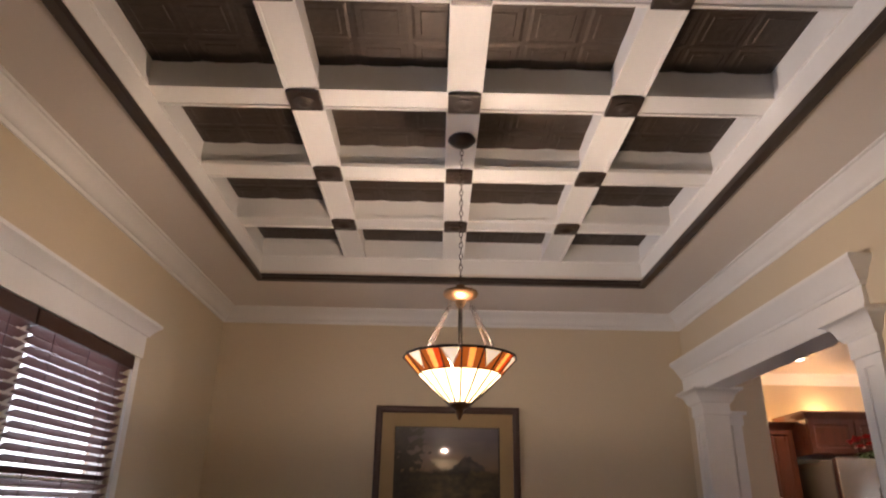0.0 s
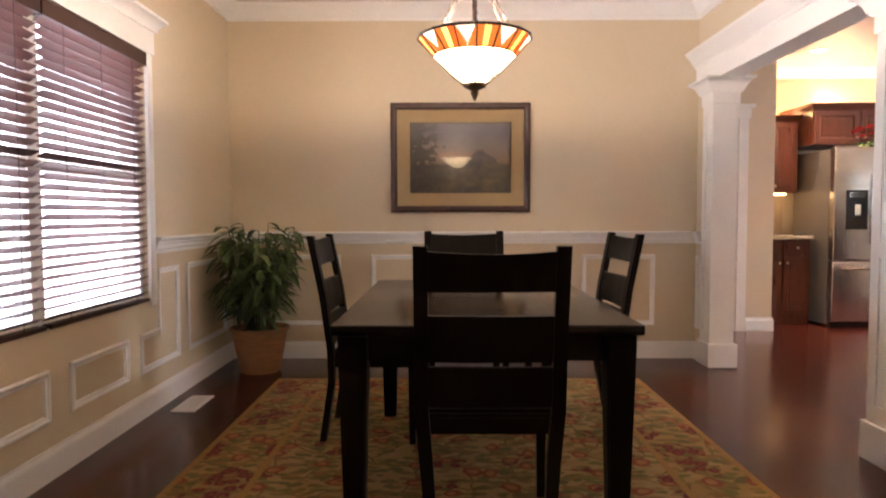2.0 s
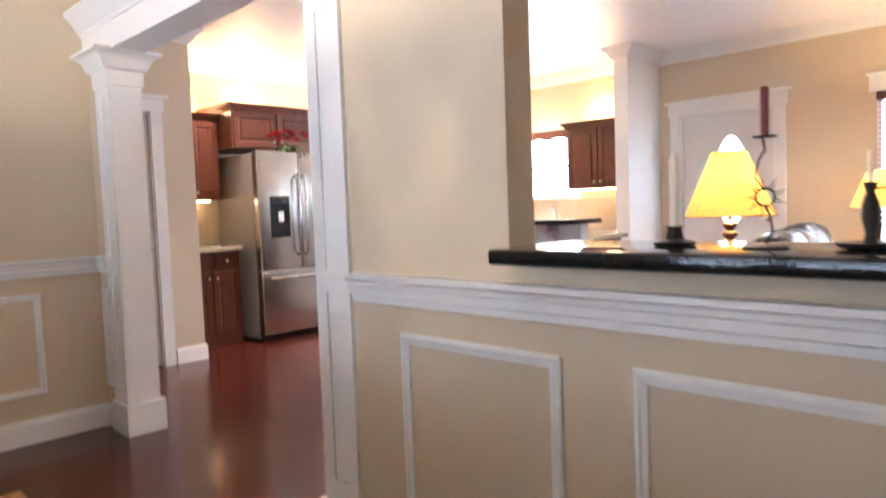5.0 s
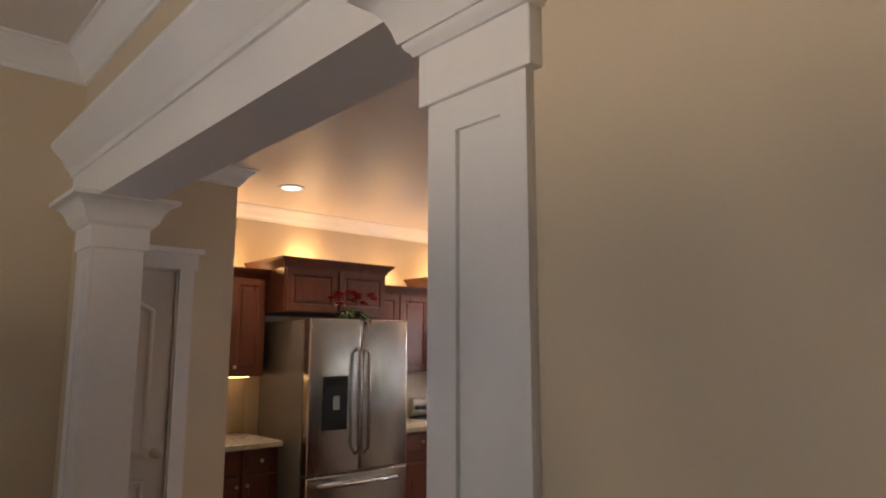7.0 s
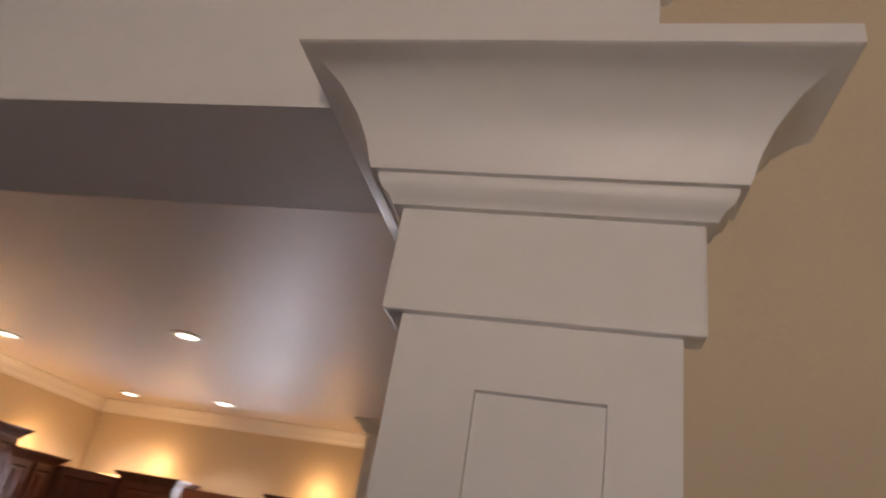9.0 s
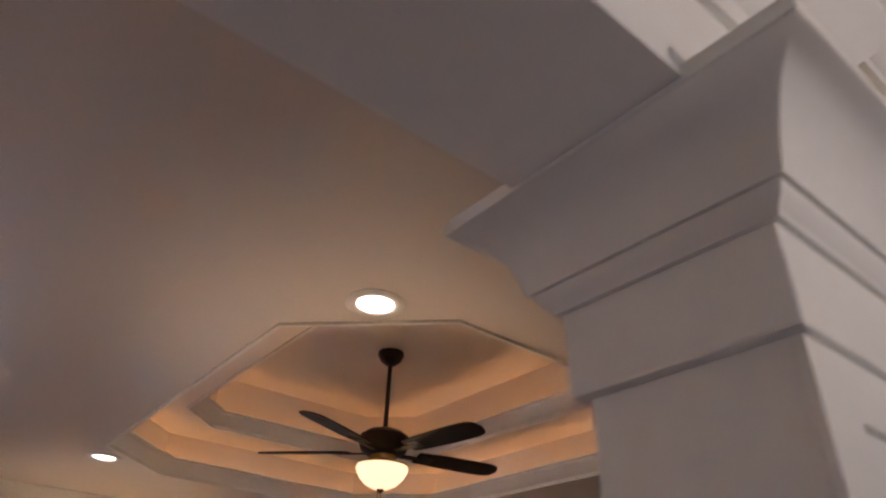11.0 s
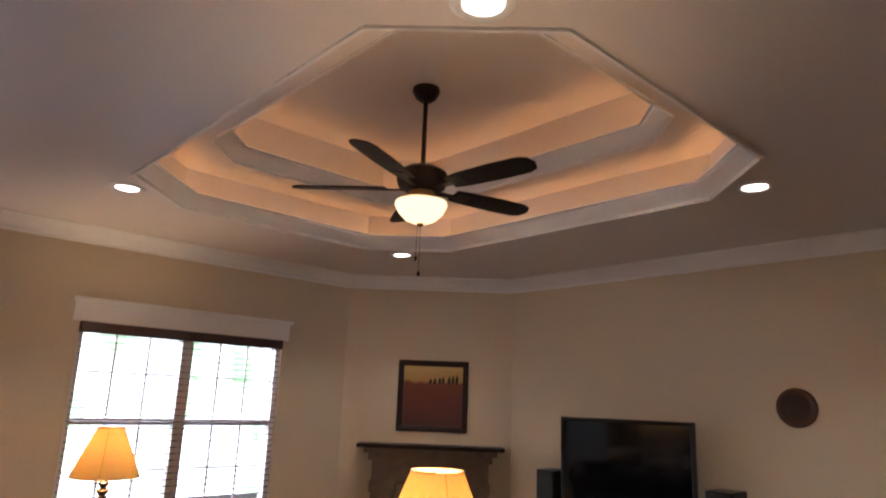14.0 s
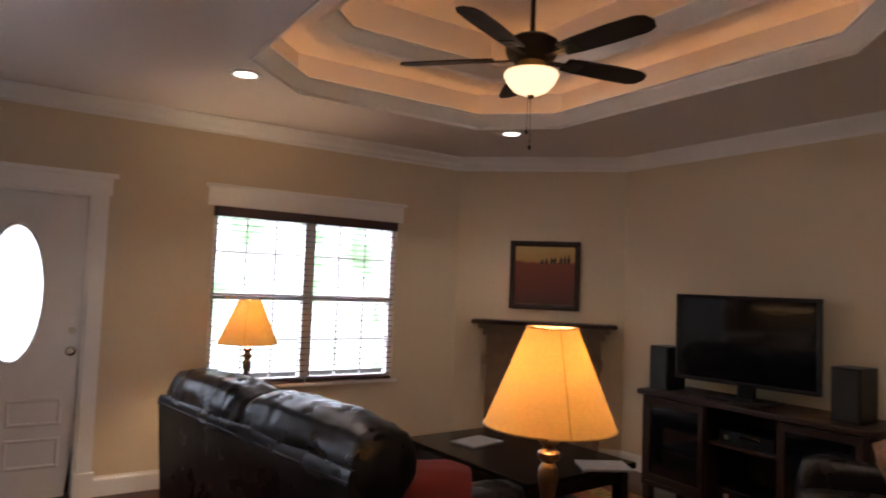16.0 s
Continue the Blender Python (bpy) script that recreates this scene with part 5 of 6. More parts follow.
part("base", bbox(-L, L, -0.88, -0.02, 0.05, 0.3, 0.01), "leather", sf)
for sx in (-1, 1):
    for y in (-0.82, -0.06):
        part("foot", lathe([(0, 0), (0.025, 0), (0.035, 0.06), (0, 0.06)], 14, (sx * (L - 0.1), y, 0)), "dark_wood", sf)
bm = bmesh.new()
sheet = [(0.0, -0.14, 0.42), (0.0, -0.125, 0.6), (0.0, -0.06, 0.655), (0.0, 0.06, 0.66), (0.0, 0.125, 0.61), (0.0, 0.135, 0.36)]
rows_ = []
for j in range(9):
    y_ = -0.72 + 0.05 * j
    rows_.append([bm.verts.new((L + u_ + 0.006 * noise.noise(Vector((y_ * 9, w_ * 4, 1))), y_, w_ + 0.006 * noise.noise(Vector((y_ * 8, u_ * 9, 4))))) for _, u_, w_ in sheet])
for a, b in zip(rows_, rows_[1:]):
    for k in range(len(sheet) - 1):
        bm.faces.new((a[k], a[k + 1], b[k + 1], b[k]))
bmesh.ops.solidify(bm, geom=bm.faces[:], thickness=0.012)
solid("throw_blanket", bm, "cushion", "pale folded throw draped over the sofa arm", "throw", smooth=60, at=pose(6.09, 2.925, 0, 0, 0, 9))
rp = solid("throw_pillow", cushion(-0.24, 0.24, -0.09, 0.09, -0.22, 0.22, 0.03, 31), "red_fabric", "red fabric pillow leaning on the sofa arm", "pillow", smooth=70, at=pose(5.28, 2.40, 0.55, -18, 0, 60))


def table_lamp(x, y, z, k=1.0, label="turned table lamp with a lit cream shade"):
    t = thing("table_lamp", label, "table lamp", "table lamps", pose(x, y, z))
    part("base", lathe([(0, 0), (0.085, 0), (0.085, 0.015), (0.06, 0.03), (0.03, 0.045), (0.022, 0.07), (0.04, 0.1), (0.046, 0.13), (0.03, 0.17), (0.018, 0.2), (0.026, 0.22), (0.018, 0.24), (0.022, 0.3), (0.03, 0.34), (0.03, 0.37), (0.018, 0.39), (0.034, 0.405), (0.034, 0.42),
                        (0.016, 0.435), (0.03, 0.45), (0.03, 0.465), (0.012, 0.48), (0.01, 0.56), (0, 0.56)], 28), "bronze", t, "turned bronze lamp base", smooth=40)
    zs = 0.50
    bm = lathe([(0.2, zs), (0.078, zs + 0.295), (0.076, zs + 0.295), (0.198, zs)], 48)
    part("shade", bm, "shade", t, "lit cream fabric shade", smooth=60)
    bm = bmesh.new()
    tube(bm, [(0.0785 * math.cos(2 * math.pi * i / 40), 0.0785 * math.sin(2 * math.pi * i / 40), zs + 0.295) for i in range(40)], 0.0025, 5, True)
    tube(bm, [(0.2005 * math.cos(2 * math.pi * i / 40), 0.2005 * math.sin(2 * math.pi * i / 40), zs) for i in range(40)], 0.003, 5, True)
    for i in range(3):
        a = 2 * math.pi * i / 3 + 0.6
        tube(bm, [(0.2 * math.cos(a), 0.2 * math.sin(a), zs), (0.079 * math.cos(a), 0.079 * math.sin(a), zs + 0.295)], 0.0022, 4)
    part("shade_trim", bm, "brass", t)
    bm = bmesh.new()
    for i in range(3):
        a = 2 * math.pi * i / 3
        tube(bm, [(0, 0, zs + 0.27), (0.077 * math.cos(a), 0.077 * math.sin(a), zs + 0.285)], 0.0018, 5)
    part("spider", bm, "brass", t)
    lamp("table_lamp_bulb", "POINT", pose(x, y, z + zs + 0.16), 36, (1.0, 0.66, 0.34), 0.045)
    return t


def end_table(x, y, h, w=0.27):
    t = thing("end_table", "dark wooden end table beside the sofa", "end table", "end tables", pose(x, y, 0))
    part("tabletop", bbox(-w, w, -w, w, h - 0.03, h, 0.006), "dark_wood", t)
    part("shelf", bbox(-w + 0.03, w - 0.03, -w + 0.03, w - 0.03, 0.16, 0.18, 0.004), "dark_wood", t)
    part("apron", boxes((-w + 0.03, w - 0.03, -w + 0.03, -w + 0.05, h - 0.1, h - 0.03), (-w + 0.03, w - 0.03, w - 0.05, w - 0.03, h - 0.1, h - 0.03)), "dark_wood", t)
    for sx in (-1, 1):
        for sy in (-1, 1):
            part("leg", bbox(sx * (w - 0.045) - 0.02, sx * (w - 0.045) + 0.02, sy * (w - 0.045) - 0.02, sy * (w - 0.045) + 0.02, 0, h - 0.03, 0.003), "dark_wood", t)
    return t


end_table(4.31, 2.55, 0.62)
table_lamp(4.29, 2.555, 0.62)
end_table(7.40, 2.52, 0.585)
table_lamp(7.34, 2.53, 0.585)

# living room rug, coffee table
lr = thing("living_rug", "red floral rug with a cream border under the coffee table", "rug")
R2 = (4.75, 7.15, -0.12, 2.2)
part("border", ring_mesh(R2, inset(R2, 0.3), 0.011), "rug_border", lr, "cream floral border")
part("field", boxes((*inset(R2, 0.3), 0.001, 0.011)), "rug_red", lr, "red floral field")
ct = thing("coffee_table", "low dark wooden coffee table on the red rug", "coffee table", at=pose(6.2, 1.08, 0.0115, 0, 0, 3))
part("tabletop", bbox(-0.62, 0.62, -0.47, 0.47, 0.42, 0.46, 0.008), "table_wood", ct)
part("apron", boxes((-0.56, 0.56, -0.42, -0.4, 0.33, 0.42), (-0.56, 0.56, 0.4, 0.42, 0.33, 0.42), (-0.56, -0.54, -0.4, 0.4, 0.33, 0.42), (0.54, 0.56, -0.4, 0.4, 0.33, 0.42)), "dark_wood", ct)
part("shelf", bbox(-0.55, 0.55, -0.4, 0.4, 0.12, 0.145, 0.004), "dark_wood", ct)
for sx in (-1, 1):
    for sy in (-1, 1):
        part("leg", bbox(sx * 0.55 - 0.035, sx * 0.55 + 0.035, sy * 0.4 - 0.035, sy * 0.4 + 0.035, 0, 0.42, 0.005), "dark_wood", ct)
for x, y, a, lab in ((6.45, 1.2, 12, "glossy magazine lying on the coffee table"), (5.62, 0.86, -30, "folded paper lying on the coffee table")):
    solid("magazine", bbox(-0.11, 0.11, -0.15, 0.15, 0, 0.012, 0.002), "paper", lab, "magazine", group="papers on the coffee table", at=pose(x, y, 0.4725, 0, 0, a))

# television, stand, speakers
st = thing("tv_stand", "dark wooden television stand against the wall", "tv stand", at=pose(5.4, -0.42, 0))
for nm, d_ in (("bottom_panel", (-0.8, 0.8, -0.23, 0.23, 0.09, 0.12)), ("side_panel", (-0.8, -0.77, -0.23, 0.23, 0.12, 0.76)), ("side_panel", (0.77, 0.8, -0.23, 0.23, 0.12, 0.76)), ("back_panel", (-0.77, 0.77, -0.23, -0.21, 0.12, 0.76)),
               ("divider", (-0.27, -0.25, -0.21, 0.22, 0.12, 0.76)), ("divider", (0.25, 0.27, -0.21, 0.22, 0.12, 0.76)), ("shelf", (-0.25, 0.25, -0.21, 0.2, 0.5, 0.52)), ("shelf", (-0.77, -0.27, -0.21, 0.2, 0.44, 0.46)), ("shelf", (0.27, 0.77, -0.21, 0.2, 0.44, 0.46))):
    part(nm, boxes(d_), "mantel_wood", st)
part("top", bbox(-0.84, 0.84, -0.25, 0.255, 0.76, 0.8, 0.008), "mantel_wood", st)
for x in (-0.52, 0.52):
    part("door", boxes((x - 0.25, x - 0.21, 0.22, 0.24, 0.13, 0.75), (x + 0.21, x + 0.25, 0.22, 0.24, 0.13, 0.75), (x - 0.21, x + 0.21, 0.22, 0.24, 0.13, 0.18), (x - 0.21, x + 0.21, 0.22, 0.24, 0.7, 0.75)), "mantel_wood", st, "glazed stand door")
    part("door_glass", boxes((x - 0.21, x + 0.21, 0.228, 0.232, 0.18, 0.7)), "screen", st)
for sx in (-1, 1):
    for y in (-0.2, 0.2):
        part("foot", bbox(sx * 0.76 - 0.03, sx * 0.76 + 0.03, y - 0.03, y + 0.03, 0, 0.09, 0.004), "mantel_wood", st)
for x, z, w in ((0, 0.52, 0.2), (0.5, 0.46, 0.2), (0.5, 0.12, 0.19), (0, 0.12, 0.2)):
    d = thing("media_player", "black audio player on a shelf of the television stand", "media player", "media players", pose(5.4 + x, -0.42, z))
    part("case", bbox(-w, w, -0.16, 0.16, 0, 0.09, 0.004), "black_plastic", d)
    part("display", boxes((-w * 0.5, w * 0.2, 0.16, 0.162, 0.05, 0.07)), "screen", d)
    part("knob", boxes((w * 0.6, w * 0.75, 0.16, 0.168, 0.03, 0.06)), "satin_metal", d)
tv = thing("television", "large flat black television on the stand", "television", at=pose(5.50, -0.40, 0.8, 0, 0, 8))
part("bezel", sweep([(0, 0), (0, 0.03), (0.012, 0.034), (0.028, 0.03), (0.028, 0)], rect(-0.505, 0.505, 0.11, 0.738), True, wall_frame("y", 0.0, 1)), "black_plastic", tv, "glossy black bezel")
part("screen", boxes((-0.48, 0.48, -0.02, 0.026, 0.135, 0.712)), "screen", tv, "dark glass screen")
part("back", bbox(-0.48, 0.48, -0.08, -0.02, 0.13, 0.72, 0.02), "black_plastic", tv)
part("stand_foot", bbox(-0.22, 0.22, -0.13, 0.13, 0, 0.018, 0.008), "black_plastic", tv)
part("stand_neck", bbox(-0.06, 0.06, -0.06, -0.02, 0.018, 0.16, 0.006), "black_plastic", tv)
for x in (4.78, 6.14):
    sp = thing("loudspeaker", "black box loudspeaker beside the television", "loudspeaker", "pair of loudspeakers", pose(x, -0.40, 0.8))
    part("cabinet", bbox(-0.085, 0.085, -0.11, 0.11, 0, 0.33, 0.006), "black_plastic", sp)
    part("grille", bbox(-0.075, 0.075, 0.11, 0.118, 0.015, 0.315, 0.003), "fire_black", sp)

# recliner
rc = thing("recliner", "dark brown leather armchair with a patterned cushion", "armchair", at=pose(4.42, 0.12, 0, 0, 0, -62))
part("seat", cushion(-0.3, 0.3, -0.32, 0.36, 0.2, 0.46, 0.03, 41), "brown_leather", rc, smooth=70)
part("backrest", cushion(-0.36, 0.36, -0.5, -0.2, 0.3, 1.12, 0.05, 42), "brown_leather", rc, smooth=70)
for sx in (-1, 1):
    part("armrest", cushion(sx * 0.4 - 0.1, sx * 0.4 + 0.1, -0.42, 0.38, 0.05, 0.62, 0.03, 43 + sx), "brown_leather", rc, smooth=70)
part("base", bbox(-0.42, 0.42, -0.42, 0.34, 0.04, 0.25, 0.01), "brown_leather", rc)
for sx in (-1, 1):
    for y in (-0.36, 0.28):
        part("foot", lathe([(0, 0), (0.025, 0), (0.03, 0.05), (0, 0.05)], 12, (sx * 0.36, y, 0)), "dark_wood", rc)
solid("chair_cushion", cushion(-0.16, 0.16, -0.06, 0.06, -0.15, 0.15, 0.02, 51), "chair_cushion", "patterned beige cushion on the armchair", "cushion", smooth=70, at=pose(4.36, 0.08, 0.66, -20, 0, -62))

# wall clock
ck = thing("wall_clock", "round dark wooden wall clock", "clock", at=Matrix.Translation((4.42, YN, 1.66)) @ Matrix.Rotation(radians(-90), 4, "X"))
part("rim", lathe([(0.085, 0), (0.125, 0), (0.125, 0.02), (0.115, 0.03), (0.095, 0.026), (0.085, 0.016)], 48), "frame_wood", ck, smooth=40)
part("face", lathe([(0, 0.012), (0.09, 0.012), (0.09, 0.016), (0, 0.016)], 40), "mantel_wood", ck, "bronze clock face")
for a, r in ((40, 0.05), (290, 0.07)):
    bm = bmesh.new()
    box(bm, -0.003, 0.003, 0, r, 0.017, 0.019, Matrix.Rotation(radians(a), 4, "Z"))
    part("pointer", bm, "black_metal", ck)
setting("light_switch", bbox(4.02, 4.10, YN, YN + 0.006, 1.16, 1.28, 0.002), "wall", "beige switch plate on the wall", "switch plate")

# corner fireplace on the diagonal wall, with a picture above
fp = tagged(new("fireplace"), "carved brown stone corner fireplace with a dark mantel shelf", "fireplace")


def dbox(u0, u1, z0, z1, h0, h1, bevel=0.005):
    bm = bmesh.new()
    box(bm, u0, u1, z0, z1, h0, h1, DIAG)
    if bevel:
        bmesh.ops.bevel(bm, geom=bm.edges[:], offset=bevel, segments=2, affect="EDGES")
    return bm


part("mantel_shelf", dbox(0.07, 1.35, 1.205, 1.24, 0.0, 0.24), "mantel_wood", fp, "dark wooden mantel shelf")
bm = dbox(0.13, 1.29, 1.16, 1.205, 0.0, 0.20)
box(bm, 0.17, 1.25, 1.10, 1.16, 0.0, 0.165, DIAG)
part("bed_mould", bm, "stone", fp)
part("frieze", dbox(0.20, 1.22, 0.90, 1.10, 0.0, 0.13), "stone", fp, "carved stone frieze")
for a, b in ((0.20, 0.40), (1.02, 1.22)):
    part("jamb", dbox(a, b, 0.0, 0.90, 0.0, 0.13), "stone", fp)
    part("capital", dbox(a - 0.015, b + 0.015, 0.83, 0.93, 0.0, 0.15), "stone", fp)
    part("jamb_panel", dbox(a + 0.04, b - 0.04, 0.14, 0.76, 0.13, 0.142), "stone", fp)
part("surround", dbox(0.40, 1.02, 0.0, 0.90, 0.0, 0.03), "hearth", fp, "tan tile surround")
part("firebox", dbox(0.48, 0.94, 0.06, 0.66, 0.03, 0.036), "fire_black", fp, "black firebox front")
part("firebox_frame", sweep([(0, 0.036), (0, 0.05), (0.03, 0.05), (0.03, 0.036)], rect(0.48, 0.94, 0.06, 0.66), True, DIAG), "black_metal", fp)
part("hearth", dbox(0.12, 1.30, 0.0, 0.03, 0.0, 0.42), "hearth", fp)
p2 = thing("hill_picture", "framed red hillside painting over the mantel", "picture")
part("frame", sweep(FRP, rect(0.395, 1.035, 1.345, 1.975), True, DIAG), "mantel_wood", p2, "dark wooden frame", smooth=35)
bm = bmesh.new()
box(bm, -0.275, 0.275, 0, 0.002, -0.275, 0.275)
hill = part("painting", bm, "red_hill", p2, "rust-red hill under an ochre sky")
hill.matrix_basis = DIAG @ Matrix.Translation((0.715, 1.66, 0.012)) @ Matrix(((1, 0, 0, 0), (0, 0, 1, 0), (0, 1, 0, 0), (0, 0, 0, 1)))
bm = bmesh.new()
for i, u in enumerate((0.52, 0.555, 0.59, 0.645, 0.675, 0.72, 0.76)):
    h_ = 0.10 - 0.008 * i
    lathe([(0, 0), (0.012, 0.01), (0.014, h_ * 0.45), (0, h_)], 8, bm=bm, centre=(0, 0, 0))
    new_v = bm.verts[:][-(1 + 8 + 8 + 1):]
    bm.verts.ensure_lookup_table()
    for v in new_v:
        v.co = DIAG @ Vector((u - 0.02 + v.co.x, 1.765 + v.co.z, 0.0142 + 0.0015 * (1 if v.co.y > 0 else 0)))
part("painted_trees", bm, "fire_black", p2, "dark painted cypress trees")

# ceiling fan
FX, FY_ = 5.40, 1.72
fan = thing("ceiling_fan", "dark five-blade ceiling fan with a lit glass bowl", "ceiling fan", at=pose(FX, FY_, 0))
part("canopy", lathe([(0, Z2), (0.075, Z2), (0.078, Z2 - 0.02), (0.06, Z2 - 0.055), (0.03, Z2 - 0.08), (0, Z2 - 0.082)], 32), "black_metal", fan, smooth=40)
part("downrod", lathe([(0, Z2 - 0.05), (0.013, Z2 - 0.05), (0.013, 2.86), (0, 2.86)], 16), "black_metal", fan, smooth=60)
part("motor", lathe([(0, 2.88), (0.03, 2.875), (0.045, 2.86), (0.1, 2.85), (0.135, 2.825), (0.14, 2.78), (0.125, 2.745), (0.09, 2.72), (0, 2.715)], 40), "black_metal", fan, smooth=40)
part("light_collar", lathe([(0, 2.72), (0.07, 2.718), (0.072, 2.69), (0.11, 2.675), (0.135, 2.668), (0.135, 2.655), (0, 2.655)], 40), "brass", fan, "brass light kit collar", smooth=40)
part("glass_bowl", lathe([(0.14, 2.66), (0.143, 2.645), (0.12, 2.6), (0.085, 2.565), (0.04, 2.545), (0, 2.54)], 40), "fan_glass", fan, "lit alabaster glass bowl", smooth=60)
part("finial", lathe([(0, 2.548), (0.02, 2.545), (0.018, 2.535), (0.008, 2.525), (0, 2.522)], 16), "bronze", fan, smooth=40)
bm = bmesh.new()
tube(bm, [(0.01, 0.01, 2.53), (0.012, 0.012, 2.36)], 0.0015, 5)
lathe([(0, 0.0), (0.008, -0.005), (0.009, -0.02), (0, -0.03)], 10, (0.012, 0.012, 2.365), bm)
tube(bm, [(0.01, -0.01, 2.53), (0.012, -0.012, 2.28)], 0.0015, 5)
lathe([(0, 0.0), (0.008, -0.005), (0.009, -0.02), (0, -0.03)], 10, (0.012, -0.012, 2.285), bm)
part("pull_chain", bm, "black_metal", fan)
for k in range(5):
    th_ = radians(20 + 72 * k)
    rv, fv = Vector((-0.52, -0.855)), Vector((0.855, -0.52))
    d_ = rv * math.cos(th_) + fv * math.sin(th_)
    rot = Matrix.Translation((0, 0, 2.74)) @ Matrix.Rotation(math.atan2(d_.y, d_.x), 4, "Z") @ Matrix.Rotation(radians(-12), 4, "X")
    bm = bmesh.new()
    outline = [(0.2, -0.055), (0.3, -0.066), (0.5, -0.074), (0.66, -0.07), (0.705, -0.05), (0.725, 0.0), (0.705, 0.05), (0.66, 0.07), (0.5, 0.074), (0.3, 0.066), (0.2, 0.055)]
    lo = [bm.verts.new(rot @ Vector((x, y, -0.004))) for x, y in outline]
    hi = [bm.verts.new(rot @ Vector((x, y, 0.004))) for x, y in outline]
    bm.faces.new(lo[::-1])
    bm.faces.new(hi)
    for i in range(len(lo)):
        j = (i + 1) % len(lo)
        bm.faces.new((lo[i], lo[j], hi[j], hi[i]))
    bl = part("blade", bm, "dark_wood", fan, "dark wooden blade")
    bm = bmesh.new()
    box(bm, 0.1, 0.26, -0.018, 0.018, -0.012, -0.004, rot)
    box(bm, 0.22, 0.3, -0.04, 0.04, -0.009, -0.004, rot)
    part("blade_bracket", bm, "black_metal", bl)
lamp("fan_bulb", "POINT", pose(FX, FY_, 2.62), 40, BULB, 0.12)


def downlight(x, y, power=14, aim=True):
    d = thing("downlight", "recessed ceiling downlight, lit", "downlight", "recessed downlights", pose(x, y, ZC))
    part("trim_ring", lathe([(0.062, 0.0), (0.098, 0.0), (0.1, -0.004), (0.092, -0.009), (0.07, -0.01), (0.062, -0.004)], 32), "trim", d, smooth=40)
    part("lens", lathe([(0, -0.006), (0.03, -0.009), (0.066, -0.004), (0.066, 0.0), (0, 0.0)], 32), "downlight", d, "glowing lamp lens", smooth=60)
    lamp("downlight_beam", "SPOT", pose(x, y, ZC - 0.02), power, BULB, 0.06, spot=125, blend=0.8)


for x, y in ((3.97, 2.74), (6.68, 2.84), (6.78, 0.72), (4.07, 0.63)):
    downlight(x, y, 60)


# ---- kitchen and pantry things ----
def pantry_door():
    d = tagged(new("door_2"), "white arched-panel pantry door, closed", "door", kind="structure")
    y0, y1 = 6.715, 6.75
    part("leaf", bbox(DX0 + 0.015, DX1 - 0.015, y0, y1, 0.012, DZ - 0.012, 0.003), "door", d)
    m = wall_frame("y", y0, -1)
    prof = [(0, 0), (0.008, 0.009), (0.02, 0.011), (0.032, 0.006), (0.034, 0)]
    for a, b in ((DX0 + 0.12, (DX0 + DX1) / 2 - 0.05), ((DX0 + DX1) / 2 + 0.05, DX1 - 0.12)):
        part("raised_panel", sweep(prof, rect(a, b, 0.18, 0.82), True, m), "door", d)
        left = a < (DX0 + DX1) / 2 - 0.1
        n = 8
        arc = []
        for i in range(n + 1):
            u = i / n
            x = b + (a - b) * u
            rise = 0.10 * (math.cos((x - (DX0 + DX1) / 2) / ((DX1 - DX0) / 2 - 0.12) * math.pi / 2))
            arc.append((x, 1.80 + rise))
        part("raised_panel", sweep(prof, [(a, 0.95), (b, 0.95)] + arc, True, m), "door", d)
    bm = lathe([(0, 0), (0.03, 0), (0.03, 0.008), (0.012, 0.012), (0.012, 0.035), (0.027, 0.045), (0.027, 0.06), (0.016, 0.07), (0, 0.072)], 20)
    bmesh.ops.transform(bm, matrix=Matrix.Translation((DX1 - 0.075, y0, 0.97)) @ Matrix.Rotation(radians(90), 4, "X"), verts=bm.verts[:])
    part("door_handle", bm, "satin_metal", d, "nickel door knob", smooth=40)


pantry_door()
setting("trim_pantry_door", boxes((DX1, DX1 + 0.09, 6.682, 6.70, 0, DZ), (DX0 - 0.09, DX0, 6.682, 6.70, 0, DZ), (DX0 - 0.11, DX1 + 0.11, 6.68, 6.70, DZ, DZ + 0.10), (DX0 - 0.14, DX1 + 0.14, 6.655, 6.70, DZ + 0.10, DZ + 0.13),
                                   (DX1 - 0.012, DX1, 6.70, 6.80, 0, DZ), (DX0, DX0 + 0.012, 6.70, 6.80, 0, DZ), (DX0, DX1, 6.70, 6.80, DZ - 0.01, DZ)), "trim", "white casing round the pantry door", "trim")


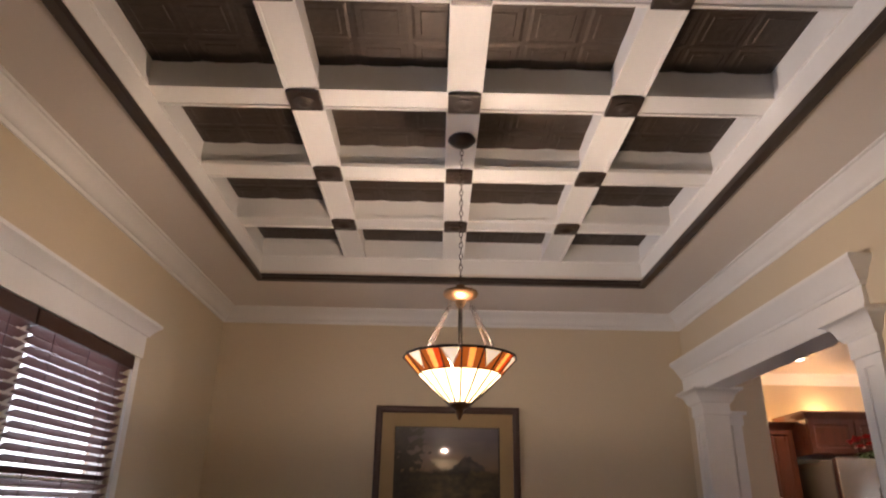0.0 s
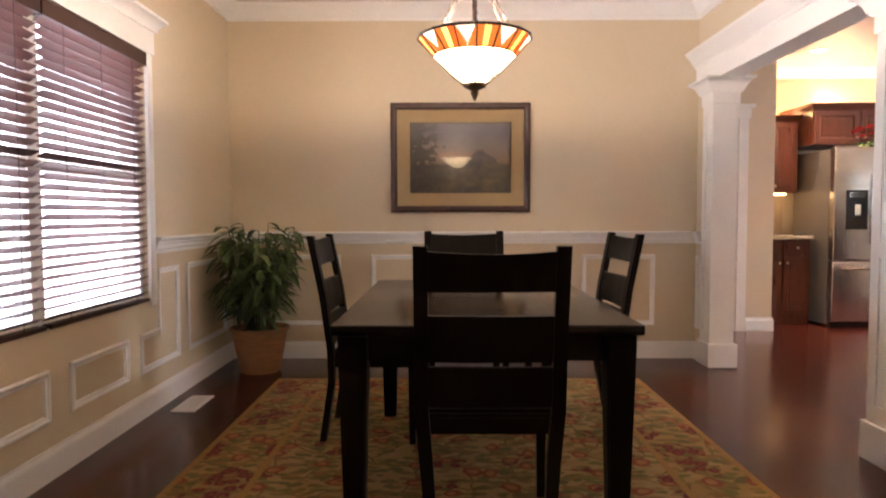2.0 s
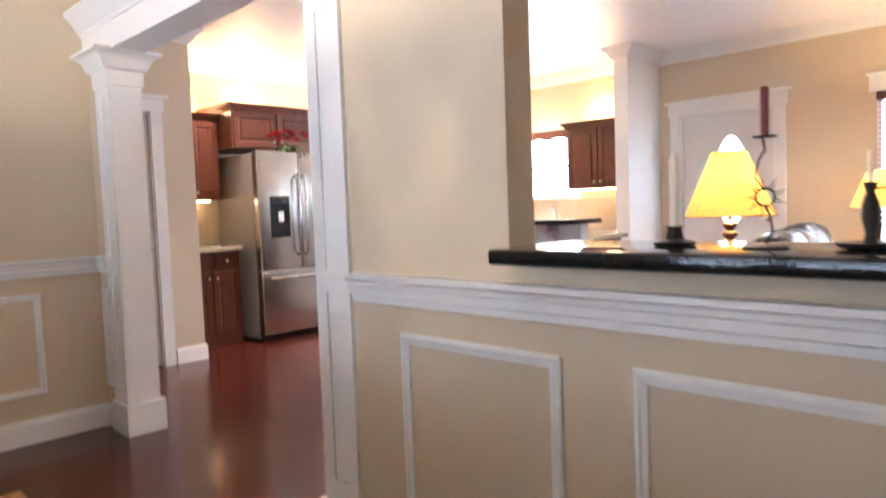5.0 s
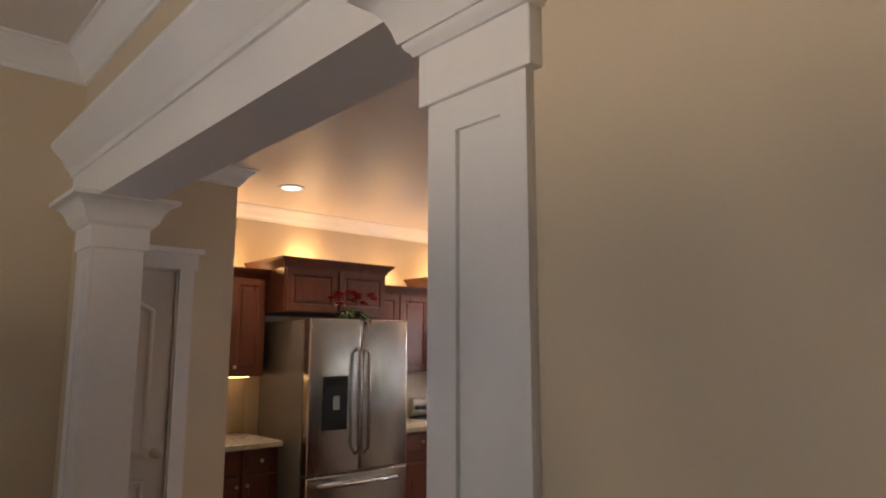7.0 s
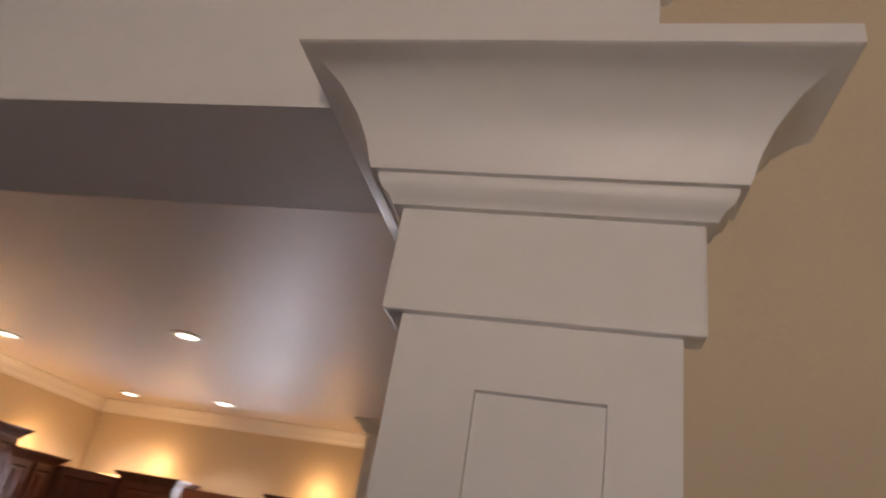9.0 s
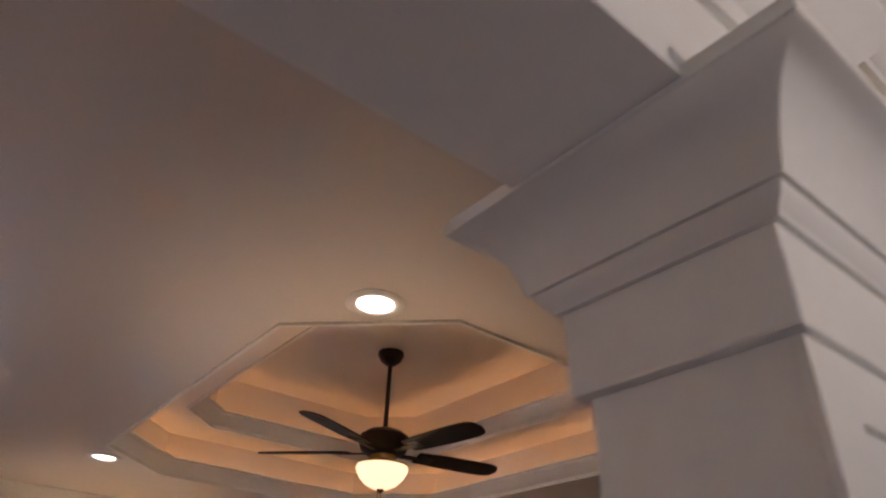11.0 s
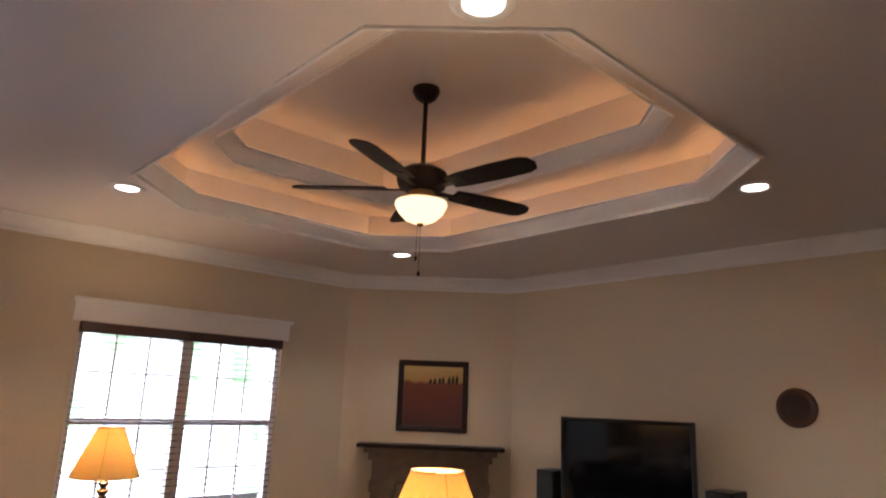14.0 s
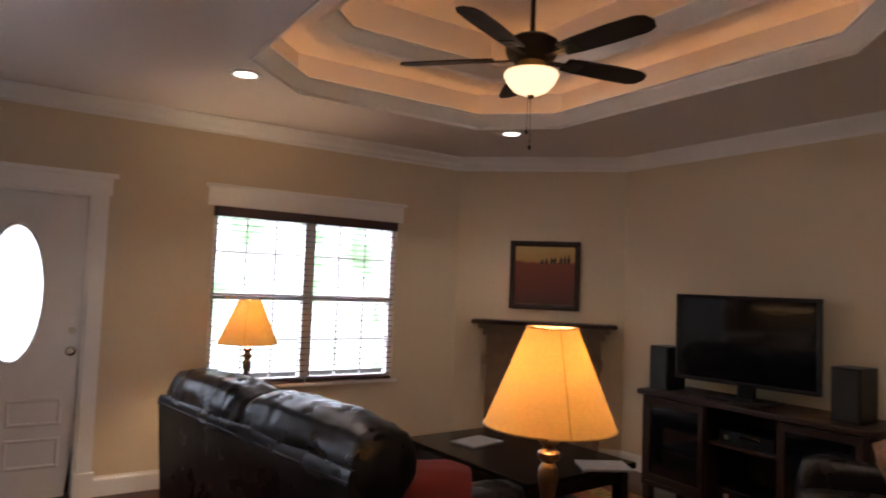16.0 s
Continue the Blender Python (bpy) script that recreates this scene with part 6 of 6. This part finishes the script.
def cabinet(name, origin, w, depth, z0, z1, doors, label, crown=0.0, drawers=0.0, turn=0, group="kitchen cabinets"):
    """A cabinet with its back at local y = 0 and its doors at y = -depth, its left end at x = 0."""
    c = thing(name, label, "cabinet", group, Matrix.Translation((*origin, 0)) @ Matrix.Rotation(radians(turn), 4, "Z"))
    part("body", bbox(0, w, -depth + 0.02, 0, z0, z1, 0.002), "cherry", c)
    top = z1 - 0.02
    if drawers:
        n = max(1, doors)
        for i in range(n):
            a, b = w * i / n + 0.012, w * (i + 1) / n - 0.012
            dr = part("drawer_front", bbox(a, b, -depth, -depth + 0.02, z1 - drawers, z1 - 0.015, 0.004), "cherry", c)
            k = lathe([(0, 0), (0.006, 0), (0.006, 0.015), (0.014, 0.02), (0.012, 0.03), (0, 0.032)], 12)
            bmesh.ops.transform(k, matrix=Matrix.Translation(((a + b) / 2, -depth, z1 - drawers / 2 - 0.005)) @ Matrix.Rotation(radians(90), 4, "X"), verts=k.verts[:])
            part("knob", k, "satin_metal", dr, smooth=40)
        top = z1 - drawers - 0.02
    bot = z0 + (0.11 if z0 < 0.05 else 0.012)
    for i in range(doors):
        a, b = w * i / doors + 0.01, w * (i + 1) / doors - 0.01
        d = part("cabinet_door", bbox(a, b, -depth + 0.004, -depth + 0.019, bot, top, 0.003), "cherry", c, "raised-panel cherry door")
        m = Matrix(((1, 0, 0, 0), (0, 0, -1, -depth + 0.004), (0, 1, 0, 0), (0, 0, 0, 1)))
        part("stile_frame", sweep([(0, 0), (0, 0.008), (0.05, 0.008), (0.058, 0.0)], rect(a, b, bot, top), True, m), "cherry", d)
        if b - a > 0.18:
            part("raised_field", bbox(a + 0.075, b - 0.075, -depth - 0.004, -depth + 0.006, bot + 0.075, top - 0.075, 0.006), "cherry", d)
        k = lathe([(0, 0), (0.006, 0), (0.006, 0.015), (0.014, 0.02), (0.012, 0.03), (0, 0.032)], 12)
        kx = (b - 0.03 if i % 2 == 0 and doors > 1 else a + 0.03)
        kz = bot + 0.06 if z0 > 0.5 else top - 0.06
        bmesh.ops.transform(k, matrix=Matrix.Translation((kx, -depth - 0.003, kz)) @ Matrix.Rotation(radians(90), 4, "X"), verts=k.verts[:])
        part("knob", k, "satin_metal", d, smooth=40)
    if crown:
        prof = [(0, -0.02), (-0.006, -0.02), (-0.012, 0.0), (-0.03, 0.022), (-0.05, 0.04), (-0.056, 0.055), (0, 0.055)]
        part("crown", sweep([(-o_, h_) for o_, h_ in prof], [(w, -0.001), (w, -depth), (0, -depth), (0, -0.001)], False, Matrix.Translation((0, 0, z1))), "cherry", c, "cherry crown moulding", smooth=35)
    return c


UP = "cherry wood wall cabinet with raised-panel doors"
cabinet("wall_cabinet", (3.702, YK), 0.575, 0.33, 1.36, 2.12, 2, UP, 0.05)
cabinet("wall_cabinet", (4.285, YK), 0.94, 0.60, 1.84, 2.20, 2, "deep cherry cabinet above the refrigerator", 0.05)
cabinet("wall_cabinet", (5.232, YK), 0.70, 0.33, 1.36, 2.07, 2, UP, 0.05)
cabinet("wall_cabinet", (5.94, YK), 0.74, 0.36, 1.74, 2.18, 2, "cherry cabinet above the microwave", 0.05)
cabinet("wall_cabinet", (6.69, YK), 0.535, 0.33, 1.36, 2.05, 2, UP, 0.05)
bm = bmesh.new()
dg = [(7.23, YK), (XL, YK), (XL, YK - 0.68), (XL - 0.33, YK - 0.68), (7.23, YK - 0.33)]
lo, hi = [bm.verts.new((x, y, 1.36)) for x, y in dg], [bm.verts.new((x, y, 2.05)) for x, y in dg]
bm.faces.new(lo)
bm.faces.new(hi)
for i in range(5):
    bm.faces.new((lo[i], lo[(i + 1) % 5], hi[(i + 1) % 5], hi[i]))
cc = thing("corner_cabinet", "cherry corner wall cabinet", "cabinet", "kitchen cabinets")
part("body", bm, "cherry", cc)
d0, d1 = Vector((7.23, YK - 0.33)), Vector((XL - 0.33, YK - 0.68))
e_ = (d1 - d0).normalized()
mdg = Matrix(((e_.x, 0, e_.y, d0.x), (e_.y, 0, -e_.x, d0.y), (0, 1, 0, 0), (0, 0, 0, 1)))
part("cabinet_door", sweep([(0, 0), (0, 0.018), (0.05, 0.018), (0.058, 0.006), (0.06, 0)], rect(0.02, (d1 - d0).length - 0.02, 1.38, 2.03), True, mdg), "cherry", cc)
cabinet("wall_cabinet", (XL, YK - 0.69), 0.52, 0.33, 1.36, 2.05, 1, "cherry wall cabinet beside the kitchen window", 0.05, turn=-90)
cabinet("wall_cabinet", (XL, 5.60), 0.80, 0.33, 1.36, 2.05, 2, "cherry wall cabinet beside the kitchen window", 0.05, turn=-90)
val = bmesh.new()
pts = [(KY0 - 0.02, 2.05), (KY1 + 0.02, 2.05)] + [(KY1 + 0.02 - (KY1 - KY0 + 0.04) * i / 24, 1.93 + 0.035 * abs(math.sin(i / 24 * math.pi * 3))) for i in range(25)]
f_, b_ = [val.verts.new((XL - 0.31, y, z)) for y, z in pts], [val.verts.new((XL - 0.29, y, z)) for y, z in pts]
val.faces.new(f_)
val.faces.new(b_[::-1])
for i in range(len(pts)):
    val.faces.new((f_[i], f_[(i + 1) % len(pts)], b_[(i + 1) % len(pts)], b_[i]))
solid("window_valance", val, "cherry", "scalloped cherry wood valance over the kitchen window", "valance")
LOW = "cherry base cabinet with drawers under the counter"
cabinet("base_cabinet", (3.702, YK), 0.575, 0.62, 0.0, 0.875, 2, LOW, drawers=0.16)
cabinet("base_cabinet", (5.29, YK), 0.64, 0.62, 0.0, 0.875, 1, LOW, drawers=0.16)
cabinet("base_cabinet", (6.70, YK), 0.57, 0.62, 0.0, 0.875, 2, LOW, drawers=0.16)
cabinet("base_cabinet", (XL, 7.06), 2.2, 0.62, 0.0, 0.875, 4, LOW, drawers=0.16, turn=-90)
solid("worktop", bbox(3.702, 4.285, YK - 0.66, YK, 0.877, 0.915, 0.006), "light_granite", "beige granite worktop beside the refrigerator", "worktop")
solid("worktop", bbox(5.285, 5.935, YK - 0.66, YK, 0.877, 0.915, 0.006), "light_granite", "beige granite worktop between refrigerator and range", "worktop")
solid("worktop", boxes((6.695, XL, YK - 0.66, YK, 0.877, 0.915), (XL - 0.66, XL, 4.82, YK - 0.66, 0.877, 0.915)), "light_granite", "beige granite worktop along the kitchen walls", "worktop")
setting("trim_backsplash", boxes((3.702, 4.285, YK - 0.012, YK, 0.916, 1.358), (5.245, XL - 0.02, YK - 0.012, YK, 0.916, 1.358), (XL - 0.012, XL, 4.80, YK - 0.014, 0.916, KZ0)), "backsplash", "tan stone tile backsplash", "backsplash")
for k, (x0, x1) in enumerate(((3.75, 4.25), (5.27, 5.8), (6.65, 7.6))):
    solid("undercabinet_light", boxes((x0, x1, YK - 0.14, YK - 0.11, 1.345, 1.358)), "strip", "warm strip light under the wall cabinets", "strip light", group="cabinet lights")
solid("undercabinet_light", boxes((XL - 0.14, XL - 0.11, 4.85, 5.6, 1.345, 1.358)), "strip", "warm strip light under the wall cabinets", "strip light", group="cabinet lights")
for x0, x1, z in ((3.75, 4.25, 2.125), (4.4, 5.1, 2.205), (5.3, 5.85, 2.075), (6.0, 6.6, 2.185), (6.75, 7.5, 2.055)):
    solid("cabinet_top_light", boxes((x0, x1, YK - 0.12, YK - 0.09, z, z + 0.015)), "strip", "warm strip light lying on top of the cabinets", "strip light", group="cabinet lights")
    lamp("cabinet_top_glow", "POINT", pose((x0 + x1) / 2, YK - 0.14, z + 0.12), 5, (1.0, 0.6, 0.25), 0.08)
solid("cabinet_top_light", boxes((XL - 0.12, XL - 0.09, 6.6, 7.4, 2.055, 2.07)), "strip", "warm strip light lying on top of the cabinets", "strip light", group="cabinet lights")
lamp("cabinet_top_glow", "POINT", pose(XL - 0.14, 6.9, 2.2), 5, (1.0, 0.6, 0.25), 0.08)
solid("cabinet_top_light", boxes((XL - 0.12, XL - 0.09, 4.9, 5.6, 2.055, 2.07)), "strip", "warm strip light lying on top of the cabinets", "strip light", group="cabinet lights")
lamp("cabinet_top_glow", "POINT", pose(XL - 0.14, 5.3, 2.2), 5, (1.0, 0.6, 0.25), 0.08)
for x, y in ((4.2, 6.9), (5.83, 7.02), (7.43, 7.1), (7.3, 6.1), (5.4, 5.4)):
    downlight(x, y, 70)
window("window_3", XL, KY0, KY1, KZ0, KZ1, 1, "white kitchen window full of daylight", False, 1)

# refrigerator
fr_ = thing("refrigerator", "stainless steel french-door refrigerator with a dispenser", "refrigerator", at=pose(4.365, 6.85, 0) @ Matrix.Scale(1.022, 4, (0, 0, 1)))
W_ = 0.90
part("body", bbox(0, W_, 0.09, 0.77, 0.02, 1.74, 0.006), "grey_side", fr_, "dark grey cabinet sides")
part("door", bbox(0.002, W_ / 2 - 0.003, 0, 0.085, 0.66, 1.755, 0.012, 3), "steel", fr_, "left stainless door", smooth=40)
part("door", bbox(W_ / 2 + 0.003, W_ - 0.002, 0, 0.085, 0.66, 1.755, 0.012, 3), "steel", fr_, "right stainless door", smooth=40)
part("freezer_drawer", bbox(0.002, W_ - 0.002, 0, 0.085, 0.06, 0.65, 0.012, 3), "steel", fr_, "stainless freezer drawer", smooth=40)
part("toe_grille", boxes((0.02, W_ - 0.02, 0.05, 0.09, 0.0, 0.055)), "black_plastic", fr_)
dp = part("dispenser", bbox(0.12, 0.33, -0.006, 0.004, 0.96, 1.34, 0.004), "black_plastic", fr_, "black water dispenser")
part("display", boxes((0.145, 0.305, -0.009, -0.006, 1.27, 1.32)), "screen", dp)
part("paddle", bbox(0.195, 0.255, -0.02, -0.006, 1.1, 1.2, 0.004), "steel", dp)
for x in (W_ / 2 - 0.04, W_ / 2 + 0.04):
    bm = bmesh.new()
    tube(bm, [(x, 0.0, 0.78), (x, -0.05, 0.82), (x, -0.062, 1.15), (x, -0.05, 1.5), (x, 0.0, 1.54)], 0.013, 10)
    part("handle", bm, "steel", fr_, "curved bar handle", smooth=60)
bm = bmesh.new()
tube(bm, [(0.1, 0, 0.58), (0.13, -0.05, 0.585), (W_ / 2, -0.06, 0.585), (W_ - 0.13, -0.05, 0.585), (W_ - 0.1, 0, 0.58)], 0.013, 10)
part("handle", bm, "steel", fr_, smooth=60)

# flowers on the refrigerator
fl = thing("flower_arrangement", "red silk flowers with dark leaves on the refrigerator", "flowers", at=pose(4.80, 7.0, 1.78))
part("bowl", lathe([(0, 0), (0.07, 0), (0.1, 0.03), (0.11, 0.06), (0.1, 0.06), (0.06, 0.02), (0, 0.015)], 24), "black_metal", fl, smooth=40)
rng = random.Random(9)
lv = bmesh.new()
for i in range(70):
    a = rng.uniform(0, 6.283)
    leaf(lv, Vector((0, 0, 0.05)), Vector((math.cos(a) * 1.6, math.sin(a), rng.uniform(0.0, 0.9))), rng.uniform(0.12, 0.24), 0.04, 0.5)
for i in range(16):
    a, r = rng.uniform(0, 6.283), rng.uniform(0.02, 0.2)
    c_ = Vector((1.2 * r * math.cos(a), 0.6 * r * math.sin(a), 0.12 + rng.uniform(0, 0.1)))
    bl_ = bmesh.new()
    for j in range(16):
        b = rng.uniform(0, 6.283)
        leaf(bl_, c_, Vector((math.cos(b), math.sin(b), rng.uniform(0, 1.3))), rng.uniform(0.035, 0.06), 0.036, 0.2)
    part("blossom", bl_, "flower", fl, "red silk blossom")
part("leaves", lv, "leaf", fl)

# microwave and range
mw = thing("microwave", "stainless steel microwave over the range", "microwave", at=pose(5.94, YK - 0.40, 1.36))
part("body", bbox(0, 0.75, 0.03, 0.39, 0, 0.37, 0.004), "grey_side", mw)
part("door", bbox(0, 0.56, 0, 0.03, 0.005, 0.365, 0.006), "steel", mw)
part("window", boxes((0.05, 0.45, -0.003, 0.0, 0.08, 0.28)), "screen", mw)
part("control_panel", bbox(0.565, 0.75, 0, 0.03, 0.005, 0.365, 0.006), "black_plastic", mw)
bm = bmesh.new()
tube(bm, [(0.52, 0, 0.05), (0.52, -0.04, 0.08), (0.52, -0.04, 0.29), (0.52, 0, 0.32)], 0.009, 8)
part("handle", bm, "black_plastic", mw, smooth=60)
rg = thing("range", "stainless steel kitchen range under the microwave", "range", at=pose(5.94, YK - 0.66, 0))
part("body", bbox(0, 0.75, 0.03, 0.65, 0.0, 0.9, 0.004), "steel", rg)
part("cooktop", bbox(0, 0.75, 0, 0.65, 0.9, 0.915, 0.003), "black_plastic", rg)
part("oven_door", bbox(0.01, 0.74, 0, 0.03, 0.2, 0.74, 0.006), "steel", rg)
part("back_panel", bbox(0, 0.75, 0.57, 0.645, 0.915, 1.10, 0.02, 3), "steel", rg, "curved stainless control panel", smooth=50)
part("display", bbox(0.2, 0.55, 0.562, 0.572, 0.97, 1.06, 0.003), "screen", rg, "dark glass display")
for x in (0.06, 0.13, 0.62, 0.69):
    k = lathe([(0, 0), (0.024, 0), (0.022, 0.02), (0, 0.022)], 16)
    bmesh.ops.transform(k, matrix=Matrix.Translation((x, 0.57, 1.01)) @ Matrix.Rotation(radians(90), 4, "X"), verts=k.verts[:])
    part("knob", k, "black_plastic", rg, smooth=40)

# island with a raised granite bar
isl = thing("kitchen_island", "white kitchen island with a raised dark granite bar", "kitchen island", at=pose(6.0, 5.15, 0))
part("body", bbox(-0.06, 0.06, -0.75, 0.75, 0, 1.03, 0.004), "trim", isl)
part("bar_top", bbox(-0.32, 0.12, -0.85, 0.85, 1.03, 1.07, 0.012), "granite", isl, "black granite bar top")
for y in (-0.5, 0.5):
    bm = bmesh.new()
    pr = [(-0.06, 1.03), (-0.24, 1.03), (-0.24, 0.99), (-0.16, 0.93), (-0.1, 0.84), (-0.06, 0.78)]
    f_, b_ = [bm.verts.new((x, y - 0.03, z)) for x, z in pr], [bm.verts.new((x, y + 0.03, z)) for x, z in pr]
    bm.faces.new(f_)
    bm.faces.new(b_[::-1])
    for i in range(len(pr)):
        bm.faces.new((f_[i], f_[(i + 1) % len(pr)], b_[(i + 1) % len(pr)], b_[i]))
    part("bracket", bm, "trim", isl, "white scrolled bracket")
part("cabinet_side", bbox(0.06, 0.62, -0.75, 0.75, 0, 0.88, 0.004), "cherry", isl)
part("worktop", bbox(0.06, 0.66, -0.8, 0.8, 0.88, 0.915, 0.006), "light_granite", isl)
bm = bmesh.new()
tube(bm, [(0, 0, 0), (0, 0, 0.2), (-0.03, 0, 0.26), (-0.09, 0, 0.27), (-0.13, 0, 0.22)], 0.012, 10)
solid("tap", bm, "satin_metal", "chrome kitchen tap on the island worktop", "tap", smooth=60, at=pose(6.45, 5.0, 0.915))

ip = thing("bowl_plant", "small green plant in a brown bowl on the island bar", "plant", at=pose(5.88, 5.27, 1.07) @ Matrix.Scale(1.4, 4))
part("bowl", lathe([(0, 0), (0.05, 0), (0.09, 0.05), (0.095, 0.11), (0.08, 0.12), (0.06, 0.1), (0, 0.09)], 24), "frame_wood", ip, smooth=40)
lv = bmesh.new()
for i in range(80):
    a = rng.uniform(0, 6.283)
    leaf(lv, Vector((rng.uniform(-0.04, 0.04), rng.uniform(-0.04, 0.04), 0.1)), Vector((math.cos(a), math.sin(a), rng.uniform(0.3, 2.0))), rng.uniform(0.12, 0.26), 0.025, rng.uniform(0.2, 0.7))
part("leaves", lv, "leaf", ip)

# on the granite ledge
LZ_ = 1.0965
cs = thing("candle_stand", "black wrought-iron sun candle stand with a red candle", "candle holder", at=pose(2.58, 1.845, LZ_, 0, 0, 118) @ Matrix.Scale(0.7, 4))
part("base", lathe([(0, 0), (0.06, 0), (0.07, 0.006), (0.05, 0.014), (0, 0.012)], 28), "iron", cs, smooth=40)
bm = bmesh.new()
tube(bm, [(0, 0, 0.01), (-0.02, 0, 0.05), (-0.012, 0, 0.1), (0.0, 0, 0.13)], 0.004, 6)
tube(bm, [(0, 0, 0.17), (0.028, 0, 0.21), (0.018, 0, 0.26), (0.0, 0, 0.29), (0.005, 0, 0.325)], 0.004, 6)
part("stem", bm, "iron", cs, smooth=60)
bm = bmesh.new()
tube(bm, [(0.026 * math.cos(6.283 * i / 20), 0, 0.152 + 0.026 * math.sin(6.283 * i / 20)) for i in range(20)], 0.004, 6, True)
for i in range(9):
    a = 6.283 * i / 9
    p = [(0.028 * math.cos(a - 0.2), 0, 0.152 + 0.028 * math.sin(a - 0.2)), (0.062 * math.cos(a), 0, 0.152 + 0.062 * math.sin(a)), (0.028 * math.cos(a + 0.2), 0, 0.152 + 0.028 * math.sin(a + 0.2))]
    tube(bm, p, 0.0025, 5)
part("sun", bm, "iron", cs, "open wrought-iron sun", smooth=60)
part("drip_dish", lathe([(0, 0.325), (0.03, 0.327), (0.035, 0.332), (0, 0.33)], 20), "iron", cs)
part("candle", lathe([(0, 0.33), (0.0115, 0.33), (0.0115, 0.475), (0, 0.478)], 16), "candle_red", cs, "dark red candle", smooth=50)
cp = thing("pitcher_holder", "dark metal pitcher candle holder on a round dish", "candle holder", at=pose(2.57, 1.655, LZ_) @ Matrix.Scale(0.62, 4))
part("dish", lathe([(0, 0.008), (0.05, 0.004), (0.06, 0), (0.09, 0.012), (0.095, 0.024), (0.07, 0.022), (0, 0.018)], 32), "iron", cp, smooth=40)
part("pitcher", lathe([(0, 0.02), (0.02, 0.02), (0.014, 0.05), (0.026, 0.1), (0.024, 0.14), (0.012, 0.175), (0.02, 0.2), (0.022, 0.205), (0, 0.2)], 24), "iron", cp, smooth=40)
bm = bmesh.new()
tube(bm, [(0.01, -0.01, 0.185), (0.04, -0.04, 0.19), (0.05, -0.05, 0.16), (0.02, -0.02, 0.11)], 0.004, 6)
part("handle", bm, "iron", cp, smooth=60)
part("candle", lathe([(0, 0.2), (0.009, 0.2), (0.009, 0.3), (0, 0.302)], 14), "candle_white", cp, "ivory taper candle", smooth=50)
wc = thing("taper_holder", "low dark candle holder with an ivory taper", "candle holder", at=pose(2.62, 2.06, LZ_))
part("base", lathe([(0, 0), (0.045, 0), (0.05, 0.008), (0.02, 0.016), (0.016, 0.04), (0.02, 0.045), (0, 0.045)], 24), "iron", wc, smooth=40)
part("candle", lathe([(0, 0.04), (0.011, 0.04), (0.0105, 0.2), (0.004, 0.215), (0, 0.22)], 14), "candle_white", wc, "ivory taper candle", smooth=50)
